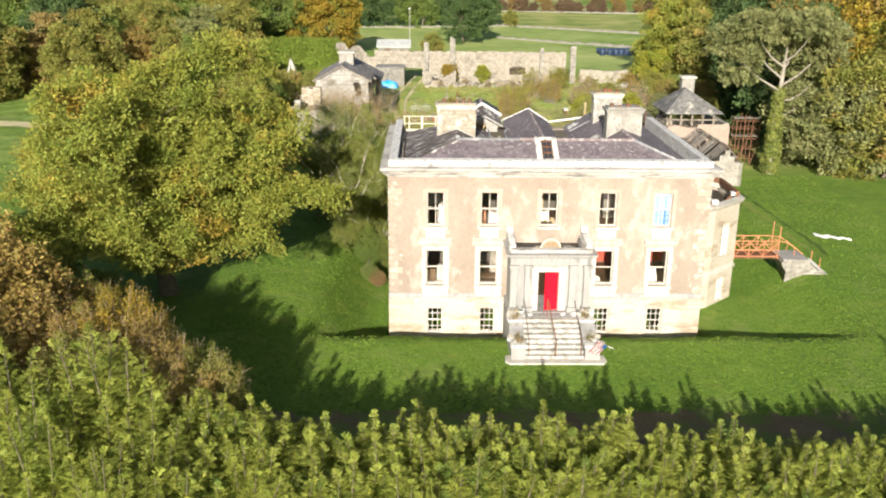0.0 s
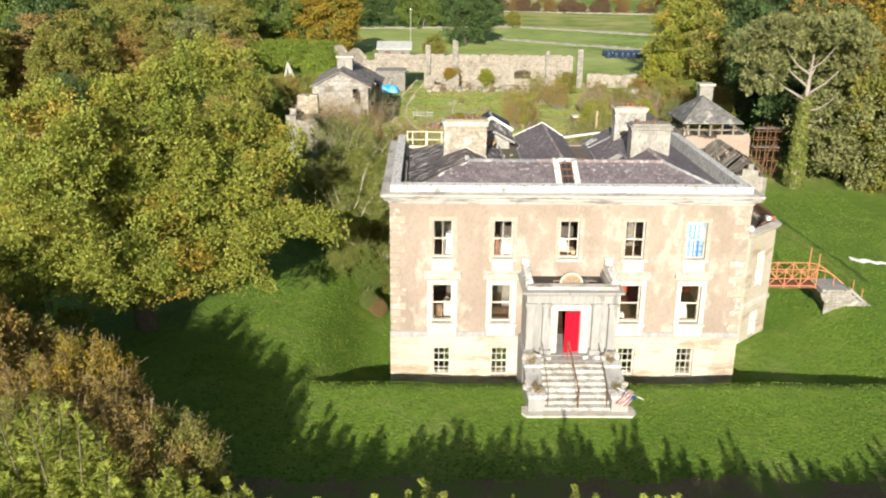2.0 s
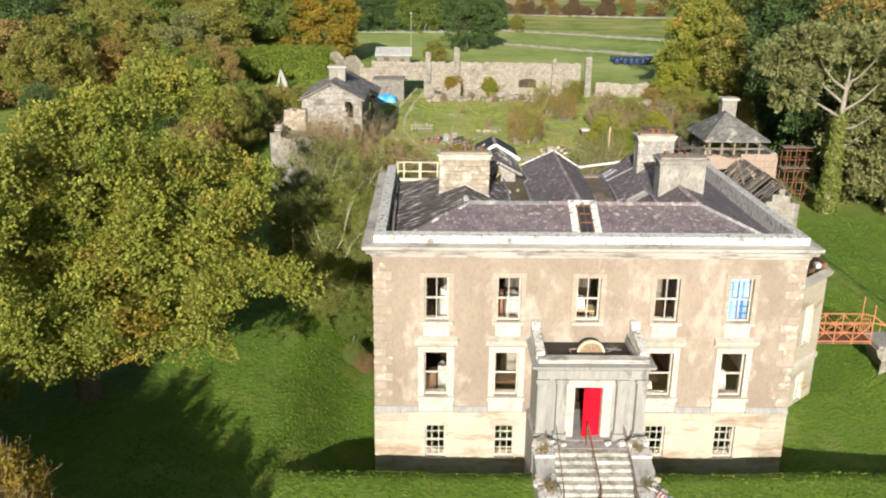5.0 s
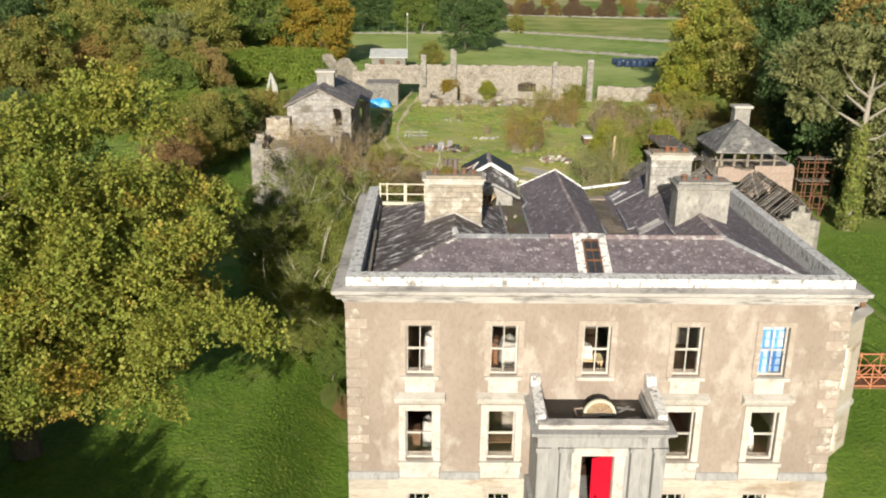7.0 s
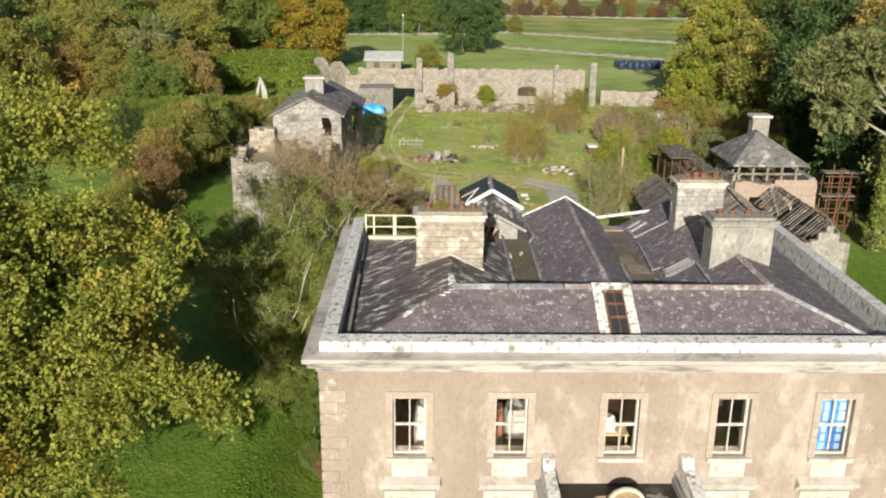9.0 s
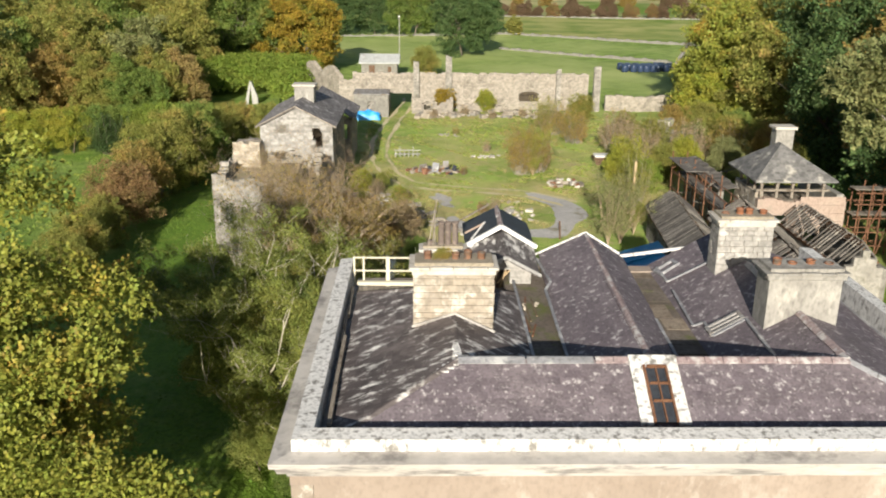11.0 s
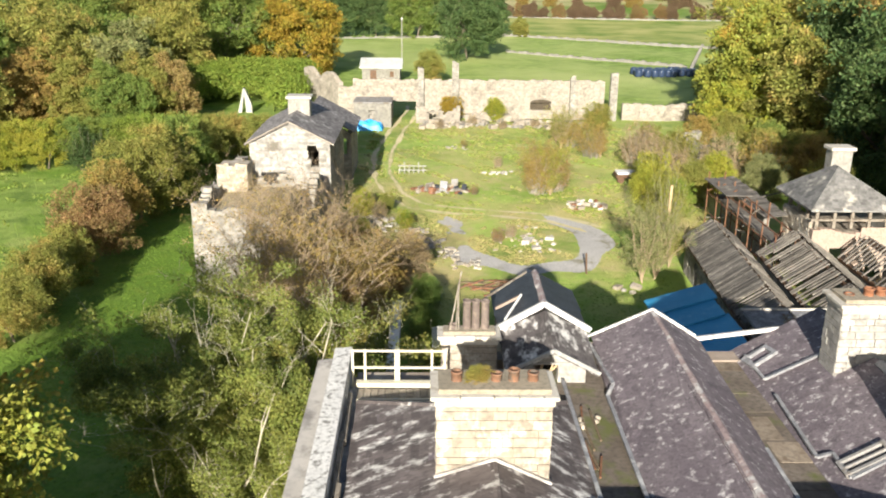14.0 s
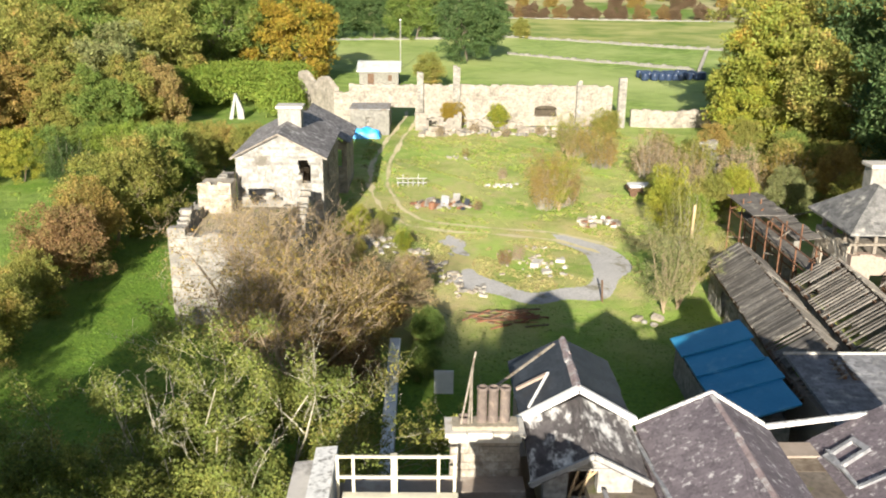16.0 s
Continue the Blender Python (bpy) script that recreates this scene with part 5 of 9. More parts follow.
for x, y, a in ((4.5, 43.15, 0.3), (4.85, 43.25, 0.2), (5.2, 43.3, 0.14), (5.45, 43.2, 0.1), (7.75, 43.25, 0.16), (8.1, 43.15, 0.22), (8.5, 43.2, 0.26), (5.1, 43.05, 0.12), (7.2, 43.3, 0.13), (7.0, 42.2, 0.08), (5.6, 42.45, 0.07), (6.9, 41.9, 0.06)):
    bm = box(-a, a, -a * 0.7, a * 0.6, 0, a * 1.3, 0.02)
    for v in bm.verts:
        v.co *= rr.uniform(0.75, 1.1)
    bmesh.ops.transform(bm, matrix=pose(x, y, SILL - 0.03 if y > 43 else 2.42 + (y - 41.9) * 0.55, 0, rr.uniform(-8, 8), rr.uniform(0, 90)), verts=bm.verts[:])
    sp("broken_stone", bm, rr.choice([TRIM, COPING, GREY_STONE]))
for x in (5.15, 7.8):
    sp("side_rail", bar((x, 40.7, 2.6), (x - 0.05, 43.1, 3.9), 0.025), DARK_WOOD, "thin dark side rail")
    sp("side_post", bar((x, 40.7, 1.9), (x, 40.7, 2.65), 0.045), DARK_WOOD)
hr = bmesh.new()
for a, b in (((6.5, 40.6, 1.75), (6.5, 40.6, 2.7)), ((6.5, 40.6, 2.7), (6.35, 43.2, 3.95)), ((6.35, 43.2, 3.0), (6.35, 43.2, 3.95))):
    beam(hr, a, b, 0.05)
sp("handrail", hr, RUST, "thin rusty handrail down the middle")


# ---- plants ----
def tube(points, radii, sides=6):
    """A tapered limb along points."""
    pts = [np.array(p, float) for p in points]
    verts, quads = [], []
    for i, p in enumerate(pts):
        d = pts[min(i + 1, len(pts) - 1)] - pts[max(i - 1, 0)]
        d = d / (np.linalg.norm(d) + 1e-9)
        a = np.cross(d, [0.31, 0.87, 0.2])
        a /= np.linalg.norm(a) + 1e-9
        b = np.cross(d, a)
        for k in range(sides):
            t = 2 * math.pi * k / sides
            verts.append(p + radii[i] * (math.cos(t) * a + math.sin(t) * b))
    for i in range(len(pts) - 1):
        for k in range(sides):
            j = (k + 1) % sides
            quads.append((i * sides + k, i * sides + j, (i + 1) * sides + j, (i + 1) * sides + k))
    return verts, quads


def join(pieces):
    verts, quads, k = [], [], 0
    for v, q in pieces:
        verts += list(v)
        quads += [tuple(i + k for i in f) for f in q]
        k += len(v)
    return np.array(verts), np.array(quads)


def limbs(seed, height, radius, spread, levels=3, first=0.25, forks=4, lean=0.0, sides=6):
    """A trunk that forks again and again. Returns the tubes and the tips."""
    r = random.Random(seed)
    pieces, tips = [], []

    def grow(p, d, length, rad, level):
        n = 4
        pts, rads = [p], [rad]
        for i in range(n):
            d = (d + Vector((r.gauss(0, 0.12), r.gauss(0, 0.12), 0.04 + r.gauss(0, 0.08)))).normalized()
            p = p + d * (length / n)
            pts.append(p)
            rads.append(rad * (1 - 0.5 * (i + 1) / n))
        pieces.append(tube(pts, rads, sides if level < 2 else 4))
        if level >= levels:
            tips.append(p)
            return
        for i in range(forks + (1 if level else 0)):
            k = r.randint(1 if level else 2, n)
            a = 2 * math.pi * (i + r.random() * 0.6) / forks
            out = Vector((math.cos(a), math.sin(a), r.uniform(0.25, 0.9) if level == 0 else r.uniform(-0.1, 0.8)))
            nd = (d * 0.55 + out.normalized() * spread).normalized()
            grow(pts[k], nd, length * r.uniform(0.5, 0.75), rads[k] * 0.62, level + 1)
        tips.append(p)

    grow(Vector((0, 0, -0.3)), Vector((lean, 0, 1)).normalized(), height, radius, 0)
    return pieces, tips


def leaf_cloud(blobs, n, size, seed, gaps=0.25, long=1.0, droop=0.0, upward=0.0, low=-0.55, inner=0.25, twig=0.0, per=12, broad=0.55, loose=0.0):
    """Many small leaf faces over a set of lumpy balls (x, y, z, rx, ry, rz), with gaps and an uneven outline."""
    g = np.random.default_rng(seed)
    b = np.array(blobs, float)
    if twig:
        n = n // per
    weight = (b[:, 3] * b[:, 4] + b[:, 4] * b[:, 5])
    which = g.choice(len(b), n, p=weight / weight.sum())
    d = g.normal(size=(n, 3))
    d /= np.linalg.norm(d, axis=1)[:, None]
    flip = d[:, 2] < low
    d[flip, 2] *= -1
    ph = g.uniform(0, 6.28, (3, 3))
    fr = g.uniform(2.5, 5.5, (3, 3))
    lump = np.zeros(n)
    for k in range(3):
        lump += np.sin(d[:, 0] * fr[k, 0] + ph[k, 0] + which) * np.sin(d[:, 1] * fr[k, 1] + ph[k, 1]) * np.sin(d[:, 2] * fr[k, 2] + ph[k, 2] + which * 2)
    rad = 1 + 0.16 * lump + g.normal(0, 0.05, n)
    deep = g.random(n) < inner
    rad[deep] *= g.uniform(0.45, 0.9, deep.sum())
    c = b[which, :3] + d * b[which, 3:] * rad[:, None]
    s = 1.1 / np.median(b[:, 3])
    hole = np.sin(c[:, 0] * 2.1 * s + ph[0, 0]) * np.sin(c[:, 1] * 2.3 * s + ph[1, 1]) * np.sin(c[:, 2] * 2.6 * s + ph[2, 2]) + 0.35 * np.sin(c[:, 0] * 5 * s + c[:, 2] * 6 * s)
    keep = (hole > -0.55 + gaps * 0.6) | (g.random(n) < 0.35)
    c, d = c[keep], d[keep]
    n = len(c)
    if twig:
        # sprays: leaves in two ranks along a twig that points out and up
        ax = d + g.normal(0, 0.45, (n, 3)) + np.array([0, 0, upward - droop])
        ax /= np.linalg.norm(ax, axis=1)[:, None]
        up = g.normal(0, 0.5, (n, 3)) + np.array([0, 0, 1.0]) + 0.4 * d
        wide = np.cross(ax, up)
        wide /= np.linalg.norm(wide, axis=1)[:, None] + 1e-9
        flat = np.cross(wide, ax)
        ln = twig * g.uniform(0.6, 1.3, n)
        k = np.tile(np.arange(per), n)
        ax, wide, flat, ln, c = (np.repeat(q, per, axis=0) for q in (ax, wide, flat, ln, c))
        f = (k + 0.5) / per
        sidew = np.where(k % 2 == 0, 1.0, -1.0) * (1 - 0.75 * f)
        n = n * per
        t = ax * 0.8 + wide * np.sign(sidew)[:, None] * 0.75 + g.normal(0, 0.2 + 0.6 * loose, (n, 3))
        t /= np.linalg.norm(t, axis=1)[:, None]
        c = c + ax * ((f - 0.4) * ln)[:, None] + wide * (sidew * ln * (0.32 + 0.3 * loose))[:, None] + flat * g.normal(0, 0.03 + 0.12 * loose, n)[:, None] + wide * g.normal(0, 0.001 + 0.1 * loose, n)[:, None]
        nrm = flat + g.normal(0, 0.25 + 0.45 * loose, (n, 3))
        nrm -= t * (nrm * t).sum(1)[:, None]
        nrm /= np.linalg.norm(nrm, axis=1)[:, None]
        w = np.cross(nrm, t)
        sz = (size * g.uniform(0.7, 1.3, n))[:, None]
        verts = np.empty((n, 4, 3))
        verts[:, 0] = c - t * sz * long
        verts[:, 1] = c + w * sz * broad + nrm * sz * 0.2
        verts[:, 2] = c + t * sz * long
        verts[:, 3] = c - w * sz * broad + nrm * sz * 0.2
        return verts.reshape(-1, 3), np.arange(4 * n).reshape(-1, 4)
    nrm = d + g.normal(0, 0.55, (n, 3)) + np.array([0, 0, 0.35])
    nrm /= np.linalg.norm(nrm, axis=1)[:, None]
    t = g.normal(size=(n, 3)) * (0.4 if upward or droop else 1.0) + d * (1.0 if upward or droop else 0) + np.array([0, 0, upward - droop])
    t -= nrm * (t * nrm).sum(1)[:, None]
    t /= np.linalg.norm(t, axis=1)[:, None] + 1e-9
    w = np.cross(nrm, t)
    sz = (size * g.uniform(0.55, 1.45, n))[:, None]
    bend = nrm * sz * 0.25
    verts = np.empty((n, 4, 3))
    verts[:, 0] = c - t * sz * long
    verts[:, 1] = c + w * sz * 0.55 + bend
    verts[:, 2] = c + t * sz * long
    verts[:, 3] = c - w * sz * 0.55 + bend
    return verts.reshape(-1, 3), np.arange(4 * n).reshape(-1, 4)


def plant(name, label, category, trunk, crown, bark, leaf, crown_name="crown", group="", wood="trunk"):
    ob = thing(name, label, category, group)
    if trunk:
        t = link_mesh(wood, fast_mesh(wood, *join(trunk)), bark, ob)
        if wood == "brushwood":
            t["kind"] = "stuff"
        for p in t.data.polygons:
            p.use_smooth = True
    if crown is not None:
        link_mesh(crown_name, fast_mesh(crown_name, *crown), leaf, ob)
    return ob


def clumps(seed, centre, radii, n, size, low=-0.7, flat=0.7, rough=0.16, square=1.0):
    """Leaf clumps set unevenly over and inside a ball, with hollows between them."""
    r = random.Random(seed)
    ph = [r.uniform(0, 6.28) for _ in range(6)]
    out = []
    for i in range(n):
        z = 1 - (1 - low) * (i + 0.5) / n
        a = i * 2.39996 + r.uniform(-0.25, 0.25)
        q = math.sqrt(max(0, 1 - z * z)) ** square
        d = (q * math.cos(a), q * math.sin(a), z)
        swell = 1 + rough * (math.sin(3.1 * d[0] + ph[0]) * math.sin(2.7 * d[1] + ph[1]) + math.sin(5.3 * d[0] + ph[2]) * math.sin(4.9 * d[2] + ph[3]) * 0.7 + r.uniform(-0.5, 0.5))
        if r.random() < 0.3:
            swell *= r.uniform(0.45, 0.85)
        s = size * r.uniform(0.6, 1.35)
        swell *= 0.9
        out.append((centre[0] + radii[0] * d[0] * swell, centre[1] + radii[1] * d[1] * swell, centre[2] + radii[2] * d[2] * swell, s, s, s * flat))
    return out


def broadleaf(seed, height, width, leaf_n, leaf_size, clear=0.18, gaps=0.1, lobes=60, bark_r=0.35, levels=2, clump=None, low=-0.75, rough=0.16, twig=0.0, per=10, square=1.0, skirt=(), boughs=(), broad=0.55, loose=0.7):
    """The trunk pieces and the leaf cloud of a round-headed tree."""
    trunk, tips = limbs(seed, height * 0.5, bark_r, 0.8, levels, forks=4)
    mid = height * (0.5 + clear / 2)
    blobs = clumps(seed, (0, 0, mid), (width, width, height - mid), lobes, clump or width * 0.2, low, rough=rough, square=square)
    blobs += [(width * f * math.cos(a), width * f * math.sin(a), height * (0.16 + 0.24 * f + 0.05 * math.sin(a * 5)), clump or width * 0.2, clump or width * 0.2, (clump or width * 0.2) * 0.7) for f in skirt for a in np.linspace(0, 6.1, 24)]
    blobs += list(boughs)
    return trunk, leaf_cloud(blobs, leaf_n, leaf_size, seed, gaps, inner=0.3, twig=twig, per=per, droop=0.15 if twig else 0.0, broad=broad, loose=loose)


def stand(ob, x, y, s=1.0, turn=0.0, stretch=1.0, leaf=None, sink=0.0, label=""):
    """Sets a plant on the ground, or a copy of it."""
    m = Matrix.Translation((x, y, float(ground_height(x, y)) - sink)) @ Matrix.Rotation(turn, 4, "Z") @ Matrix.Diagonal((s, s, s * stretch, 1))
    c = copy_thing(ob, m)
    if label:
        c["label"] = label
    if leaf:
        for ch in c.children:
            if ch.name.startswith("crown"):
                ch.material_slots[0].link = "OBJECT"
                ch.material_slots[0].material = leaf
    return c


def settle(ob, x, y, turn=0.0, sink=0.0, s=1.0):
    ob.matrix_basis = Matrix.Translation((x, y, float(ground_height(x, y)) - sink)) @ Matrix.Rotation(turn, 4, "Z") @ Matrix.Diagonal((s, s, s, 1))
    return ob


# the great sycamore beside the house
t, c = broadleaf(11, 13.1, 6.15, 420000, 0.07, 0.12, 0.55, 330, 0.6, 3, 0.85, -0.7, 0.42, 0.85, 22, 1.0, (0.3, 0.6, 0.85), [(-6.6 - 0.5 * math.sin(k * 2.1), -2.5 + 1.0 * k, 4.2 + 1.1 * (k * 7 % 5), 1.1, 1.1, 0.8) for k in range(8)] + [(10.2, -2.6, 6.6, 0.7, 0.7, 0.45), (9.2, -2.4, 6.7, 1.0, 0.9, 0.6), (8.2, -2.0, 6.9, 1.1, 1.0, 0.7), (9.6, -2.0, 6.1, 0.8, 0.8, 0.5)] + [(6.3 + 0.6 * math.sin(k * 1.7), -3.6 + 0.7 * k, 4.1 + 0.45 * (k * 5 % 7), 0.9, 0.9, 0.6) for k in range(10)], 0.8, 0.45)
settle(plant("sycamore_tree", "huge broad sycamore turning yellow over the lawn", "tree", t, c, BARK, LEAF_SYCAMORE), -15.3, 49.6)


# cypress hedge
def cypress(seed, height, width, n, size=0.2, leaders=9):
    """A cluster of pointed leaders, each with tiers of flat feathery fronds that arch outwards."""
    r = random.Random(seed)
    trunk, blobs, bases, ways, lengths = [], [], [], [], []
    for q in range(leaders):
        a, f = q * 2.4 + r.uniform(-0.3, 0.3), math.sqrt(q / leaders)
        x, y = width * f * 0.8 * math.cos(a), width * f * 0.8 * math.sin(a)
        h = height * (1 - 0.22 * f * f) * r.uniform(0.82, 1.02)
        lx, ly = r.gauss(0, 0.22), r.gauss(0, 0.22)
        trunk.append(tube([(x * 0.3, y * 0.3, -0.3), (x * 0.8, y * 0.8, h * 0.5), (x + lx, y + ly, h * 0.98)], [0.1, 0.06, 0.01], 5))
        for i in range(11):
            g = (i + 0.5) / 11
            w = 0.08 + 0.5 * width * 0.5 * (1 - g) ** 0.8
            b = i * 2.4 + r.uniform(0, 1)
            blobs.append((x + w * 0.5 * math.cos(b), y + w * 0.5 * math.sin(b), h * (0.1 + 0.76 * g), w * 0.75, w * 0.75, h * 0.06))
        tiers = 165
        for i in range(tiers):
            g = (i + r.random()) / tiers
            b = i * 2.39996 + r.uniform(-0.3, 0.3)
            ln = (0.12 + 1.35 * (1 - g) ** 0.95) * r.uniform(0.5, 1.25)
            e = 0.2 + 0.45 * g + r.uniform(-0.25, 0.25)
            out = 0.02 + 0.3 * width * (1 - g) ** 0.9 * r.uniform(0.0, 1.0)
            bend = max(0.0, g - 0.33) * 1.5
            bases.append((x + lx * bend + out * math.cos(b), y + ly * bend + out * math.sin(b), h * (0.25 + 0.75 * g) - 0.25 * out))
            ways.append((math.cos(b) * math.cos(e), math.sin(b) * math.cos(e), math.sin(e)))
            lengths.append(ln)
        for k in range(2):
            bases.append((x + lx, y + ly, h - 0.3 - 0.1 * k))
            ways.append((lx + r.uniform(-0.15, 0.15), ly + r.uniform(-0.15, 0.15), 1.0))
            lengths.append(r.uniform(0.6, 0.9))
    body = leaf_cloud(blobs, n, size, seed, 0.1, long=1.8, upward=0.2, low=-0.6, inner=0.1, twig=0.5, per=20, broad=0.3)
    return trunk, join_arrays(body, fronds(bases, ways, lengths, seed))


def join_arrays(a, b):
    return np.concatenate([a[0], b[0]]), np.concatenate([a[1], b[1] + len(a[0])])


def fronds(bases, ways, lengths, seed, pairs=8):
    """Flat feathers: a stem that arches over, with two ranks of tapering side shoots and a pointed end."""
    g = np.random.default_rng(seed + 500)
    base, ax, ln = np.array(bases), np.array(ways), np.array(lengths)
    ax /= np.linalg.norm(ax, axis=1)[:, None]
    wide = np.cross(ax, g.normal(0, 0.35, ax.shape) + [0, 0, 1.0])
    wide /= np.linalg.norm(wide, axis=1)[:, None] + 1e-9
    per = 2 * pairs + 1
    k = np.tile(np.arange(per), len(base))
    base, ax, ln, wide = (np.repeat(v, per, axis=0) for v in (base, ax, ln, wide))
    n = len(base)
    end = k == per - 1
    f = np.where(end, 0.88, (k // 2 + 0.6) / (pairs + 0.4))
    sign = np.where(end, 0.0, np.where(k % 2 == 0, 1.0, -1.0))
    sag = -0.4 * ln * f ** 2
    root = base + ax * (ln * f)[:, None] + np.stack([0 * f, 0 * f, sag], 1)
    t = ax * 0.9 + wide * (sign * 0.6)[:, None] + np.stack([0 * f, 0 * f, -0.6 * f], 1) + g.normal(0, 0.15, (n, 3))
    t /= np.linalg.norm(t, axis=1)[:, None]
    side = ln * (0.46 * (1 - f) ** 0.8 * (0.35 + 0.65 * np.minimum(1, f * 4)) + 0.05) * g.uniform(0.8, 1.25, n)
    nrm = np.cross(wide, ax) + g.normal(0, 0.2, (n, 3))
    w = np.cross(nrm, t)
    w /= np.linalg.norm(w, axis=1)[:, None] + 1e-9
    half = (0.011 + 0.046 * side)[:, None]
    v = np.empty((n, 4, 3))
    v[:, 0], v[:, 1], v[:, 2], v[:, 3] = root, root + t * (side * 0.45)[:, None] + w * half, root + t * side[:, None], root + t * (side * 0.45)[:, None] - w * half
    return v.reshape(-1, 3), np.arange(4 * n).reshape(-1, 4)


hedge_kinds = []
for k, (h, w) in enumerate(((5.2, 1.9), (5.1, 2.05), (5.3, 1.8))):
    t, c = cypress(40 + k, h, w, 12000, 0.045, (6, 7, 5)[k])
    hedge_kinds.append(plant("cypress", "bright green feathery cypress in a tall hedge", "conifer", t, c, BARK, LEAF_CYPRESS, group="cypress hedge", wood="brushwood"))
rng = random.Random(7)
spots = []
x = -8.6
while x < 25:
    spots.append((x + rng.uniform(-0.5, 0.5), 28.3 + rng.uniform(-0.5, 0.4)))
    spots.append((x + 0.7 + rng.uniform(-0.4, 0.4), 26.6 + rng.uniform(-0.5, 0.5)))
    spots.append((x + 0.3 + rng.uniform(-0.4, 0.4), 24.8 + rng.uniform(-0.5, 0.5)))
    x += 1.25
used = set()
for i, (x, y) in enumerate(spots):
    k = rng.randrange(3)
    s = rng.uniform(0.82, 0.95) * (0.98 if y > 27.6 else 1.02) * (1.0 - 0.2 * float(step01(2.0, 12.0, x)))
    if k not in used:
        used.add(k)
        settle(hedge_kinds[k], x, y, rng.uniform(0, 6), s=s)
    else:
        stand(hedge_kinds[k], x, y, s, rng.uniform(0, 6))
t, c = cypress(51, 7.2, 2.7, 26000, 0.05, 14)
big = plant("cypress", "large dark-shaded green cypress by the hedge", "conifer", t, c, BARK, LEAF_CYPRESS, wood="brushwood")
settle(big, -11.4, 28.6, s=0.98)
for x, y, s in ((-9.4, 26.6, 0.72), (-14.6, 27.4, 0.95), (-17.6, 29.6, 1.05), (-12.6, 25.0, 0.85), (-10.0, 24.0, 0.72), (-20.5, 27, 1.1), (22.5, 25.5, 0.85), (25.5, 27.5, 1.0)):
    stand(big, x, y, s, x)

stand(big, -43, 112, 0.85, 1.0, 1.1, LEAF_DARK, 0.0, "dark conifer at the meadow edge")
for x, y, q in ((-31.4, 118.6, 0.62), (-29.9, 119.6, 0.55)):
    stand(big, x, y, q, x, 1.0, LEAF_DARK, 0.0, "dark conifer in the meadow hedge")


def thicket(seed, height, width, stems, leaf_n, leaf_size=0.06, bare=1.0):
    """Many thin upright stems with small leaves."""
    r = random.Random(seed)
    pieces, blobs = [], []
    for i in range(stems):
        a, q = r.uniform(0, 6.28), width * math.sqrt(r.random())
        h = height * r.uniform(0.55, 1.0) * (1 - 0.4 * (q / width) ** 2)
        p = Vector((q * math.cos(a) * (0.45 if bare == 1 else 0.22), q * math.sin(a) * (0.45 if bare == 1 else 0.22), -0.1))
        e = Vector((q * math.cos(a), q * math.sin(a), h))
        m = p.lerp(e, 0.5) + Vector((r.uniform(-0.15, 0.15), r.uniform(-0.15, 0.15), 0.1))
        tip = p.lerp(e, bare * r.uniform(0.9, 1.1)) if bare > 1 else e
        pieces.append(tube([p, m, tip], [0.03, 0.02, 0.006], 3))
        if bare > 1:
            for k in range(3):
                f = m.lerp(tip, r.uniform(0.3, 0.9))
                pieces.append(tube([f, f + Vector((r.gauss(0, 0.25), r.gauss(0, 0.25), r.uniform(0.15, 0.5)))], [0.011, 0.004], 3))
        for f in (0.45, 0.65, 0.85, 1.0):
            c = p.lerp(e, f)
            blobs.append((c.x, c.y, c.z, 0.26 / bare ** 2, 0.26 / bare ** 2, 0.4))
    return pieces, leaf_cloud(blobs, leaf_n, leaf_size, seed, 0.0, long=1.8, upward=0.8, low=-1)


# bushes: a leafy kind and a thin upright kind
t, c = broadleaf(61, 5.4, 2.3, 26000, 0.07, 0.0, 0.0, 110, 0.12, 3, 0.45, -0.9, 0.3, 0.45, 9)
bush = plant("bush", "tangled brown-leaved autumn bush", "bush", t, c, BARK, LEAF_BROWN)
settle(bush, -21.0, 34.5, s=0.95)
t, c = thicket(67, 5.6, 2.5, 190, 60000, 0.038, 1.08)
shrub = plant("bush", "twiggy olive-brown autumn bush beside the hedge", "bush", t, c, TWIG_BARK, LEAF_OAK, wood="brushwood")
settle(shrub, -9.1, 31.6, s=0.86)
for x, y, s, leaf in ((-11.9, 33.8, 1.08, LEAF_BROWN), (-10.2, 31.0, 1.12, LEAF_BROWN), (-13.4, 31.6, 1.15, LEAF_OAK), (-13.7, 36.0, 1.2, LEAF_GOLD), (-14.4, 34.6, 1.1, LEAF_BROWN), (-16.4, 37.6, 1.2, LEAF_OAK), (-17.0, 35.0, 1.25, LEAF_BROWN)):
    stand(shrub, x, y, s, x * 1.7 + y, 1.0, leaf, 0.15, "golden-leaved twiggy autumn bush by the sycamore" if leaf is LEAF_GOLD else "")
stand(shrub, -3.9, 56.9, 0.3, 1.0, 1.0, LEAF_GREEN, 0.1, "small scrubby bush beside the house wall")
stand(shrub, -3.3, 56.5, 0.27, 2.0, 1.0, LEAF_RUSSET, 0.1, "small reddish bush beside the house wall")
HEDGEROW, BRAMBLE = "low hedgerow bush along the meadow", "bramble-covered heap of rubble"
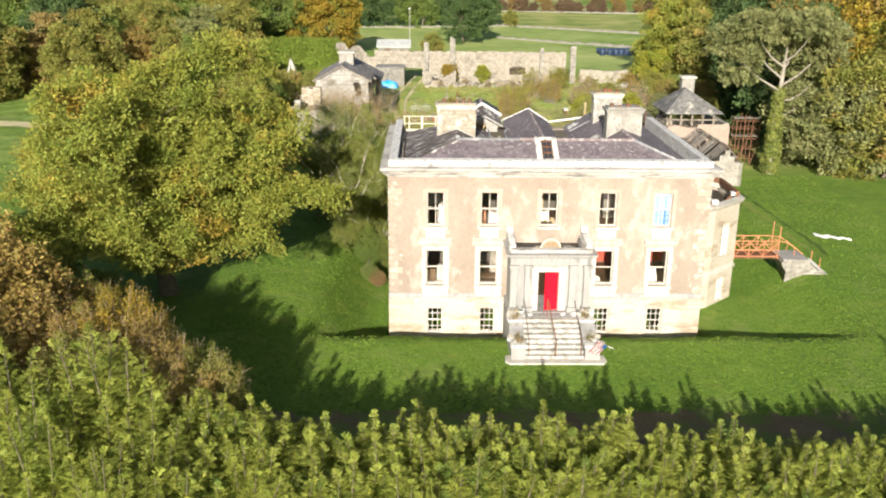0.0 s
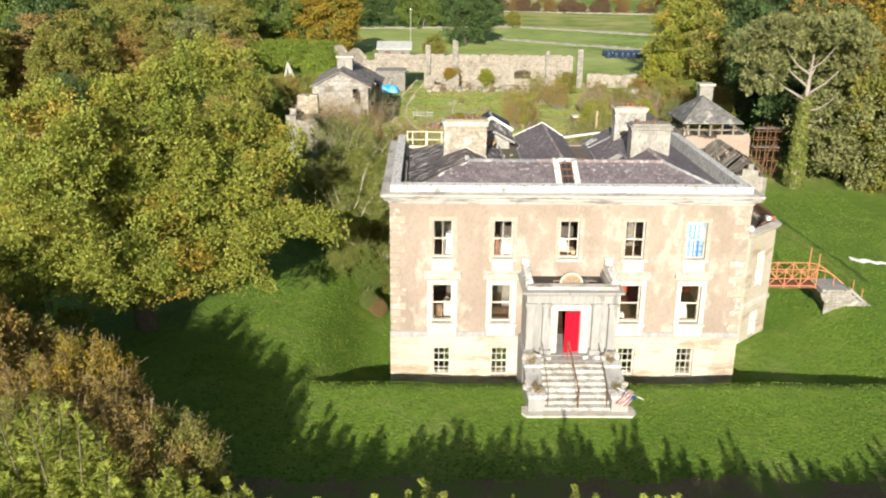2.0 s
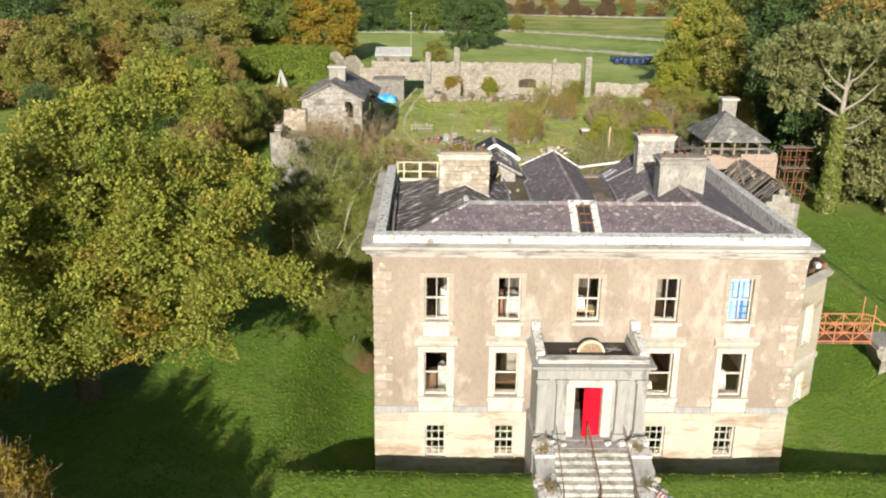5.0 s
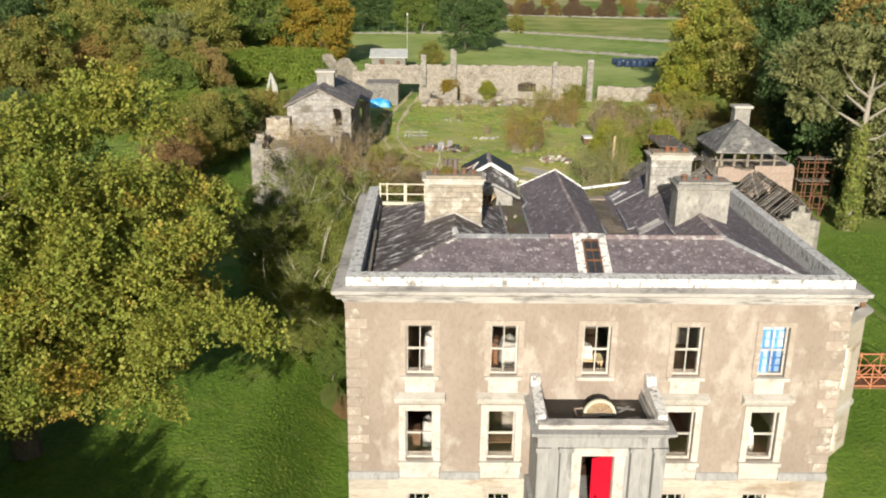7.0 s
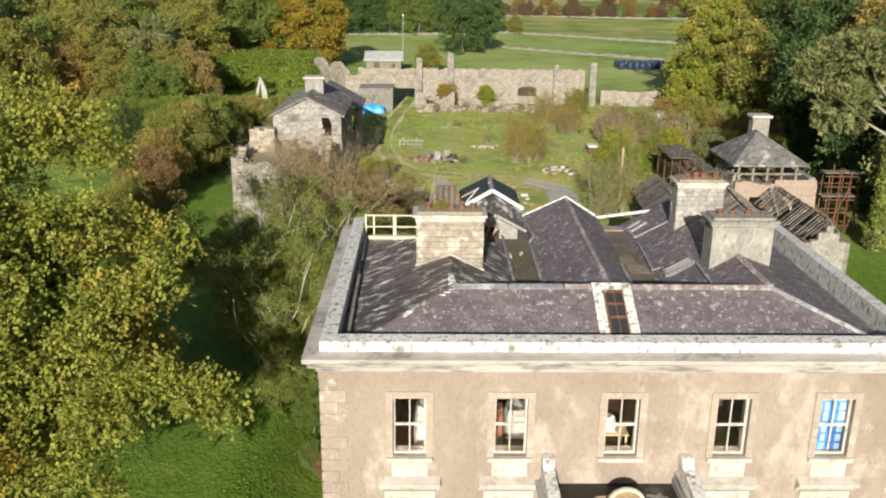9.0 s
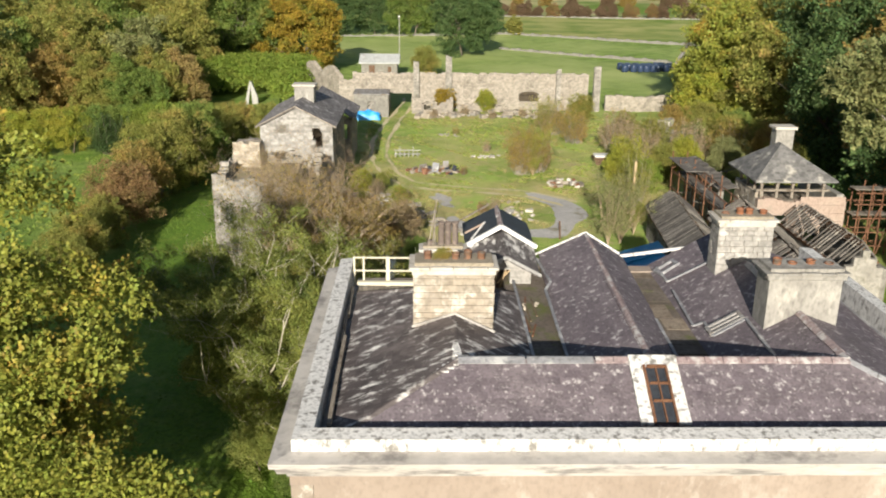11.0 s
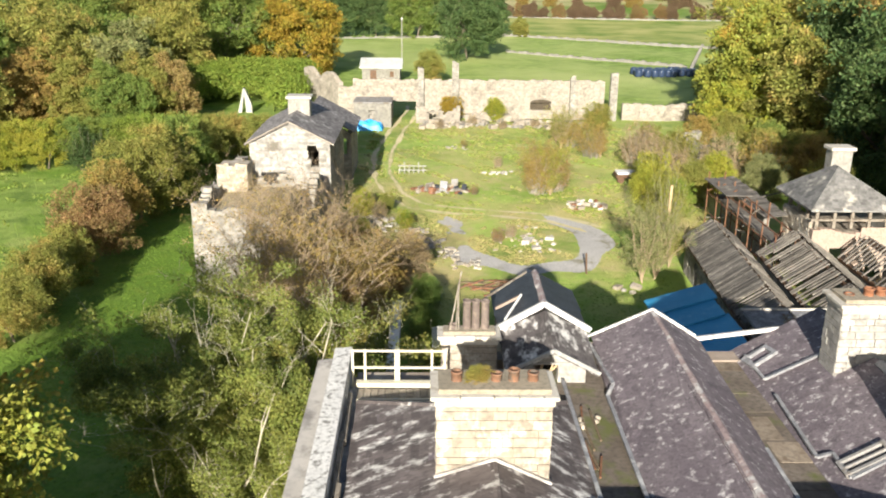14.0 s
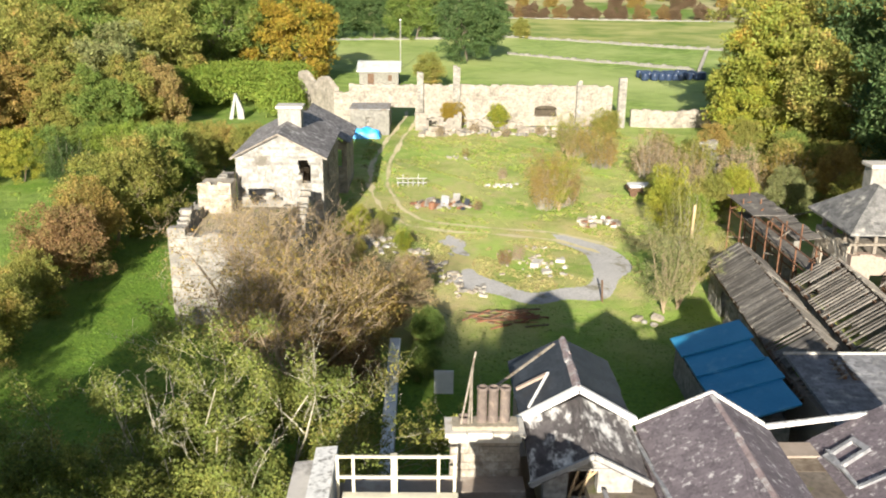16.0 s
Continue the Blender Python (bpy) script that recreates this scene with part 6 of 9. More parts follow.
BUSHES_NEAR = [
    (-18.8, 36.5, 1.55, LEAF_BROWN, ""),
    (-20.5, 32.0, 1.5, LEAF_OAK, "olive-brown autumn bush beside the hedge"),
    (-22.5, 40.0, 1.6, LEAF_BROWN, ""),
    (-3.3, 60.6, 0.5, LEAF_IVY, "ivy bush under the trees by the house"),
    (-5.0, 60.8, 0.55, LEAF_GREEN, "ivy bush under the trees by the house"),
    (-4.2, 59.6, 0.4, LEAF_GREEN, "ivy bush under the trees by the house"),
    (-5.6, 59.8, 0.5, LEAF_IVY, "ivy bush under the trees by the house"),
    (-8.0, 66.5, 0.8, LEAF_GREEN, "green bush under the trees"),
    (-3.4, 64.0, 0.75, LEAF_IVY, "green bush under the trees"),
    (-3.3, 78.5, 0.75, LEAF_RUSSET, "russet bush beside the garden wall"),
    (-4.0, 84.5, 0.95, LEAF_RUSSET, "russet bush beside the garden wall"),
    (-3.6, 81.5, 0.95, LEAF_BROWN, "brown bush beside the garden wall"),
    (-2.0, 87.0, 0.6, LEAF_RUSSET, "russet bush beside the garden wall"),
    (0.3, 80.6, 0.36, LEAF_GREEN, "green bush beside the garden wall"),
    (0.4, 85.5, 0.36, LEAF_GREEN, "green bush beside the garden wall"),
    (0.5, 84.2, 0.42, LEAF_GREEN, "green bush beside the garden wall"),
    (-21.0, 79.5, 0.73, LEAF_OAK, HEDGEROW),
]
BUSHES_MEADOW = [
    (-21.3, 84.0, 0.83, LEAF_OAK, HEDGEROW),
    (-21.5, 88.4, 0.76, LEAF_OAK, HEDGEROW),
    (-21.6, 92.8, 1.05, LEAF_RUSSET, "russet hedgerow bush along the meadow"),
    (-21.7, 97.6, 1.12, LEAF_BROWN, HEDGEROW),
    (-21.4, 102.0, 1.28, LEAF_OAK, "tall hedgerow bush along the meadow"),
    (-21.0, 106.6, 1.34, LEAF_OAK, "tall hedgerow bush along the meadow"),
    (-20.6, 111.6, 1.28, LEAF_GREEN, "green hedgerow bush along the meadow"),
    (-0.6, 90.2, 0.6, STRAW, "round clump of pale dry stalks"),
    (-19.8, 117, 1.0, LEAF_OAK, "tall hedgerow bush along the meadow"),
    (-15.8, 122, 0.95, LEAF_OAK, "tall hedgerow bush along the meadow"),
    (-18.6, 124, 0.9, LEAF_OAK, "tall hedgerow bush along the meadow"),
    (-22.5, 124, 0.85, LEAF_HEDGE, "bright green clipped hedge bush"),
    (-26.5, 122, 0.95, LEAF_HEDGE, "bright green clipped hedge bush"),
    (-28.8, 121.5, 0.9, LEAF_HEDGE, "bright green clipped hedge bush"),
    (-24.4, 123.2, 0.9, LEAF_HEDGE, "bright green clipped hedge bush"),
    (-30.8, 121, 0.9, LEAF_GREEN, "green hedge bush by the meadow"),
    (-32.8, 120.2, 0.95, LEAF_GREEN, "green hedge bush by the meadow"),
]
BUSHES_YARD = [
    (-42.5, 117.2, 0.95, LEAF_HEDGE, "bright green clipped hedge bush"),
    (-20.5, 123.5, 0.9, LEAF_OAK, "tall hedgerow bush along the meadow"),
    (-35.2, 119.2, 0.95, LEAF_LIME, "bright yellow-green hedge bush"),
    (-38.0, 118.5, 0.95, LEAF_LIME, "bright yellow-green hedge bush"),
    (-40.5, 117.8, 0.95, LEAF_LIME, "bright yellow-green hedge bush"),
    (-45, 116, 1.1, LEAF_DARK, "dark evergreen bush by the meadow"),
    (20.5, 140, 0.7, LEAF_OAK, "olive scrub by the far wall"),
    (18.6, 106.5, 0.75, LEAF_LIME, "yellow-green sapling in the yard"),
    (20.5, 104.5, 0.6, LEAF_HEDGE, "green scrub in the yard"),
    (20.0, 112, 0.7, LEAF_OAK, "olive scrub in the yard"),
    (22.4, 123.5, 0.8, LEAF_OAK, BRAMBLE),
    (23.0, 109.0, 0.7, LEAF_OAK, BRAMBLE),
    (31.5, 116.5, 0.95, LEAF_OAK, BRAMBLE),
    (34.5, 112, 1.0, LEAF_BROWN, BRAMBLE),
    (29.0, 128, 0.8, LEAF_BROWN, BRAMBLE),
    (34, 122, 0.9, LEAF_GREEN, BRAMBLE),
    (36, 117, 0.9, LEAF_OAK, BRAMBLE),
]
BUSHES_RUIN = [
    (33, 131, 0.8, LEAF_OAK, BRAMBLE),
    (25.5, 111, 0.75, LEAF_LIME, BRAMBLE),
    (29, 109, 0.8, LEAF_GREY, BRAMBLE),
    (33, 106, 0.85, LEAF_OAK, BRAMBLE),
    (25, 122, 0.7, LEAF_OAK, BRAMBLE),
    (28.5, 118, 0.75, LEAF_GREEN, BRAMBLE),
    (31, 124, 0.7, LEAF_OAK, BRAMBLE),
    (1.0, 178, 1.1, LEAF_OAK, "round bush behind the far wall"),
    (-1.2, 100.5, 0.3, LEAF_LIME, "yellow-green weeds in the yard"),
    (-4.6, 106, 0.36, LEAF_LIME, "yellow-green weeds in the yard"),
    (-4.2, 99, 0.3, LEAF_OAK, "olive weeds in the yard"),
    (8.9, 146, 0.6, LEAF_LIME, "yellow-green shrub against the far wall"),
    (3.6, 146.9, 0.6, LEAF_GOLD, "yellow creeper on the far wall"),
    (-9.6, 96.5, 0.42, LEAF_GREEN, "ivy bush growing in the ruin"),
    (-8.6, 90.0, 0.3, LEAF_IVY, "ivy bush growing in the ruin"),
    (-4.6, 103.5, 0.42, LEAF_LIME, "yellow-green weeds beside the ruin"),
    (-2.8, 105.5, 0.32, LEAF_OAK, "olive weeds beside the ruin"),
]
BUSHES_FAR = [
    (-8.6, 97.5, 0.55, LEAF_IVY, "ivy bush growing in the ruin"),
]
for x, y, s, leaf, lab in BUSHES_NEAR + BUSHES_MEADOW + BUSHES_YARD + BUSHES_RUIN + BUSHES_FAR:
    stand(bush, x, y, s, x * 1.7 + y, 1.0, leaf, 0.15, lab)


t, c = thicket(66, 4.2, 1.7, 50, 4600, 0.045)
scrub = plant("willow_scrub", "reddish upright willow scrub in the yard", "bush", t, c, PALE_BARK, LEAF_BROWN, wood="brushwood")
settle(scrub, 17.4, 126.0)
for x, y, s, leaf, lab in ((16.2, 131.5, 1.0, LEAF_BROWN, ""), (10.2, 111.4, 1.0, LEAF_BROWN, ""), (11.7, 112.4, 0.95, LEAF_RUSSET, ""), 
                           (18.4, 100.5, 0.9, LEAF_OAK, "thin yellowing willow beside the drive"), (5.6, 97.5, 0.32, LEAF_RUSSET, "low russet weeds in the loop"), (6.6, 98.5, 0.3, STRAW, "low dry weeds in the loop"), (4.6, 111.0, 0.25, LEAF_RUSSET, "low russet weeds in the yard"), (21.2, 121.5, 1.2, STRAW, "pale dry stalks on rubble"), (24.6, 118.5, 1.2, LEAF_OAK, "thin yellowing scrub on rubble"), (27.2, 115.4, 1.2, STRAW, "pale dry stalks on rubble"), (30.5, 113.5, 1.3, LEAF_BROWN, "thin brown scrub on rubble"), (19.6, 108.5, 1.2, LEAF_LIME, "thin yellowing scrub on rubble"), (22, 118, 1.0, STRAW, "pale dry stalks on rubble"), (23.2, 116, 0.9, STRAW, "pale dry stalks on rubble"), (26.8, 112.5, 0.9, STRAW, "pale dry stalks on rubble"),
                           (-5.2, 98.0, 0.5, STRAW, "pale dry stalks on rubble"), (-3.2, 103.0, 0.4, STRAW, "pale dry stalks on rubble"), (-10.2, 90.0, 1.0, STRAW, "dry stalks growing in the ruin"), (-9.0, 92.5, 1.1, STRAW, "dry stalks growing in the ruin"), (-11.5, 91.0, 0.95, STRAW, "dry stalks growing in the ruin"), (-6.2, 100.5, 0.6, STRAW, "dry stalks beside the ruin"), (4.5, 131, 0.28, LEAF_BROWN, ""), (7.5, 122, 0.3, STRAW, "low dry weeds in the yard"), (2.0, 141, 0.35, STRAW, "low dry weeds in the yard"), (9.5, 141, 0.35, STRAW, "low dry weeds in the yard"), (13.5, 142, 0.4, STRAW, "low dry weeds in the yard"), (6, 143.5, 0.4, STRAW, "low dry weeds in the yard")):
    stand(scrub, x, y, s, x * 2.3 + y, 1.55 if "willow beside" in lab else 1.0, leaf, 0.1, lab)

fern = copy_thing(bush, Matrix.Translation((1.4, 52.5, 12.62)) @ Matrix.Diagonal((0.12, 0.1, 0.085, 1)))
tagged(fern, "fern tuft growing from the chimney top", "plant")
for ch in fern.children:
    if ch.name.startswith("crown"):
        ch.material_slots[0].link = "OBJECT"
        ch.material_slots[0].material = LEAF_OAK

# half-bare trees by the house
def vase(seed, height, boughs, radius, reach, ivy_to, leaf_n, leaf_size, fork=7, twigs=5, leafy=0.16, bole=1.5, off=(0.28, 0.55), crook=0.17):
    """Several long bare boughs from a short bole, forking into fine twigs; ivy up to a height. Returns wood and leaves."""
    r = random.Random(seed)
    pieces, blobs = [tube([(0, 0, -0.4), (0.1, 0, bole * 0.5), (0.05, 0.1, bole + 0.4)], [radius * 1.5, radius * 1.25, radius], 7)], []

    def shoot(p, d, length, rad, level):
        pts, rads = [p], [rad]
        for i in range(5):
            d = (d + Vector((r.gauss(0, crook), r.gauss(0, crook), 0.05 + r.gauss(0, crook * 0.7)))).normalized()
            p = p + d * length / 5
            pts.append(p)
            rads.append(rad * (1 - 0.17 * (i + 1)))
        pieces.append(tube(pts, rads, (6, 4, 3, 3)[level]))
        for q in pts[1:]:
            if q.z < ivy_to + r.gauss(0, 0.9) and level < 2:
                blobs.append((q.x, q.y, q.z, 0.42, 0.42, 0.5))
            elif level >= 1 and r.random() < leafy and q.z < height * 0.95:
                blobs.append((q.x, q.y, q.z, 0.3, 0.3, 0.28))
        if level == 3:
            return
        for i in range((fork, twigs, 3)[level]):
            k = r.randint(1, 5)
            side = Vector((r.gauss(0, 1), r.gauss(0, 1), r.gauss(0.25, 0.5))).normalized()
            shoot(pts[k], (d * 0.6 + side * 0.8).normalized(), length * r.uniform(*off), rads[k] * 0.6 + 0.004, level + 1)

    if ivy_to > 4:
        wide = 0.16 * ivy_to
        blobs += [(0.6 * wide * math.cos(k * 2.4), 0.6 * wide * math.sin(k * 2.4), 0.3 + 0.05 * ivy_to * k, wide, wide, 0.85) for k in range(14)]
    for i in range(boughs):
        a = 2 * math.pi * (i + r.random() * 0.5) / boughs
        out = reach * r.uniform(0.35, 1.0)
        d = Vector((math.cos(a) * out, math.sin(a) * out, 1)).normalized()
        shoot(Vector((0.05, 0.1, bole)), d, height * r.uniform(0.7, 0.85), radius * r.uniform(0.5, 0.75), 0)
    return pieces, leaf_cloud(blobs, leaf_n, leaf_size, seed, 0.0, low=-1, inner=0.3)


t, c = vase(73, 8.3, 10, 0.1, 0.32, 6.8, 150000, 0.042, leafy=0.6, off=(0.16, 0.36), crook=0.22)
leafy = plant("ivy_tree", "pale-limbed tree thick with olive ivy beside the house", "tree", t, c, DEAD_BARK, LEAF_IVY)
settle(leafy, -4.6, 61.1, s=1.08)
stand(leafy, -3.2, 62.4, 0.86, 4.0, 1.0, LEAF_IVY)
stand(leafy, -5.8, 61.8, 0.92, 2.0, 1.0, LEAF_IVY)
t, c = vase(71, 9.6, 12, 0.14, 0.36, 4.8, 60000, 0.042, 7, 5, leafy=0.22, off=(0.2, 0.4), crook=0.27)
half = plant("dead_tree", "bleached half-dead tree with ivy on its lower limbs", "tree", t, c, DEAD_BARK, LEAF_IVY)
settle(half, -5.6, 63.0, s=1.0)
stand(half, -3.9, 63.6, 1.02, 4.0, 1.0, LEAF_OAK)
stand(half, -5.6, 60.6, 0.84, 2.2, 1.0, LEAF_IVY)
t, c = vase(75, 7.0, 12, 0.05, 0.2, 0.0, 8000, 0.05, 7, 5, 0.5, 0.1, (0.14, 0.32))
willow = plant("willow", "thin upright willow with grey-green leaves", "tree", t, c, TWIG_BARK, LEAF_GREY)
settle(willow, 14.0, 89.0, s=0.88)
for x, y, s, leaf in ((15.0, 89.6, 0.84, LEAF_GREY), (16.5, 92.0, 0.8, LEAF_OAK), (9.8, 111.6, 0.8, LEAF_BROWN), (11.2, 110.8, 0.85, LEAF_LIME), (12.0, 112.4, 0.8, LEAF_BROWN), (10.6, 113.4, 0.85, LEAF_RUSSET), (14.8, 133.0, 0.75, LEAF_OAK), (15.0, 130.5, 0.8, LEAF_OAK), (18.2, 125.4, 0.6, LEAF_BROWN)):
    stand(willow, x, y, s, x * 3.1 + y, 1.0, leaf, 0.05, "thin spreading willow with yellowing leaves in the yard")
t, c = vase(72, 8.2, 9, 0.15, 0.95, 1.0, 5000, 0.055, 9, 6)
bare = plant("bare_tree", "leafless twiggy brown tree", "tree", t, c, TWIG_BARK, LEAF_BROWN)
settle(bare, -7.4, 79.0)
stand(bare, -5.4, 76.6, 0.85, 1.2)
stand(bare, -5.2, 80.6, 0.9, 4.2)
stand(bare, -7.0, 82.8, 0.95, 3.1)

# tall ivy-clad tree at the wood's edge
tr = [tube([(0, 0, -0.4), (0.1, 0, 3), (-0.1, 0.1, 6), (0.1, 0, 8.6), (0.3, 0.1, 12)], [0.5, 0.4, 0.33, 0.22, 0.06], 8)]
rr = random.Random(5)
ends = []
for z, a, ln in ((8.0, 2.9, 5.0), (8.4, 0.3, 4.6), (9.2, 2.2, 4.5), (9.6, 1.0, 4.0), (10.3, 3.6, 3.5), (10.6, 5.2, 3.4), (7.0, 0.0, 3.0), (5.6, 0.15, 2.6)):
    d = np.array([math.cos(a), math.sin(a) * 0.7, 0.55 if z > 7 else 0.15])
    p = np.array([0, 0, z])
    pts = [p, p + d * ln * 0.4, p + d * ln * 0.75 + [0, 0, 0.5], p + d * ln + [0, 0, 1.3]]
    tr.append(tube(pts, [0.13, 0.08, 0.05, 0.02]))
    ends.append(pts[-1])
crown = leaf_cloud([(e[0] * 1.05, e[1], e[2] + 0.4, 1.9, 1.9, 1.3) for e in ends if e[2] > 9] + [(0.2, 0.8, 13.6, 2.4, 2.2, 1.4), (-3.9, 0, 10.2, 1.8, 1.8, 1.9), (-2.5, 1.5, 12.2, 1.9, 1.6, 1.4), (3.0, 1.2, 12.6, 2.0, 1.6, 1.4), (4.6, 0.5, 10.6, 1.7, 1.6, 1.6), (5.2, 0.6, 8.2, 1.6, 1.6, 1.6), (1.5, 2.2, 10.5, 1.8, 1.4, 1.6)], 42000, 0.12, 9, 0.0, low=-0.8, twig=0.6, per=9)
tall_tree = plant("ivy_clad_tree", "tall pale-limbed tree with an ivy-clad trunk", "tree", tr, crown, PALE_BARK, LEAF_GREY)
ivy = leaf_cloud([(0, 0, z, 0.85 - 0.05 * z, 0.85 - 0.05 * z, 0.9) for z in (0.6, 1.6, 2.6, 3.6, 4.6, 5.6, 6.6, 7.6)], 7000, 0.14, 4, 0.05, low=-1)
link_mesh("ivy", fast_mesh("ivy", *ivy), LEAF_IVY, tall_tree, "green ivy wrapping the trunk")
settle(tall_tree, 33.2, 83.6)

# woods
woods = []
for k, (h, w) in enumerate(((15, 6.5), (18, 7.5), (13, 6.0))):
    t, c = broadleaf(80 + k, h, w * 0.93, 34000, 0.19, 0.05, 0.0, 150, 0.3, 2, w * 0.15, -0.88, 0.26, 1.1, 9)
    woods.append(plant("woodland_tree", "round-headed woodland tree in early autumn leaf", "tree", t, c, BARK, LEAF_GREEN, group="woodland trees"))
rng = random.Random(21)
WOODS_NEAR = [
    (-20.2, 187, 0, 1.05, LEAF_GOLD, "golden autumn tree beyond the ruins"),
    (8.8, 216, 1, 0.92, LEAF_DARK, "dark evergreen oak alone in the pasture"),
    (39.0, 138, 0, 1.05, LEAF_SYCAMORE, "olive tree turning yellow at the wood's edge"),
    (36.2, 135, 2, 0.66, LEAF_LIME, "yellow-green tree at the wood's edge"),
    (43, 146, 1, 1.05, LEAF_OAK, ""),
    (41, 128, 2, 1.0, LEAF_OAK, ""),
    (39.0, 85.0, 2, 0.9, LEAF_GREY, "grey-green tree at the wood's edge"),
    (43.5, 82, 0, 0.95, LEAF_OAK, ""),
    (46, 90, 1, 1.05, LEAF_GOLD, "golden-brown beech in the wood"),
    (52, 84, 1, 1.1, LEAF_GOLD, "golden-brown beech in the wood"),
    (48.5, 79, 0, 0.8, LEAF_OAK, ""),
    (56, 77, 1, 0.95, LEAF_OAK, ""),
    (41, 96, 1, 0.98, LEAF_DARK, "dark evergreen tree in the wood"),
    (45, 104, 1, 1.1, LEAF_BROWN, ""),
    (43, 114, 1, 1.05, LEAF_DARK, "dark evergreen tree in the wood"),
    (51, 120, 1, 1.2, LEAF_BROWN, ""),
    (50, 134, 1, 1.2, LEAF_DARK, "dark evergreen tree in the wood"),
]
WOODS_WEST = [
    (53, 98, 1, 1.2, LEAF_BROWN, ""),
    (60, 106, 1, 1.3, LEAF_BROWN, ""),
    (58, 150, 1, 1.3, LEAF_OAK, ""),
    (66, 128, 1, 1.3, LEAF_BROWN, ""),
    (49, 160, 1, 1.05, LEAF_OAK, ""),
    (62, 90, 1, 1.2, LEAF_OAK, ""),
    (-35.2, 140, 2, 0.62, LEAF_GREEN, "small green tree by the laurel hedge"),
    (-39.5, 140, 0, 0.56, LEAF_OAK, ""),
    (-46, 138, 2, 0.72, LEAF_BROWN, "brown-leaved tree at the wood's edge"),
    (-31.0, 147, 2, 0.62, LEAF_TAN, "tan-leaved tree by the laurel hedge"),
    (-33.6, 144.5, 2, 0.66, LEAF_OAK, ""),
    (-50, 131, 0, 0.85, LEAF_OAK, ""),
    (-37.5, 150, 0, 0.8, LEAF_GREY, "grey-green tree at the wood's edge"),
    (-46, 151, 1, 0.8, LEAF_OAK, ""),
    (-42.3, 146, 2, 0.8, LEAF_OAK, ""),
    (-33.2, 151, 2, 0.66, LEAF_OAK, ""),
    (-53, 145, 2, 0.9, LEAF_GREEN, ""),
]
WOODS_DEEP = [
    (-57, 134, 0, 0.8, LEAF_TAN, "tan-leaved tree at the wood's edge"),
    (-41, 158, 0, 0.8, LEAF_GREEN, ""),
    (-50, 160, 0, 0.95, LEAF_OAK, ""),
    (-60, 150, 0, 1.0, LEAF_GREEN, ""),
    (-36, 166, 0, 0.9, LEAF_OAK, ""),
    (-46, 168, 0, 0.95, LEAF_GREEN, ""),
    (-56, 140, 1, 0.95, LEAF_DARK, "dark evergreen tree in the wood"),
    (-33, 186, 1, 1.0, LEAF_GREEN, ""),
    (-42, 180, 1, 1.0, LEAF_OAK, ""),
    (-52, 172, 1, 1.0, LEAF_GREEN, ""),
    (-62, 160, 1, 1.05, LEAF_OAK, ""),
    (-70, 150, 1, 1.05, LEAF_GREEN, ""),
    (-48, 196, 1, 1.1, LEAF_GREEN, ""),
    (-60, 190, 1, 1.1, LEAF_OAK, ""),
    (-72, 178, 1, 1.1, LEAF_OAK, ""),
    (-30, 205, 1, 1.0, LEAF_GREEN, ""),
    (-40, 214, 1, 1.1, LEAF_OAK, ""),
]
WOODS_FAR = [
    (-84, 165, 1, 1.1, LEAF_GREEN, ""),
    (-62, 125, 0, 0.9, LEAF_OAK, ""),
    (-72, 130, 0, 1.0, LEAF_DARK, "dark evergreen tree in the wood"),
    (-82, 140, 1, 1.1, LEAF_OAK, ""),
    (-22, 262, 1, 0.85, LEAF_DARK, ""),
    (-12, 268, 1, 0.85, LEAF_DARK, ""),
    (-2, 264, 1, 0.9, LEAF_GREEN, ""),
    (8, 270, 1, 0.85, LEAF_DARK, ""),
    (-34, 255, 1, 0.95, LEAF_GREEN, ""),
    (-48, 246, 1, 1.0, LEAF_GREEN, ""),
    (16, 274, 0, 0.9, LEAF_DARK, ""),
    (24.5, 268, 2, 0.4, LEAF_OAK, "small olive tree by the field wall"),
    (-27, 36, 1, 0.5, LEAF_OAK, ""),
    (39.5, 31, 1, 0.5, LEAF_OAK, ""),
    (43, 37, 1, 0.75, LEAF_OAK, ""),
    (-30, 48, 1, 0.6, LEAF_GREEN, ""),
]
fixed = WOODS_NEAR + WOODS_WEST + WOODS_DEEP + WOODS_FAR
for x in (27, 31, 35, 39, 43, 48, 52, 56, 60, 64, 70, 77, 81, 90, 97):
    fixed.append((x + rng.uniform(-0.8, 0.8), 337 + rng.uniform(-2, 3) - 0.05 * x, 2, rng.uniform(0.3, 0.46), rng.choice([LEAF_HEATH, LEAF_HEATH, LEAF_RUSSET]), "brown thorn bush along the far field wall"))
for x in range(-60, 150, 11):
    fixed.append((x + rng.uniform(-3, 3), 395 + rng.uniform(-8, 8), 2, rng.uniform(0.35, 0.6), rng.choice([LEAF_HEATH, LEAF_HEATH, LEAF_BROWN]), "small brown tree in a far hedgerow"))
    fixed.append((x + rng.uniform(-3, 3), 440 + rng.uniform(-8, 8), 2, rng.uniform(0.4, 0.7), rng.choice([LEAF_HEATH, LEAF_OAK]), "small brown tree in a far hedgerow"))
for x, y, k, s, leaf, lab in fixed:
    stand(woods[k], x, y, s, rng.uniform(0, 6.28), 1.0, leaf, 0.3 + 1.6 * s, lab)
for w in woods:
    for ch in list(w.children):
        bpy.data.objects.remove(ch)
    bpy.data.objects.remove(w)

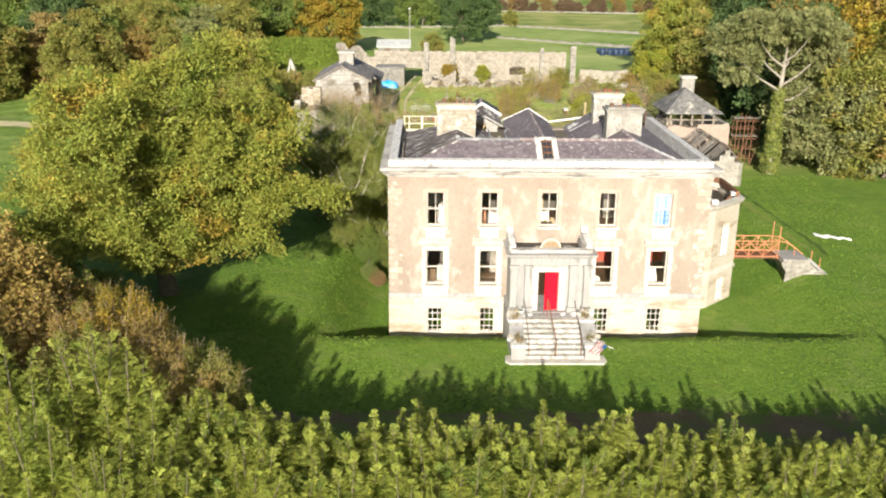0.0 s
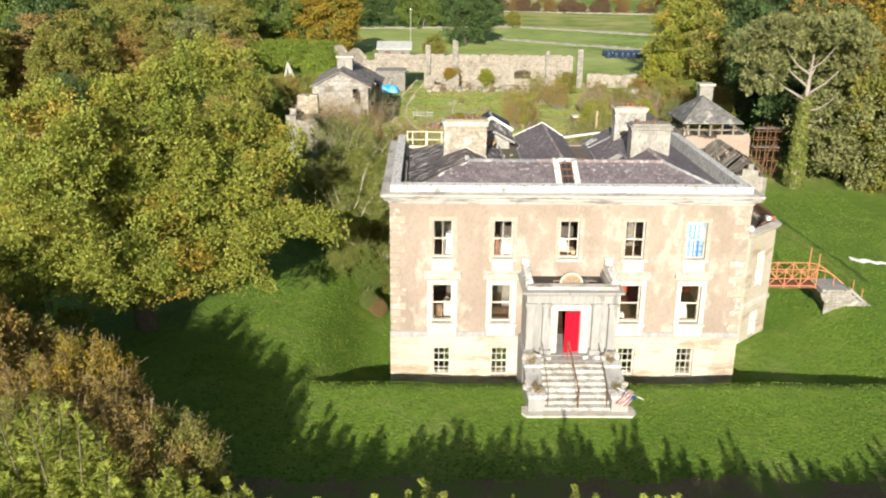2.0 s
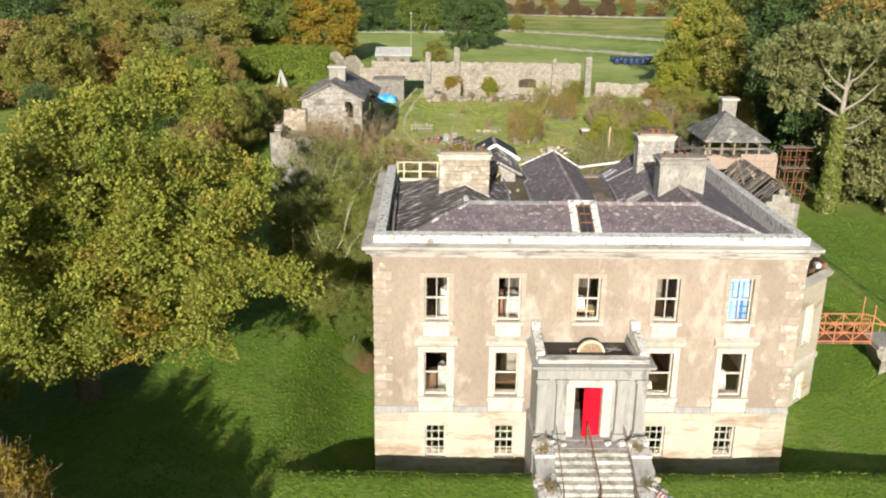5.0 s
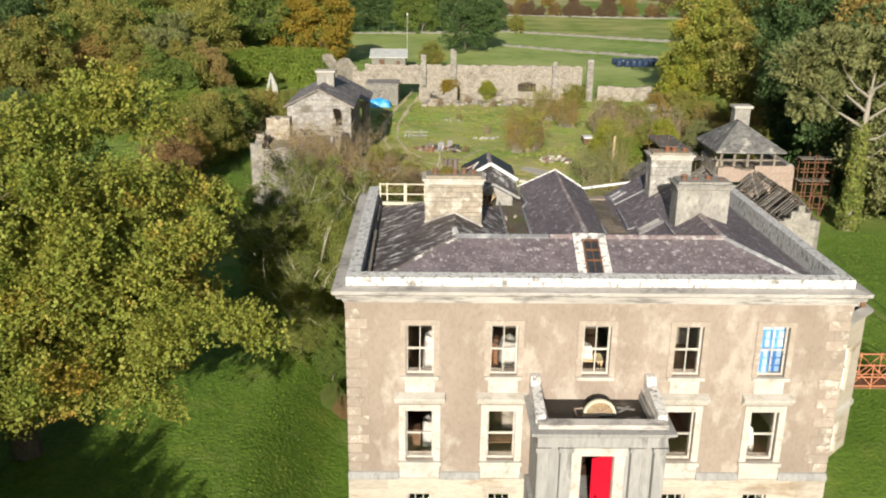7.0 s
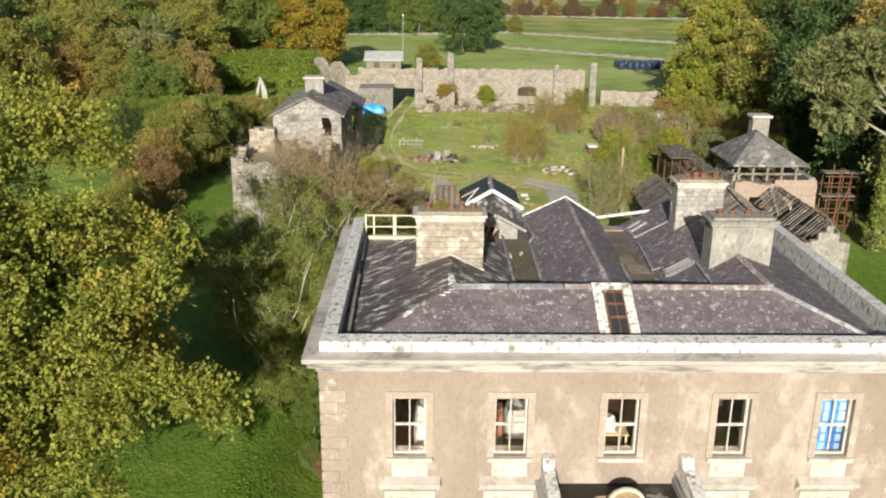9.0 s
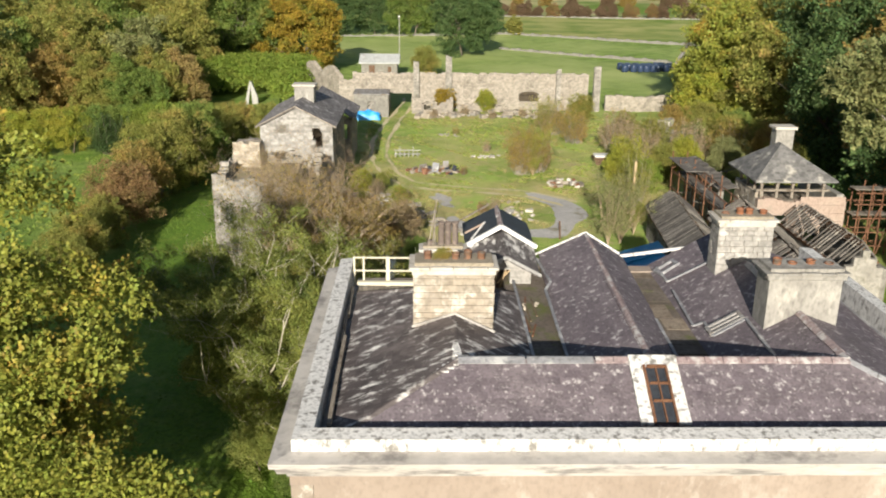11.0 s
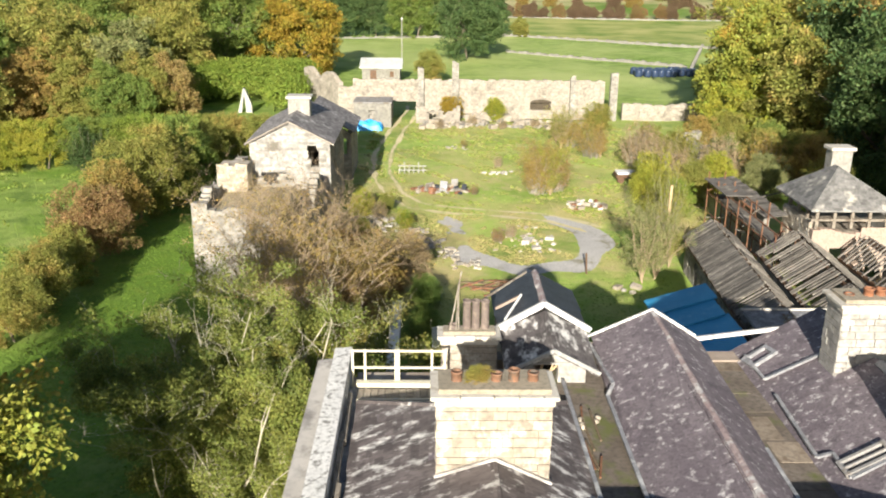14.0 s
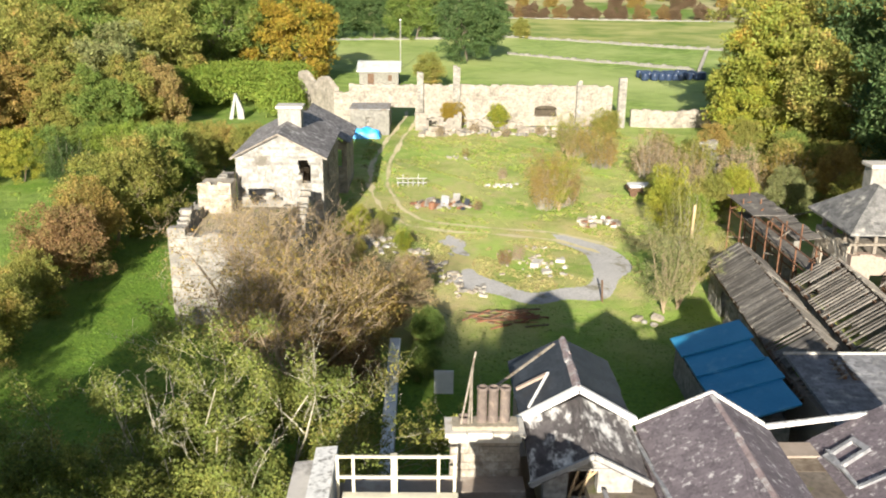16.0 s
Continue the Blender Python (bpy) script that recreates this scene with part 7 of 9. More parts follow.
# clipped laurel hedge
rr = random.Random(3)
blobs = []
for i in range(120):
    u, v = rr.random(), rr.random()
    blobs.append((-34.5 + 17.5 * u, 157.5 + 14.5 * v, 2.0 + rr.uniform(-0.12, 0.12) + 0.5 * math.sin(3.1 * v), 2.5, 2.5, 2.6))
wing = []
for i in range(16):
    wing.append((-18.6 + 2.4 * rr.random(), 150 + 8 * rr.random(), 1.9 + rr.uniform(-0.1, 0.1), 2.2, 2.2, 2.4))
laurel = plant("laurel_hedge", "broad clipped laurel hedge of glossy green leaves", "hedge", None, leaf_cloud(blobs, 88000, 0.13, 8, 0.0, low=-0.4, inner=0.05), BARK, LEAF_HEDGE, "clipped_block")
link_mesh("clipped_wing", fast_mesh("clipped_wing", *leaf_cloud(wing, 12000, 0.13, 9, 0.0, low=-0.4, inner=0.05)), LEAF_HEDGE, laurel)
laurel.location = (0, 0, 1.1)


# grass tufts that catch the low sun
def tufts(name, areas, size, material, label, seed, clumped=None):
    g = np.random.default_rng(seed)
    pts = []
    for x0, x1, y0, y1, n in areas:
        x, y = g.uniform(x0, x1, n), g.uniform(y0, y1, n)
        keep = ~((x > XL - 0.2) & (x < 20.2) & (y > FRONT - 0.3) & (y < 61)) & ~((x > 3.8) & (x < 9.2) & (y > 39.9) & (y < 47)) & ~((y > 32.4) & (y < 35.0)) & ~LOOP(x, y) & ~lane(x, y)
        if clumped is not None:
            keep &= np.sin(x * 0.9 + 2.0 * np.sin(y * 0.31)) * np.sin(y * 0.45 + 1.6 * np.sin(x * 0.42)) + 0.4 * np.sin(x * 2.3 + y * 1.9) > clumped
        pts.append(np.stack([x[keep], y[keep]], 1))
    c = np.concatenate(pts)
    n = len(c)
    z = ground_height(c[:, 0], c[:, 1])
    a = g.uniform(0, 6.28, n)
    s = size * g.uniform(0.5, 1.5, n)
    w = np.stack([np.cos(a), np.sin(a), np.zeros(n)], 1) * s[:, None]
    up = np.stack([g.normal(0, 0.3, n), g.normal(0, 0.3, n), np.ones(n)], 1) * (s * 0.8)[:, None]
    base = np.stack([c[:, 0], c[:, 1], z - 0.02], 1)
    v = np.empty((n, 4, 3))
    v[:, 0], v[:, 1], v[:, 2], v[:, 3] = base - w * 0.5, base + w * 0.5, base + w * 0.75 + up, base - w * 0.75 + up * 0.85
    ob = link_mesh(name, fast_mesh(name, v.reshape(-1, 3), np.arange(4 * n).reshape(-1, 4)), material)
    return tagged(ob, label, "grass", kind="stuff")


BLADE = leaves("grass_blade", (0.12, 0.215, 0.022), (0.18, 0.275, 0.034), 0.25)
DRY_BLADE = leaves("dry_grass_blade", (0.26, 0.28, 0.08), (0.36, 0.31, 0.13), 0.3)
tufts("lawn_grass", [(-12, 34, 34.6, 46, 42000), (15, 36, 46, 82, 36000), (-12, -2, 46, 88, 16000), (-20, -8, 72, 100, 9000), (-42, -22, 80, 118, 9000), (0, 16, 61, 90, 12000)], 0.055, BLADE, "uneven tufts of lawn grass", 1)
tufts("dry_grass", [(-7, 24, 92, 146, 12000), (-6, 2, 96, 108, 5000), (0, 22, 138, 146, 6000), (12, 24, 90, 120, 3000)], 0.055, DRY_BLADE, "dry yellow tufts in the yard", 3)
tufts("tussock_grass", [(-6, 24, 92, 146, 30000), (-6, 12, 92, 106, 8000), (0, 20, 138, 146, 8000)], 0.09, surface("bleached_tussock", (0.3, 0.28, 0.1), (0.4, 0.34, 0.15), 0.5, 0.8, 0, 2.5, per="leaf", spread=0.4, stain=(0.24, 0.27, 0.07), stain_scale=0.3, stain_amount=0.45, translucent=0.3), "clumps of bleached rank grass in the yard", 8, 0.0)
tufts("rank_grass", [(-6, 24, 104, 146, 22000), (-42, -22, 80, 118, 9000)], 0.12, leaves("rank_grass_blade", (0.2, 0.3, 0.045), (0.3, 0.36, 0.08), 0.3), "clumps of rank green grass", 9, 0.2)


# ---- ruins and yard ----
def along(a, b):
    """The pose of a wall that runs from a to b on the ground: local x along it, local y into it."""
    d = Vector((b[0] - a[0], b[1] - a[1], 0))
    return Matrix.Translation((a[0], a[1], 0)) @ Matrix.Rotation(math.atan2(d.y, d.x), 4, "Z"), d.length


def stone_face(length, z0, top, m, holes=(), size=0.38, course=0.24, seed=0, proud=0.06):
    """Rough coursed stones over a wall's face; top(u) gives its broken head."""
    r = random.Random(seed)
    verts, quads = [], []
    z = z0
    while True:
        h = course * r.uniform(0.75, 1.3)
        any_left = False
        u = -r.random() * size
        while u < length:
            w = size * r.uniform(0.6, 1.6)
            a, b = max(0, u), min(length, u + w)
            c = (a + b) / 2
            if z + h * 0.6 < top(c):
                any_left = True
                if b - a > 0.08 and not any(p - 0.05 < c < q + 0.05 and s - 0.1 < z + h / 2 < t + 0.1 for p, q, s, t in holes):
                    d = r.uniform(0.01, proud)
                    k = len(verts)
                    g = 0.012
                    j = [r.uniform(-0.02, 0.02) for _ in range(8)]
                    for y in (-d, 0.03):
                        for i, (x, zz) in enumerate(((a + g, z + g), (b - g, z + g), (b - g, z + h - g), (a + g, z + h - g))):
                            verts.append(tuple(m @ Vector((x + j[i], y, zz + j[i + 4]))))
                    quads += [(k, k + 1, k + 2, k + 3), (k, k + 4, k + 5, k + 1), (k + 1, k + 5, k + 6, k + 2), (k + 2, k + 6, k + 7, k + 3), (k + 3, k + 7, k + 4, k)]
            u += w
        z += h
        if not any_left or z > 14:
            break
    return fast_mesh("stonework", verts, quads)


def broken_wall(a, b, thick, z0, top, holes, material, parent, name="wall", seed=0, stones=True, size=0.38, both=False, label=""):
    """A rubble wall from a to b whose head follows top(u)."""
    m, length = along(a, b)
    n = max(4, int(length / 0.45))
    bm = bmesh.new()
    us = sorted({0.0, length, *[length * i / n for i in range(n + 1)], *[h[0] for h in holes], *[h[1] for h in holes]})
    for p, q in zip(us, us[1:]):
        if q - p < 1e-4:
            continue
        c = (p + q) / 2
        spans, z = [], z0
        for h in sorted((h for h in holes if h[0] < c < h[1]), key=lambda h: h[2]):
            spans.append((z, h[2]))
            z = h[3]
        spans.append((z, top(c)))
        for s, t in spans:
            if t - s > 0.02:
                put(bm, p, q, 0, thick, s, t, m)
    bmesh.ops.remove_doubles(bm, verts=bm.verts[:], dist=1e-4)
    w = part(name, bm, material, None, label)
    w.parent = parent
    w.matrix_parent_inverse = parent.matrix_basis.inverted()
    if stones:
        f = link_mesh("stonework", stone_face(length, z0, top, m, holes, size, seed=seed), material, w)
        f["kind"] = "stuff"
        if both:
            m2 = m @ Matrix.Translation((length, thick, 0)) @ Matrix.Rotation(math.pi, 4, "Z")
            f = link_mesh("stonework", stone_face(length, z0, lambda u: top(length - u), m2, [(length - h[1], length - h[0], h[2], h[3]) for h in holes], size, seed=seed + 1), material, w)
            f["kind"] = "stuff"
    return w


def own(parent, name, bm, material, label="", smooth=False):
    ob = part(name, bm, material, None, label, smooth)
    ob.parent = parent
    ob.matrix_parent_inverse = parent.matrix_basis.inverted()
    return ob


def roof_plane(parent, poly, low, up, material, seed, label="", missing=0.01, wild=0.02, name="roof", slates=True):
    bm = bmesh.new()
    top = [bm.verts.new(p) for p in poly]
    lo = [bm.verts.new((p[0], p[1], p[2] - 0.12)) for p in poly]
    bm.faces.new(top)
    bm.faces.new(lo[::-1])
    for i in range(len(poly)):
        j = (i + 1) % len(poly)
        bm.faces.new((top[i], lo[i], lo[j], top[j]))
    s = own(parent, name, bm, material, label)
    if slates:
        slates_on(poly, low, up, s, material, seed, missing=missing, wild=wild)
    return s


def jag(base, amount, seed, f=1.0):
    r = random.Random(seed)
    ph = [r.uniform(0, 6) for _ in range(4)]

    def top(u):
        return (base(u) if callable(base) else base) + amount * (0.5 * math.sin(u * 1.1 * f + ph[0]) + 0.3 * math.sin(u * 2.7 * f + ph[1]) + 0.25 * math.sin(u * 6.1 * f + ph[2]))
    return top


G = 0.8
OLD_SLATE = surface("old_grey_slate", (0.17, 0.17, 0.18), (0.26, 0.26, 0.27), 0.8, 0.8, 0.3, 8, stain=(0.4, 0.39, 0.36), stain_scale=1.2, stain_amount=0.2, per="island", spread=0.25)
OLD_BOARD = surface("old_grey_boards", (0.1, 0.09, 0.078), (0.19, 0.172, 0.15), 1.2, 0.9, 0.4, 10, stain=(0.29, 0.265, 0.22), stain_scale=1.3, stain_amount=0.25, per="object", spread=0.4)
# two-storey ruined house with its gable to the yard
RUIN_SLATE = surface("bleached_ruin_slate", (0.17, 0.158, 0.155), (0.27, 0.25, 0.242), 0.7, 0.8, 0.3, 8, stain=(0.46, 0.44, 0.42), stain_scale=1.6, stain_amount=0.3, per="island", spread=0.3)
ruin = thing("ruined_house", "roofed two-storey stone ruin with a gaping gable window", "ruin", at=(-9.7, 108, G))
RX0, RX1, RY0, RY1 = -12.75, -6.75, 102.0, 112.5


def gable(u):
    return 7.35 + 1.55 * (1 - abs(u - 3.0) / 3.0)


broken_wall((RX0, RY0), (RX1, RY0), 0.6, G, gable, [(4.3, 5.15, 6.1, 7.15), (4.55, 5.15, 5.5, 6.1), (4.25, 4.9, 2.2, 4.4)], LIMEWASH, ruin, "gable_wall", 3, size=0.32)
broken_wall((RX1, RY0 + 0.61), (RX1, RY1), 0.6, G, lambda u: 7.4, [(2, 3, 4.6, 6.4), (6, 7.1, 4.6, 6.4), (8.5, 9.6, 1.2, 3.2)], WALL_STONE, ruin, "side_wall", 4, size=0.42)
broken_wall((RX0 + 0.6, RY1), (RX0 + 0.6, RY0 + 0.61), 0.6, G, lambda u: 7.4, [], WALL_STONE, ruin, "side_wall", 5, stones=False)
broken_wall((RX1, RY1 - 0.0), (RX0, RY1 - 0.0), 0.6, G, gable, [], WALL_STONE, ruin, "gable_wall", 5, stones=False)
own(ruin, "floor", box(RX0 + 0.62, RX1 - 0.62, RY0 + 0.62, RY1 - 0.62, 4.3, 4.5), DARK_WOOD)
apex = (RX0 + RX1) / 2
roof_plane(ruin, [(RX1 + 0.3, RY0 - 0.3, 7.3), (RX1 + 0.3, RY1 + 0.2, 7.3), (apex, RY1 + 0.2, 9.0), (apex, RY0 - 0.3, 9.0)], (RX1 + 0.3, 108, 7.3), (apex - RX1 - 0.3, 0, 1.7), RUIN_SLATE, 31, "grey slate roof with slipped slates")
roof_plane(ruin, [(RX0 - 0.3, RY0 - 0.3, 7.3), (apex, RY0 - 0.3, 9.0), (apex, RY1 + 0.2, 9.0), (RX0 - 0.3, RY1 + 0.2, 7.3)], (RX0 - 0.3, 108, 7.3), (apex - RX0 + 0.3, 0, 1.7), RUIN_SLATE, 32)
own(ruin, "chimney", box(-10.45, -8.75, 106.6, 107.9, 7.6, 9.9, 0.04), CHIMNEY_RENDER, "square stone chimney")
own(ruin, "chimney_cap", box(-10.6, -8.6, 106.45, 108.05, 9.905, 10.1, 0.03), TRIM)
bm = bmesh.new()
beam(bm, (RX0 - 0.33, RY0 - 0.32, 7.27), (apex, RY0 - 0.32, 8.98), 0.06, 0.1)
beam(bm, (RX1 + 0.33, RY0 - 0.32, 7.27), (apex, RY0 - 0.32, 8.98), 0.06, 0.1)
own(ruin, "barge_board", bm, TIMBER)
annex = thing("stone_annex", "small slate-roofed stone annex beside the ruin", "outbuilding", at=(-7, 119.5, G))
broken_wall((-9.8, 116.0), (-6.3, 116.0), 0.5, G, lambda u: 7.2 - 0.55 * u, [(2.5, 3.2, 3.4, 4.9)], WALL_STONE, annex, "wall", 6, size=0.45)
broken_wall((-6.3, 116.51), (-6.3, 123.0), 0.5, G, lambda u: 5.35, [(1.5, 2.6, 3.6, 4.9)], WALL_STONE, annex, "wall", 7, stones=False)
roof_plane(annex, [(-5.95, 115.6, 5.6), (-5.95, 123.2, 5.6), (-9.95, 123.2, 7.7), (-9.95, 115.6, 7.7)], (-5.95, 119, 5.6), (-4.0, 0, 2.1), RUIN_SLATE, 33)

# roofless ruin before it
shell = thing("roofless_ruin", "roofless rubble-stone ruin with broken wall heads", "ruin", at=(-10.6, 94, G))


def front_head(u):
    return 6.35 + (0.25 if u < 0.8 else 0) + 0.12 * math.sin(u * 3.1) - (1.1 * max(0, u - 4.6) if u > 4.6 else 0)


broken_wall((-13.4, 87.2), (-7.9, 87.2), 0.6, G - 0.6, front_head, [], RUIN_STONE, shell, "front_wall", 8, label="coursed grey rubble front wall", size=0.5)
broken_wall((-13.4, 101.4), (-13.4, 87.81), 0.6, G - 0.6, jag(lambda u: 6.3 + 0.25 * abs(math.sin(u * 0.5)), 0.5, 3), [(5, 6, 3.4, 5.2)], RUIN_STONE, shell, "side_wall", 9, both=True)
broken_wall((-7.3, 88.5), (-7.3, 101.3), 0.6, G - 0.6, jag(lambda u: 3.2 + 0.18 * u, 1.0, 5), [(7, 8.1, 1.2, 3.3)], RUIN_STONE, shell, "side_wall", 10, both=True)
broken_wall((-12.7, 94.5), (-8.0, 94.5), 0.6, G - 0.6, jag(lambda u: 6.9 - 0.2 * u, 0.6, 8, 1.5), [(2.3, 3.4, 3.8, 5.6)], RUIN_STONE, shell, "cross_wall", 11)
own(shell, "chimney_breast", box(-13.0, -11.15, 92.7, 94.45, G, 7.7, 0.05), RUBBLE, "tall chimney breast in the ruin")
broken_wall((-13.05, 92.66), (-11.1, 92.66), 0.03, G, jag(7.75, 0.25, 3, 3), [], RUBBLE, shell, "breast_facing", 61, size=0.36)
TAN_TURF = surface("dead_grass_turf", (0.33, 0.27, 0.17), (0.45, 0.37, 0.24), 0.9, 0.95, 0.9, 5, stain=(0.24, 0.25, 0.1), stain_scale=0.8, stain_amount=0.25, bump_distance=0.15)
own(shell, "rubble_infill", box(-12.75, -8.0, 87.85, 94.4, G - 0.6, 6.0, 0.3), TAN_TURF, "grassed-over rubble filling the ruin")

# far garden wall with its piers
garden = thing("garden_wall", "long high rubble-stone garden wall with broken piers", "wall", at=(8, 148, G))
W = 148.0


def wall_head(u):
    return 6.0 + 0.05 * math.sin(u * 1.3) + 0.06 * math.sin(u * 3.7) + 0.05 * math.sin(u * 9.1) - (1.0 if 0 < u < 2 else 0)


broken_wall((-10.5, W), (22.8, W), 0.6, G - 0.3, wall_head, [(6.8, 9.7, 0.6, 3.3), (24.0, 26.7, 2.3, 3.3)], PALE_WALL, garden, "wall", 12, size=0.34)
# dark arch plate and the panel behind it stand in for the opening's shade
own(garden, "arch_head", prism([(13.5, 3.25), (16.2, 3.25)] + [(14.85 + 1.35 * math.cos(a), 3.25 + 0.42 * math.sin(a)) for a in np.linspace(0, math.pi, 9)][1:-1], "y", W - 0.12, W - 0.07), EARTH_SHADE, "dark arched plate for the shade in the opening")
own(garden, "blocking", box(13.45, 16.25, W + 0.35, W + 0.55, 2.2, 3.4), EARTH_SHADE, "dark panel standing for the shade behind the opening")
broken_wall((25.2, W), (35, W), 0.6, G - 0.3, lambda u: 3.1 + 0.12 * math.sin(u) + 0.08 * math.sin(u * 4.3), [], PALE_WALL, garden, "low_wall", 13, size=0.34)
broken_wall((-16.0, 158), (-10.5, W + 0.7), 0.6, G - 0.3, lambda u: 6.0 + 0.5 * math.sin(u), [], PALE_WALL, garden, "wall", 14, size=0.5)
for x, z, h in ((-0.1, 7.6, 0.5), (4.2, 8.3, 0.55), (18.8, 6.6, 0.4), (24.0, 7.1, 0.6)):
    broken_wall((x - h, W - 0.75), (x + h * 0.5, W - 0.75), 0.68, G - 0.3, jag(z, 0.25, int(x) + 9, 4), [], RUIN_STONE, garden, "pier", 70 + int(x), size=0.4, label="tall broken stone pier")
low = thing("ruined_walls", "knee-high crumbling walls before the garden wall", "wall", at=(3, 144, G))
broken_wall((-0.8, 144.5), (4.6, 144.5), 0.5, G - 0.3, jag(2.8, 0.7, 4), [(1.6, 2.7, 1.6, 2.5)], WALL_STONE, low, "wall", 15, size=0.6)
broken_wall((4.8, 146), (12, 146), 0.5, G - 0.3, jag(2.0, 0.9, 6), [], WALL_STONE, low, "wall", 16, size=0.6)
hut = thing("stone_hut", "low grey flat-roofed stone hut", "hut", at=(-6.1, 143, G))
broken_wall((-8.1, 141.8), (-3.7, 141.8), 0.4, G - 0.3, lambda u: 4.0, [(1.7, 2.5, 2.1, 3.2)], FIELD_STONE, hut, "wall", 17, size=0.6)
own(hut, "back", box(-8.1, -3.7, 142.21, 146, G - 0.3, 3.85), RUIN_STONE)
own(hut, "roof", box(-8.2, -3.6, 141.6, 146.1, 4.005, 4.15, 0.03), GREY_SHEET, "flat grey sheet roof")
tarp = thing("tarpaulin", "crumpled bright blue tarpaulin over a heap", "tarpaulin", at=(-6, 140.5, G))
bm = bmesh.new()
bmesh.ops.create_grid(bm, x_segments=16, y_segments=10, size=1)
for v in bm.verts:
    x, y = v.co.x, v.co.y
    f = max(0, 1 - abs(x) ** 4) * max(0, 1 - abs(y) ** 3)
    v.co = Vector((-6.35 + x * 1.75, 140.45 + y * 0.9, 1.1 + 1.05 * f ** 0.5 + 0.12 * math.sin(x * 7 + y * 4) + 0.08 * math.sin(y * 9)))
own(tarp, "sheet", bm, BLUE_TARP)

barn = thing("barn", "small white-roofed barn in the pasture", "barn", at=(-6, 180, 1))
own(barn, "wall", box(-9.9, -3.8, 182, 189, 0.6, 3.4), FIELD_STONE)
bm = prism([(181.6, 3.45), (185.5, 4.6), (189.4, 3.45), (189.4, 3.3), (185.5, 4.45), (181.6, 3.3)], "x", -10.3, -3.4)
own(barn, "roof", bm, surface("white_barn_sheet", (0.5, 0.52, 0.5), (0.62, 0.63, 0.6), 0.8, 0.6, 0.2, 6, stain=(0.36, 0.34, 0.3), stain_scale=0.7, stain_amount=0.25), "white sheet roof")
own(barn, "door", box(-8.6, -7.6, 181.93, 181.99, 0.8, 3.0), DARK_WOOD)
own(barn, "window", box(-5.4, -4.8, 181.93, 181.99, 1.9, 2.8), DARK_WOOD)

# right-hand farm buildings
slab = thing("stable_block", "hip-roofed stone stable under repair", "outbuilding", at=(26.7, 91, G))
SX0, SX1, SY0, SY1, SZ = 24.4, 29.2, 88.8, 93.6, 6.2
own(slab, "upper_floor", box(SX0 + 0.3, SX1 - 0.3, SY0 + 0.3, SY1, 4.4, 4.6), TIMBER)
broken_wall((SX0, SY0), (30.7, SY0), 0.5, G - 0.4, lambda u: 4.7 + 0.15 * math.sin(u * 2), [(1.2, 2.2, 1.5, 3.6), (3.6, 4.6, 1.5, 3.6)], PINK_BOARD, slab, "front_wall", 18, stones=False)
broken_wall((SX0, SY1), (SX0, SY0 + 0.51), 0.5, G - 0.4, lambda u: 5.2, [(1, 2.2, 2, 4)], CHIMNEY_STONE, slab, "side_wall", 19)
broken_wall((30.7, SY0 + 0.51), (30.7, 96), 0.5, G - 0.4, lambda u: 5.0, [], CHIMNEY_RENDER, slab, "side_wall", 20, stones=False)
for x in np.linspace(SX0 + 0.2, SX1 - 0.2, 5):
    own(slab, "post", box(x - 0.09, x + 0.09, SY0 + 0.1, SY0 + 0.3, 4.85, SZ), TIMBER)
for y in np.linspace(SY0 + 1.5, SY1 - 0.5, 3):
    own(slab, "post", box(SX0 + 0.1, SX0 + 0.3, y - 0.1, y + 0.1, 5.2, SZ), TIMBER)
for z in (5.45, SZ - 0.1):
    own(slab, "rail", box(SX0 - 0.2, SX1 + 0.2, SY0, SY0 + 0.12, z - 0.1, z + 0.04), TIMBER)
for k, z in enumerate((2.6, 3.2, 3.8, 4.4)):
    own(slab, "cladding_board", box(27.4, 30.6, SY0 - 0.06, SY0 - 0.01, z, z + 0.57), PINK_BOARD)
hx, hy0, hy1, hz = 26.4, 90.9, 91.4, 8.35
e = 0.5
OLD_GREY = surface("silvery_slate", (0.13, 0.128, 0.125), (0.22, 0.215, 0.205), 0.8, 0.8, 0.3, 8, stain=(0.42, 0.4, 0.35), stain_scale=0.6, stain_amount=0.28, per="island", spread=0.3)
roof_plane(slab, [(SX0 - e, SY0 - e, SZ), (SX1 + e, SY0 - e, SZ), (hx, hy0, hz)], (hx, SY0 - e, SZ), (0, hy0 - SY0 + e, hz - SZ), OLD_GREY, 41, "silvery grey slate hipped roof", missing=0.03)
roof_plane(slab, [(SX0 - e, SY0 - e, SZ), (hx, hy0, hz), (hx, hy1, hz), (SX0 - e, SY1 + e, SZ)], (SX0 - e, 91, SZ), (hx - SX0 + e, 0, hz - SZ), OLD_GREY, 42, missing=0.03)
roof_plane(slab, [(SX1 + e, SY0 - e, SZ), (SX1 + e, SY1 + e, SZ), (hx, hy1, hz), (hx, hy0, hz)], (SX1 + e, 91, SZ), (hx - SX1 - e, 0, hz - SZ), OLD_GREY, 43, missing=0.03)
roof_plane(slab, [(SX0 - e, SY1 + e, SZ), (hx, hy1, hz), (SX1 + e, SY1 + e, SZ)], (hx, SY1 + e, SZ), (0, hy1 - SY1 - e, hz - SZ), OLD_GREY, 44)
own(slab, "chimney", box(26.2, 27.5, 91.5, 92.5, 7.6, 9.2, 0.04), CHIMNEY_RENDER, "square rendered chimney")
own(slab, "chimney_cap", box(26.05, 27.65, 91.35, 92.65, 9.205, 9.42, 0.03), TRIM)

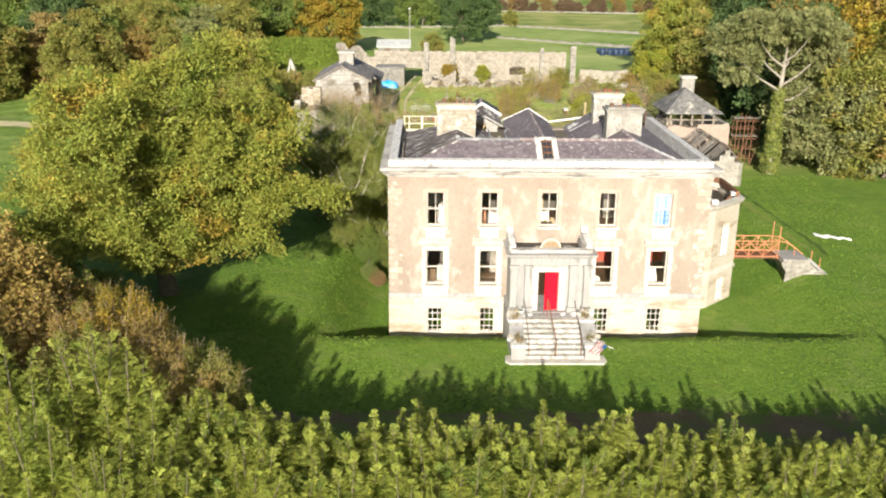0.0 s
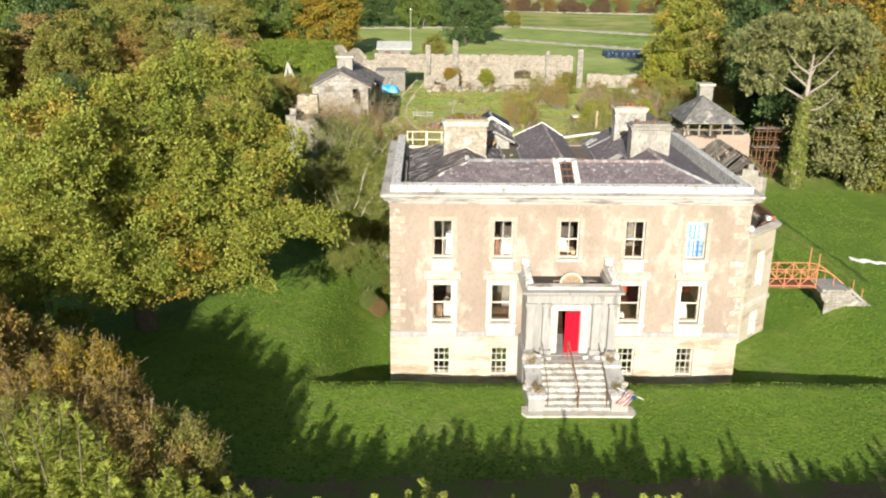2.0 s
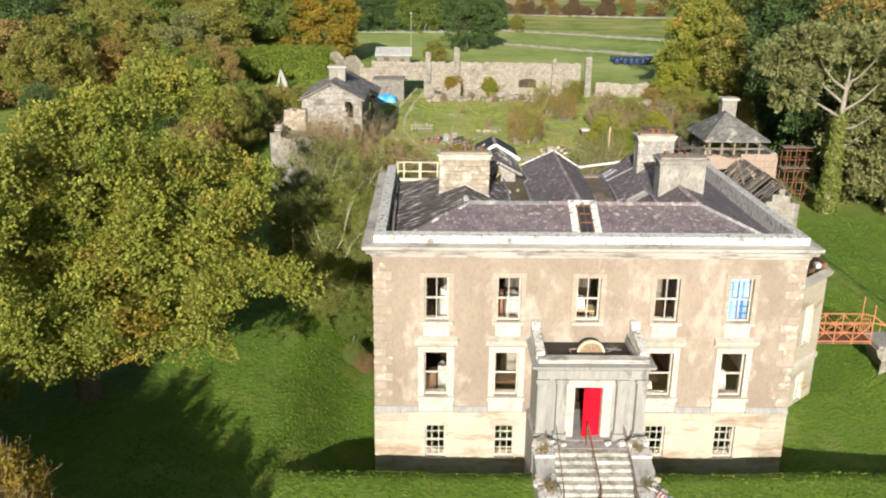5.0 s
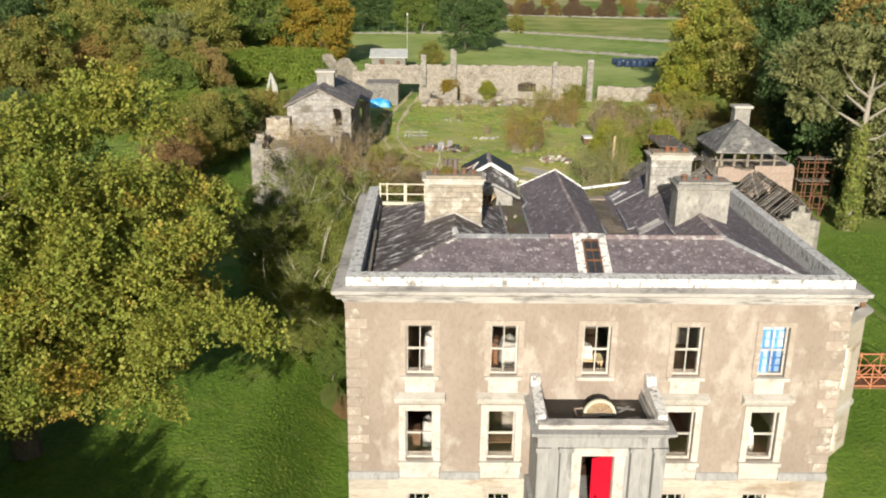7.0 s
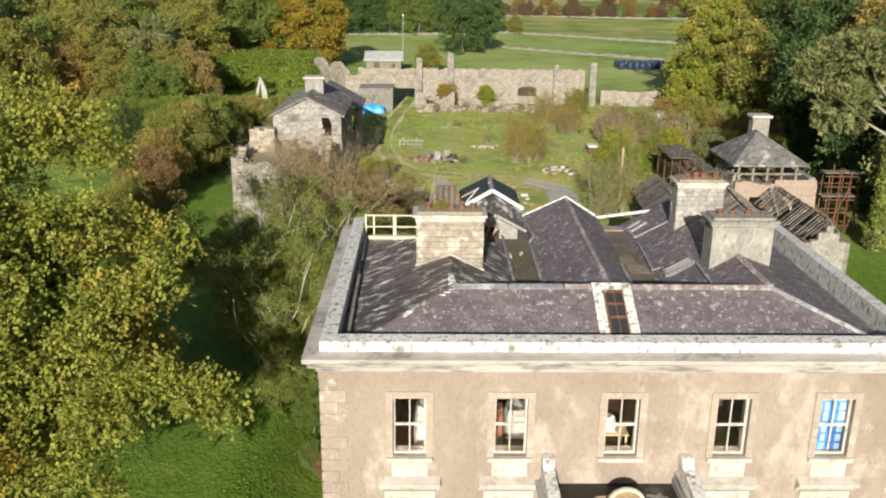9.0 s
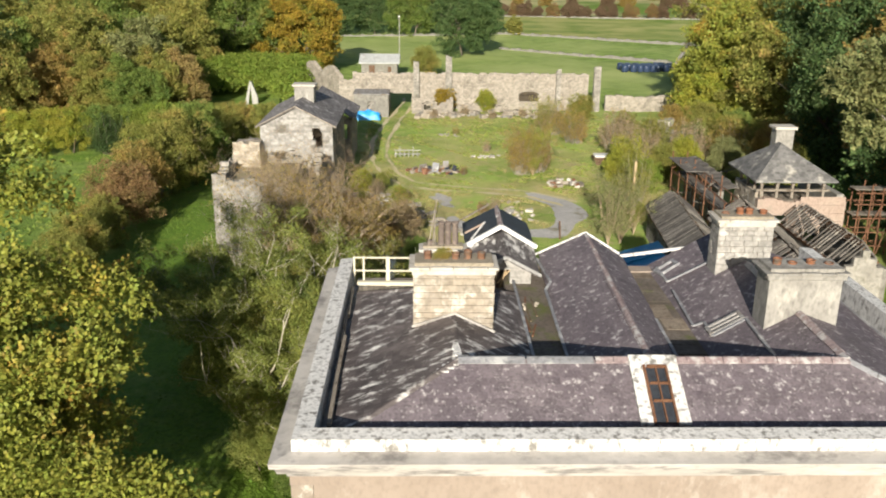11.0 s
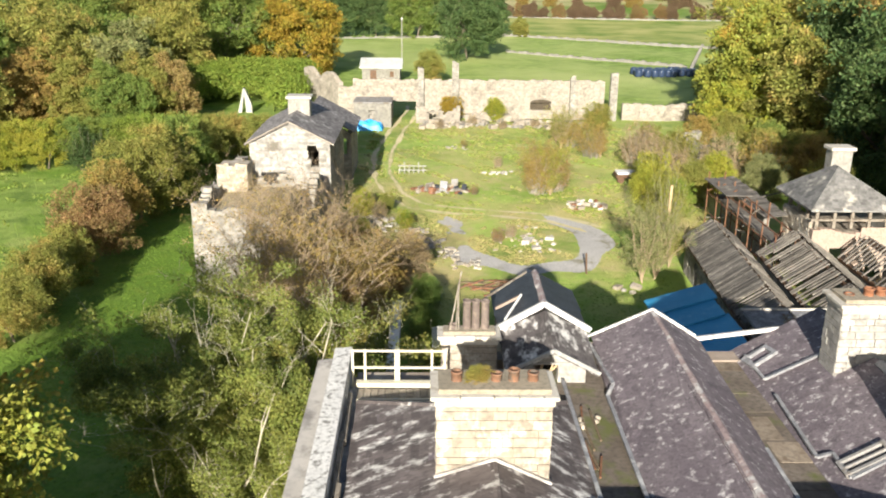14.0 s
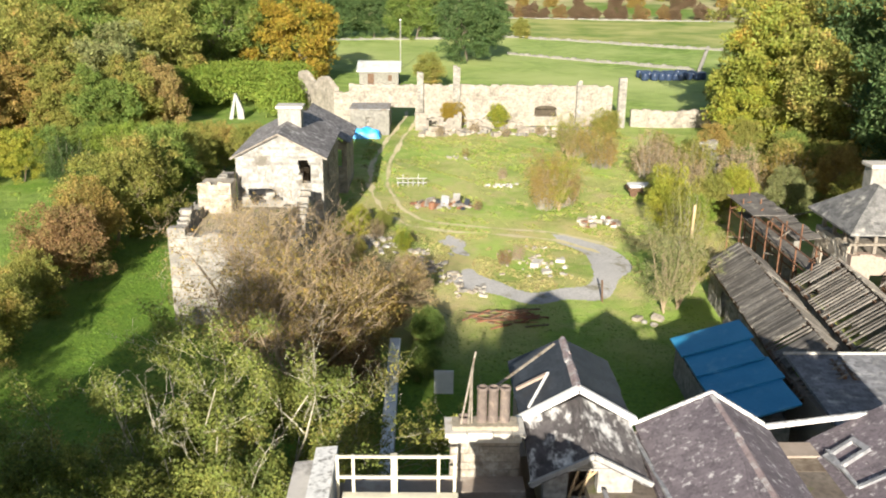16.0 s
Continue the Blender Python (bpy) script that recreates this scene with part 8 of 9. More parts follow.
scaffold = thing("scaffold", "rusty tube scaffold against the stable", "scaffold", at=(32, 88, G))
for x in (30.9, 31.7, 32.5, 33.2):
    for y in (87.4, 88.6):
        bm = bmesh.new()
        beam(bm, (x, y, G), (x, y, 6.0 + 0.3 * math.sin(x * 3)), 0.07)
        own(scaffold, "standard", bm, RUST)
for z in (1.8, 2.8, 3.8, 4.8, 5.6):
    for y in (87.4, 88.6):
        bm = bmesh.new()
        beam(bm, (30.6, y, z), (33.5, y, z), 0.06)
        own(scaffold, "ledger", bm, RUST)
    for x in (30.9, 32.5):
        bm = bmesh.new()
        beam(bm, (x, 87.2, z + 0.07), (x, 88.8, z + 0.07), 0.06)
        own(scaffold, "transom", bm, RUST)
for z in (3.9, 5.7):
    own(scaffold, "board", box(30.6, 33.4, 87.5, 88.5, z + 0.1, z + 0.15), TIMBER)
for a, b in (((30.9, 87.35, G), (31.7, 87.35, 2.8)), ((31.7, 87.35, 2.8), (32.5, 87.35, 4.8)), ((32.5, 87.35, G), (33.2, 87.35, 3.8))):
    bm = bmesh.new()
    beam(bm, a, b, 0.06)
    own(scaffold, "brace", bm, RUST)
scaffold2 = thing("scaffold", "rusty tube scaffold along the stable's yard side", "scaffold", at=(22.5, 93, G))
for y in np.linspace(87.5, 101, 7):
    for x in (21.6, 22.8):
        bm = bmesh.new()
        beam(bm, (x, y, G), (x, y, 5.2 + 0.5 * math.sin(y * 2)), 0.07)
        own(scaffold2, "standard", bm, RUST)
for z in (2.6, 4.0, 4.9):
    for x in (21.6, 22.8):
        bm = bmesh.new()
        beam(bm, (x, 87.2, z), (x, 101.3, z), 0.06)
        own(scaffold2, "ledger", bm, RUST)
own(scaffold2, "board", box(21.7, 22.7, 87.5, 100, 4.1, 4.16), OLD_BOARD)
own(scaffold2, "board", box(21.3, 23.1, 96, 101.2, 5.0, 5.06), OLD_BOARD)
cart = thing("lean_to", "open lean-to roofed with old boards", "shed", at=(24, 99, G))
own(cart, "wall", box(23.4, 23.8, 94.2, 103.0, G - 0.3, 4.4), RUIN_STONE)
for k in range(22):
    bm = bmesh.new()
    y = 92.4 + 0.5 * k
    beam(bm, (22.7 + 0.1 * math.sin(k * 3.1), y, 4.55), (24.2 + 0.08 * math.sin(k * 1.7), y + 0.04 * math.sin(k * 5), 4.75), 0.44, 0.04)
    own(cart, "roof_board", bm, OLD_BOARD)


gallery_rng = random.Random(44)
for k in range(26):
    bm = bmesh.new()
    x, y, z = gallery_rng.uniform(21.0, 24.0), gallery_rng.uniform(89, 101), gallery_rng.uniform(1.2, 5.4)
    a = gallery_rng.uniform(-1.2, 1.2)
    ln = gallery_rng.uniform(1.0, 2.6)
    beam(bm, (x, y, z), (x + ln * math.cos(a) * 0.6, y + ln * math.sin(a), z + gallery_rng.uniform(-0.5, 1.0)), 0.07)
    own(scaffold2, "brace", bm, (RUST, OLD_BOARD, TIMBER)[k % 3])


def batten_roof(parent, x0, z0, x1, z1, y0, y1, gap, seed, covered):
    """Close-set bare rafters on purlins, with worn boards up the slope where it is still covered."""
    r = random.Random(seed)
    n = int((y1 - y0) / gap)
    for i in range(n + 1):
        if r.random() < 0.07:
            continue
        y = y0 + (y1 - y0) * i / n + r.uniform(-0.05, 0.05)
        bm = bmesh.new()
        f = r.choice((0.0, 0.0, 0.0, 0.12, 0.3))
        dz = r.uniform(-0.03, 0.05)
        beam(bm, (x0 + (x1 - x0) * f, y, z0 + (z1 - z0) * f + dz), (x1, y + r.uniform(-0.06, 0.06), z1 + dz), 0.062, 0.09)
        own(parent, "rafter", bm, OLD_BOARD)
    for f in (0.06, 0.94):
        bm = bmesh.new()
        x, z = x0 + (x1 - x0) * f, z0 + (z1 - z0) * f - 0.12
        beam(bm, (x, y0, z), (x, y1, z), 0.14, 0.16)
        own(parent, "purlin", bm, DARK_WOOD)
    for c0, c1, f0, f1 in covered:
        ya, yb = y0 + (y1 - y0) * c0, y0 + (y1 - y0) * c1
        y = ya
        while y < yb - 0.1:
            w = r.uniform(0.16, 0.24)
            a, b = f0 + r.uniform(-0.02, 0.03), f1 + r.uniform(-0.03, 0.01)
            bm = bmesh.new()
            lift = 0.09 + r.uniform(0, 0.03)
            p = Vector((x0 + (x1 - x0) * a, y + w / 2, z0 + (z1 - z0) * a + lift))
            q = Vector((x0 + (x1 - x0) * b, y + w / 2 + r.uniform(-0.03, 0.03), z0 + (z1 - z0) * b + lift))
            beam(bm, p, q, w - 0.02, 0.035)
            own(parent, "roof_board", bm, OLD_BOARD)
            y += w


SKEW = Matrix.Translation((16.6, 84, 0)) @ Matrix.Rotation(radians(-4.5), 4, "Z") @ Matrix.Translation((-17, -84, 0))
shed = thing("long_shed", "long stone shed half roofed with old grey boards", "shed", at=(18.5, 83, G))
broken_wall((17.2, 91.5), (17.2, 74.5), 0.4, G - 0.8, lambda u: 3.3, [(3, 4, 0.9, 2.8), (8, 9, 1.5, 2.8)], RUIN_STONE, shed, "wall", 22)
broken_wall((17.61, 91.5), (20.4, 91.5), 0.4, G - 0.8, lambda u: 3.3 + 1.2 * (1 - abs(u - 1.4) / 1.4), [], RUIN_STONE, shed, "gable_wall", 23, stones=False)
batten_roof(shed, 16.95, 3.35, 18.75, 4.6, 74.4, 91.8, 0.4, 1, [(0.3, 1.0, 0.0, 1.0), (0.14, 0.24, 0.1, 1.0)])
batten_roof(shed, 20.5, 3.4, 18.95, 4.55, 74.4, 91.8, 0.42, 2, [(0.72, 0.97, 0.1, 0.95), (0.58, 0.66, 0.1, 0.95)])
# added near gable: it keeps low sun out, so the inside stays dark
broken_wall((17.61, 74.5), (20.4, 74.5), 0.4, G - 0.8, lambda u: 3.2 + 1.2 * (1 - abs(u - 1.4) / 1.4), [], RUIN_STONE, shed, "gable_wall", 63, stones=False)
shed.matrix_basis = SKEW @ shed.matrix_basis
shed2 = thing("long_shed", "second stone shed stripped to bare grey rafters", "shed", at=(22.5, 82, G))
broken_wall((20.8, 88.0), (20.8, 74.5), 0.4, G - 0.8, lambda u: 3.5, [], RUIN_STONE, shed2, "wall", 25, stones=False)
broken_wall((25.0, 74.5), (25.0, 88.0), 0.4, G - 0.8, lambda u: 3.5, [], RUIN_STONE, shed2, "wall", 26, stones=False)
batten_roof(shed2, 20.7, 3.6, 22.8, 5.1, 74.5, 88.0, 0.3, 3, [(0.0, 0.12, 0.1, 0.9)])
batten_roof(shed2, 25.2, 3.6, 23.0, 5.1, 74.5, 88.0, 0.3, 4, [(0.0, 0.3, 0.2, 0.9)])
# dark floor put in for the shade between the rafters
own(shed2, "earth_floor", box(17.7, 25.0, 74.6, 88.0, G - 0.9, G - 0.1), EARTH_SHADE)
# near gable added to block the sun under the bare rafters
broken_wall((21.21, 74.5), (25.0, 74.5), 0.4, G - 0.8, lambda u: 3.4 + 1.45 * (1 - abs(u - 1.9) / 1.9), [], RUIN_STONE, shed2, "gable_wall", 64, stones=False)
shed2.matrix_basis = SKEW @ shed2.matrix_basis
shed3 = thing("open_roof", "bare raftered roof beside the stable", "roof", at=(27, 84, G))
own(shed3, "wall", box(25.5, 25.9, 78.0, 87.0, G - 0.6, 3.4), RUIN_STONE)
own(shed3, "wall", box(28.2, 28.5, 78.0, 87.0, G - 0.6, 3.4), RUIN_STONE)
# gable and dark floor added to hold shade below this open roof
broken_wall((25.91, 78.0), (28.19, 78.0), 0.35, G - 0.6, lambda u: 3.3 + 1.3 * (1 - abs(u - 1.1) / 1.1), [], RUIN_STONE, shed3, "gable_wall", 65, stones=False)
own(shed3, "earth_floor", box(25.9, 28.2, 78.4, 87.0, G - 0.6, G + 0.7), EARTH_SHADE)
batten_roof(shed3, 25.4, 3.5, 26.9, 4.9, 78.0, 87.2, 0.4, 5, [])
batten_roof(shed3, 28.4, 3.5, 27.1, 4.9, 79.0, 87.2, 0.4, 6, [])

# blue sheeted lean-to
lean = thing("blue_shed", "low shed roofed with flat blue sheets", "shed", at=(14.3, 76, 0.4))
own(lean, "wall", box(12.45, 15.1, 73.4, 80.9, -0.2, 2.7), RUIN_STONE)
for x0, x1, y0, y1, z0, z1 in ((12.2, 15.45, 79.1, 81.1, 3.05, 4.05), (12.35, 15.3, 77.2, 79.3, 2.96, 3.9), (12.4, 15.5, 75.4, 77.4, 2.88, 3.84), (12.5, 15.35, 73.2, 75.6, 2.8, 3.74)):
    own(lean, "roof_sheet", prism([(x0, z0), (x1, z1), (x1, z1 + 0.08), (x0, z0 + 0.08)], "y", y0, y1), BLUE_SHEET)
back = thing("rear_outhouse", "slate-roofed outhouse behind the house", "outbuilding", at=(18, 72, 0))
own(back, "wall", box(16.0, 20.2, 68.0, 76.0, -0.6, 3.6), RENDER)
roof_plane(back, [(15.8, 67.8, 3.7), (20.3, 67.8, 3.7), (20.3, 76.3, 4.5), (15.8, 76.3, 4.5)], (19, 67.8, 3.7), (0, 8.5, 0.8), OLD_SLATE, 51, "pale grey slates")
bm = bmesh.new()
beam(bm, (15.7, 76.35, 4.56), (20.3, 76.35, 4.56), 0.09)
own(back, "verge", bm, TRIM)

# narrow garden wall with a pale coping
gw = thing("coped_wall", "narrow wall with a white-washed coping", "wall", at=(-1.1, 73, 0))
own(gw, "wall", box(-1.35, -0.95, 63.6, 82.0, -0.6, 2.6), RUIN_STONE)
own(gw, "coping", box(-1.42, -0.88, 63.6, 82.0, 2.603, 2.73, 0.03), WHITE_PAINT, "pale coping")
panel = thing("white_panel", "pale sheet of board leaning by the wall", "board", at=(1.1, 80, 0.6))
own(panel, "sheet", box(0.75, 1.65, 79.2, 79.28, 0.3, 2.3, 0.01, None), WHITE_PAINT)


# ---- bow and footbridge on the garden side ----
bay = thing("bow_bay", "canted stone bay with a balustraded flat roof", "bay", at=(17.6, 52.5, -0.5))
PLAN = [(15.36, 50.0), (17.35, 50.95), (19.45, 52.9), (19.45, 56.4), (17.3, 58.5), (15.36, 59.2)]
for i, (a, b) in enumerate(zip(PLAN, PLAN[1:])):
    m, length = along(a, b)
    mid = length / 2
    hs = [(mid - 0.45, mid + 0.45, 3.4, 5.5), (mid - 0.4, mid + 0.4, 0.4, 1.9)] if 1 <= i <= 3 else []
    own(bay, "wall", wall_with_holes(0, length, -0.9, 6.6, 0.35, hs, m), ASHLAR if i != 1 else ASHLAR)
    for h in hs:
        bm = bmesh.new()
        for u in (h[0], h[1] - 0.07, (h[0] + h[1]) / 2 - 0.02):
            put(bm, u, u + (0.07 if u != (h[0] + h[1]) / 2 - 0.02 else 0.04), 0.1, 0.18, h[2], h[3], m)
        for z in (h[2], (h[2] + h[3]) / 2, h[3] - 0.07):
            put(bm, h[0] + 0.07, h[1] - 0.07, 0.11, 0.17, z, z + 0.07, m)
        own(bay, "window_frame", bm, SASH_PAINT)
        p = own(bay, "pane", box(h[0] + 0.02, h[1] - 0.02, 0.13, 0.135, h[2] + 0.02, h[3] - 0.02, 0, m), GLASS)
        p.visible_shadow = False
own(bay, "floor", prism([(15.4, 50.4), (17.2, 51.3), (19.05, 53.1), (19.05, 56.2), (17.1, 58.1), (15.4, 58.8)], "z", 2.3, 2.5), DARK_WOOD)
own(bay, "flat_roof", prism([(15.4, 50.4), (17.2, 51.3), (19.05, 53.1), (19.05, 56.2), (17.1, 58.1), (15.4, 58.8)], "z", 6.3, 6.5), EARTH_SHADE)


def bay_run(profile, name, material, first=0, label=""):
    bm = bmesh.new()
    pts = [Vector((x, y, 0)) for x, y in PLAN[first:]]
    rows = []
    for i, p in enumerate(pts):
        a = (p - pts[i - 1]).normalized() if i else (pts[1] - p).normalized()
        b = (pts[i + 1] - p).normalized() if i < len(pts) - 1 else a
        na, nb = Vector((a.y, -a.x, 0)), Vector((b.y, -b.x, 0))
        n = (na + nb) / (1 + na.dot(nb))
        rows.append([bm.verts.new(p + n * o + Vector((0, 0, z))) for o, z in profile])
    for r, s in zip(rows, rows[1:]):
        for k in range(len(profile)):
            j = (k + 1) % len(profile)
            bm.faces.new((r[k], s[k], s[j], r[j]))
    bm.faces.new(rows[0])
    bm.faces.new(rows[-1][::-1])
    return own(bay, name, bm, material)


bay_run([(-0.2, 6.61), (0.08, 6.61), (0.2, 6.75), (0.26, 6.9), (-0.2, 6.96)], "cornice", TRIM)
bay_run([(0.0, 2.4), (0.09, 2.4), (0.09, 2.6), (0.0, 2.68)], "string_course", TRIM)
bay_run([(-0.3, 6.97), (-0.1, 6.97), (-0.1, 7.3), (-0.3, 7.3)], "parapet", RUST, 2, "rust-stained brick parapet")
wreck = random.Random(18)
for k in range(14):
    bm = bmesh.new()
    x, y = wreck.uniform(15.7, 18.6), wreck.uniform(52.0, 57.0)
    if k % 2:
        beam(bm, (x, y, 6.55), (x + wreck.uniform(-1.2, 1.2), y + wreck.uniform(-1, 1), 6.7 + wreck.uniform(0, 0.7)), 0.12)
    else:
        put(bm, x - 0.3, x + 0.3, y - 0.2, y + 0.2, 6.5, 6.75 + wreck.uniform(0, 0.2))
    own(bay, "roof_debris", bm, (GREY_STONE, TIMBER, COPING, RUST)[k % 4], "collapsed timber and stone on the bay roof")
for x, y in ((17.3, 51.25), (19.1, 53.2)):
    own(bay, "pedestal", box(x - 0.2, x + 0.2, y - 0.2, y + 0.2, 6.96, 7.2, 0.03), COPING)

bridge = thing("footbridge", "orange-painted iron footbridge to the garden door", "footbridge", at=(22, 54.6, 2.6))
own(bridge, "deck", box(19.8, 23.2, 54.1, 55.3, 2.5, 2.6, 0.01), RUST, "rusty deck")
for y in (54.1, 55.3):
    for z in (2.66, 3.1, 3.68):
        bm = bmesh.new()
        beam(bm, (19.8, y, z), (22.75, y, z), 0.045)
        own(bridge, "rail", bm, ORANGE_PAINT)
    for x in np.linspace(19.9, 22.75, 4):
        bm = bmesh.new()
        beam(bm, (x, y, 2.5), (x, y, 3.75 if x < 22.5 else 4.65), 0.045)
        own(bridge, "post", bm, ORANGE_PAINT)
    bm = bmesh.new()
    for a in np.linspace(19.9, 21.8, 3):
        beam(bm, (a, y, 2.68), (a + 0.95, y, 3.64), 0.03)
        beam(bm, (a, y + 0.01, 3.64), (a + 0.95, y + 0.01, 2.68), 0.03)
    own(bridge, "lattice", bm, ORANGE_PAINT)
    pts = [(22.75, 3.68), (23.3, 3.58), (23.8, 3.27), (24.4, 2.79)]
    bm = bmesh.new()
    for p, q in zip(pts, pts[1:]):
        beam(bm, (p[0], y, p[1]), (q[0], y, q[1]), 0.045)
    beam(bm, (23.8, y, 2.65), (23.8, y, 3.27), 0.035)
    own(bridge, "handrail", bm, ORANGE_PAINT)
for x in (22.86, 22.98, 23.1, 23.22):
    bm = bmesh.new()
    beam(bm, (x, 55.3, 2.6), (x, 55.3, 3.5), 0.03)
    own(bridge, "baluster", bm, ORANGE_PAINT)
landing = thing("stone_stair", "rough grey stone stair from the bridge to the lawn", "stairs", at=(24.4, 54, 1))
own(landing, "abutment", prism([(23.6, 0.6), (24.9, 0.6), (25.9, 0.6), (25.9, 1.35), (24.5, 2.5), (22.75, 2.5), (22.9, 2.1), (23.3, 1.7)], "y", 53.35, 55.4), RUIN_STONE, "rough stone abutment")
face = link_mesh("stonework", stone_face(2.9, 0.7, lambda u: 2.68 if u < 1.5 else 2.68 - 0.83 * (u - 1.5), along((23.05, 53.34), (25.95, 53.34))[0], size=0.3, course=0.2, seed=77), RUIN_STONE, landing)
face.matrix_parent_inverse = landing.matrix_basis.inverted()
face["kind"] = "stuff"
own(landing, "platform", box(22.9, 24.5, 53.4, 55.35, 2.505, 2.68, 0.03), GREY_STONE)
for k in range(6):
    own(landing, "step", box(24.505 + 0.25 * k, 24.77 + 0.25 * k, 53.75, 55.3, 1.0, 2.5 - 0.2 * k, 0.02), GREY_STONE)
bm = bmesh.new()
beam(bm, (24.5, 53.5, 2.72), (25.95, 53.5, 1.5), 0.3, 0.14)
own(landing, "coping", bm, GREY_STONE)
for x, z in ((24.7, 2.5), (25.3, 2.0)):
    bm = bmesh.new()
    beam(bm, (x, 53.5, z), (x, 53.5, z + 0.75), 0.04)
    own(landing, "rail_post", bm, ORANGE_PAINT, "faded orange rail post")


# ---- yard and field clutter ----
def rubble(name, label, x0, x1, y0, y1, n, size, materials, seed, heap=0.4, category="rubble heap"):
    """A loose heap of broken stones and boards."""
    r = random.Random(seed)
    cx, cy = (x0 + x1) / 2, (y0 + y1) / 2
    z0 = float(ground_height(cx, cy))
    ob = thing(name, label, category, at=(cx, cy, z0))
    for i in range(n):
        x, y = r.uniform(x0, x1), r.uniform(y0, y1)
        f = max(0, 1 - ((x - cx) / (x1 - x0) * 2) ** 2) * max(0, 1 - ((y - cy) / (y1 - y0) * 2) ** 2)
        s = size * r.uniform(0.5, 1.4)
        bm = bmesh.new()
        if i % 3:
            a, b, c = s * r.uniform(0.6, 1.5), s * r.uniform(0.5, 1.0), s * r.uniform(0.35, 0.7)
            put(bm, -a, a, -b, b, -c, c)
            for v in bm.verts:
                v.co *= r.uniform(0.75, 1.1)
        else:
            bmesh.ops.create_icosphere(bm, subdivisions=1, radius=s)
            for v in bm.verts:
                v.co *= r.uniform(0.7, 1.15)
                v.co.z *= 0.6
        m = Matrix.Translation((x, y, float(ground_height(x, y)) + s * 0.25 + heap * f * r.random())) @ Matrix.Rotation(r.uniform(0, 6), 4, "Z") @ Matrix.Rotation(r.uniform(-0.35, 0.35), 4, "X")
        bmesh.ops.transform(bm, matrix=m, verts=bm.verts[:])
        own(ob, "stone", bm, r.choice(materials))
    return ob


WHITE_STONE = surface("white_stone", (0.28, 0.26, 0.22), (0.44, 0.41, 0.36), 2, 0.9, 0.3, 8, per="object", spread=0.3)
for x0, x1, y0, y1, n, seed in ((-0.6, 0.6, 97.6, 100.6, 24, 1), (0.2, 1.6, 95.4, 97.8, 22, 14), (1.2, 2.6, 93.4, 95.6, 22, 2), (2.2, 4.0, 91.6, 93.4, 22, 15)):
    rubble("stone_edging", "row of tumbled pale stones beside the drive", x0, x1, y0, y1, n, 0.17, [WHITE_STONE, RUBBLE, CHIMNEY_STONE], seed, 0.1)
rubble("stone_heap", "scatter of pale stones inside the loop", 5.2, 9.8, 95.2, 101.2, 44, 0.12, [WHITE_STONE, CHIMNEY_STONE, RUBBLE], 3, 0.1)
rubble("boulder_row", "white boulders at the edge of the loop", 7.6, 10.8, 94.8, 98.4, 7, 0.25, [TRIM, WHITE_STONE], 4, 0.0)
rubble("rubble_heap", "mixed heap of bricks, slates and scrap", -0.8, 4.2, 111.0, 113.0, 60, 0.22, [TERRACOTTA, WHITE_STONE, NEW_SLATE, RUBBLE, RUST, GREY_SHEET], 5, 0.6)
rubble("rubble_heap", "low line of white rubble in the grass", 5.4, 8.8, 118.6, 119.6, 20, 0.17, [WHITE_STONE, TRIM], 6, 0.1)
rubble("rubble_heap", "heap of broken boards and stones", 12.2, 15.2, 106.0, 108.0, 50, 0.22, [TIMBER, RUBBLE, RUST, TRIM], 7, 0.7)
rubble("rubble_heap", "tumbled stones beside the ruin", -5.4, -1.6, 99.6, 103.6, 70, 0.2, [RUBBLE, TRIM, WHITE_STONE], 8, 0.3)
rubble("rubble_heap", "small white stones in the grass", 2.4, 5.0, 129.5, 131, 9, 0.16, [WHITE_STONE], 9, 0.1)
rubble("rubble_heap", "crumbled masonry along the far wall", 5.0, 20, 141.5, 145.5, 60, 0.42, [RUIN_STONE, RUBBLE, CHIMNEY_STONE], 10, 0.5)
rubble("rubble_heap", "crumbled masonry along the far wall", -0.5, 5.0, 141.0, 143.8, 30, 0.4, [RUIN_STONE, RUBBLE, CHIMNEY_STONE], 11, 0.5)
rubble("rubble_heap", "pale overgrown masonry heap", 25.0, 28.8, 119.5, 126, 70, 0.5, [WALL_STONE, RUBBLE, WHITE_STONE], 12, 3.2)
rubble("boulder_row", "pale boulders by the blue shed", 12.2, 13.8, 85.0, 88.8, 5, 0.22, [WHITE_STONE, RUBBLE], 13, 0.0)
scrap = thing("scrap_heap", "grey sheets, tubs and a red barrel dumped on rubble", "scrap heap", at=(2.0, 112, 1.1))
for x, y, w, h, tilt, m in ((0.6, 111.8, 0.9, 0.8, 20, GREY_SHEET), (1.9, 111.6, 0.7, 0.9, -15, LEAD), (2.9, 112.2, 0.6, 1.0, 8, GREY_SHEET), (3.6, 111.5, 0.5, 0.7, -25, NEW_SLATE), (-0.2, 112.0, 0.8, 0.5, 30, TIMBER)):
    own(scrap, "sheet", box(-w / 2, w / 2, -0.04, 0.04, 0, h, 0.01, pose(x, y, 1.2, tilt, 0, tilt * 2)), m)
own(scrap, "barrel", lathe(0.9, 111.2, [(0.24, 1.1), (0.27, 1.2), (0.27, 1.6), (0.22, 1.66)], 12), TERRACOTTA, "faded red plastic barrel")
planks = thing("plank_heap", "heap of orange-brown broken timbers", "timber heap", at=(4.8, 87.8, 0.9))
r = random.Random(5)
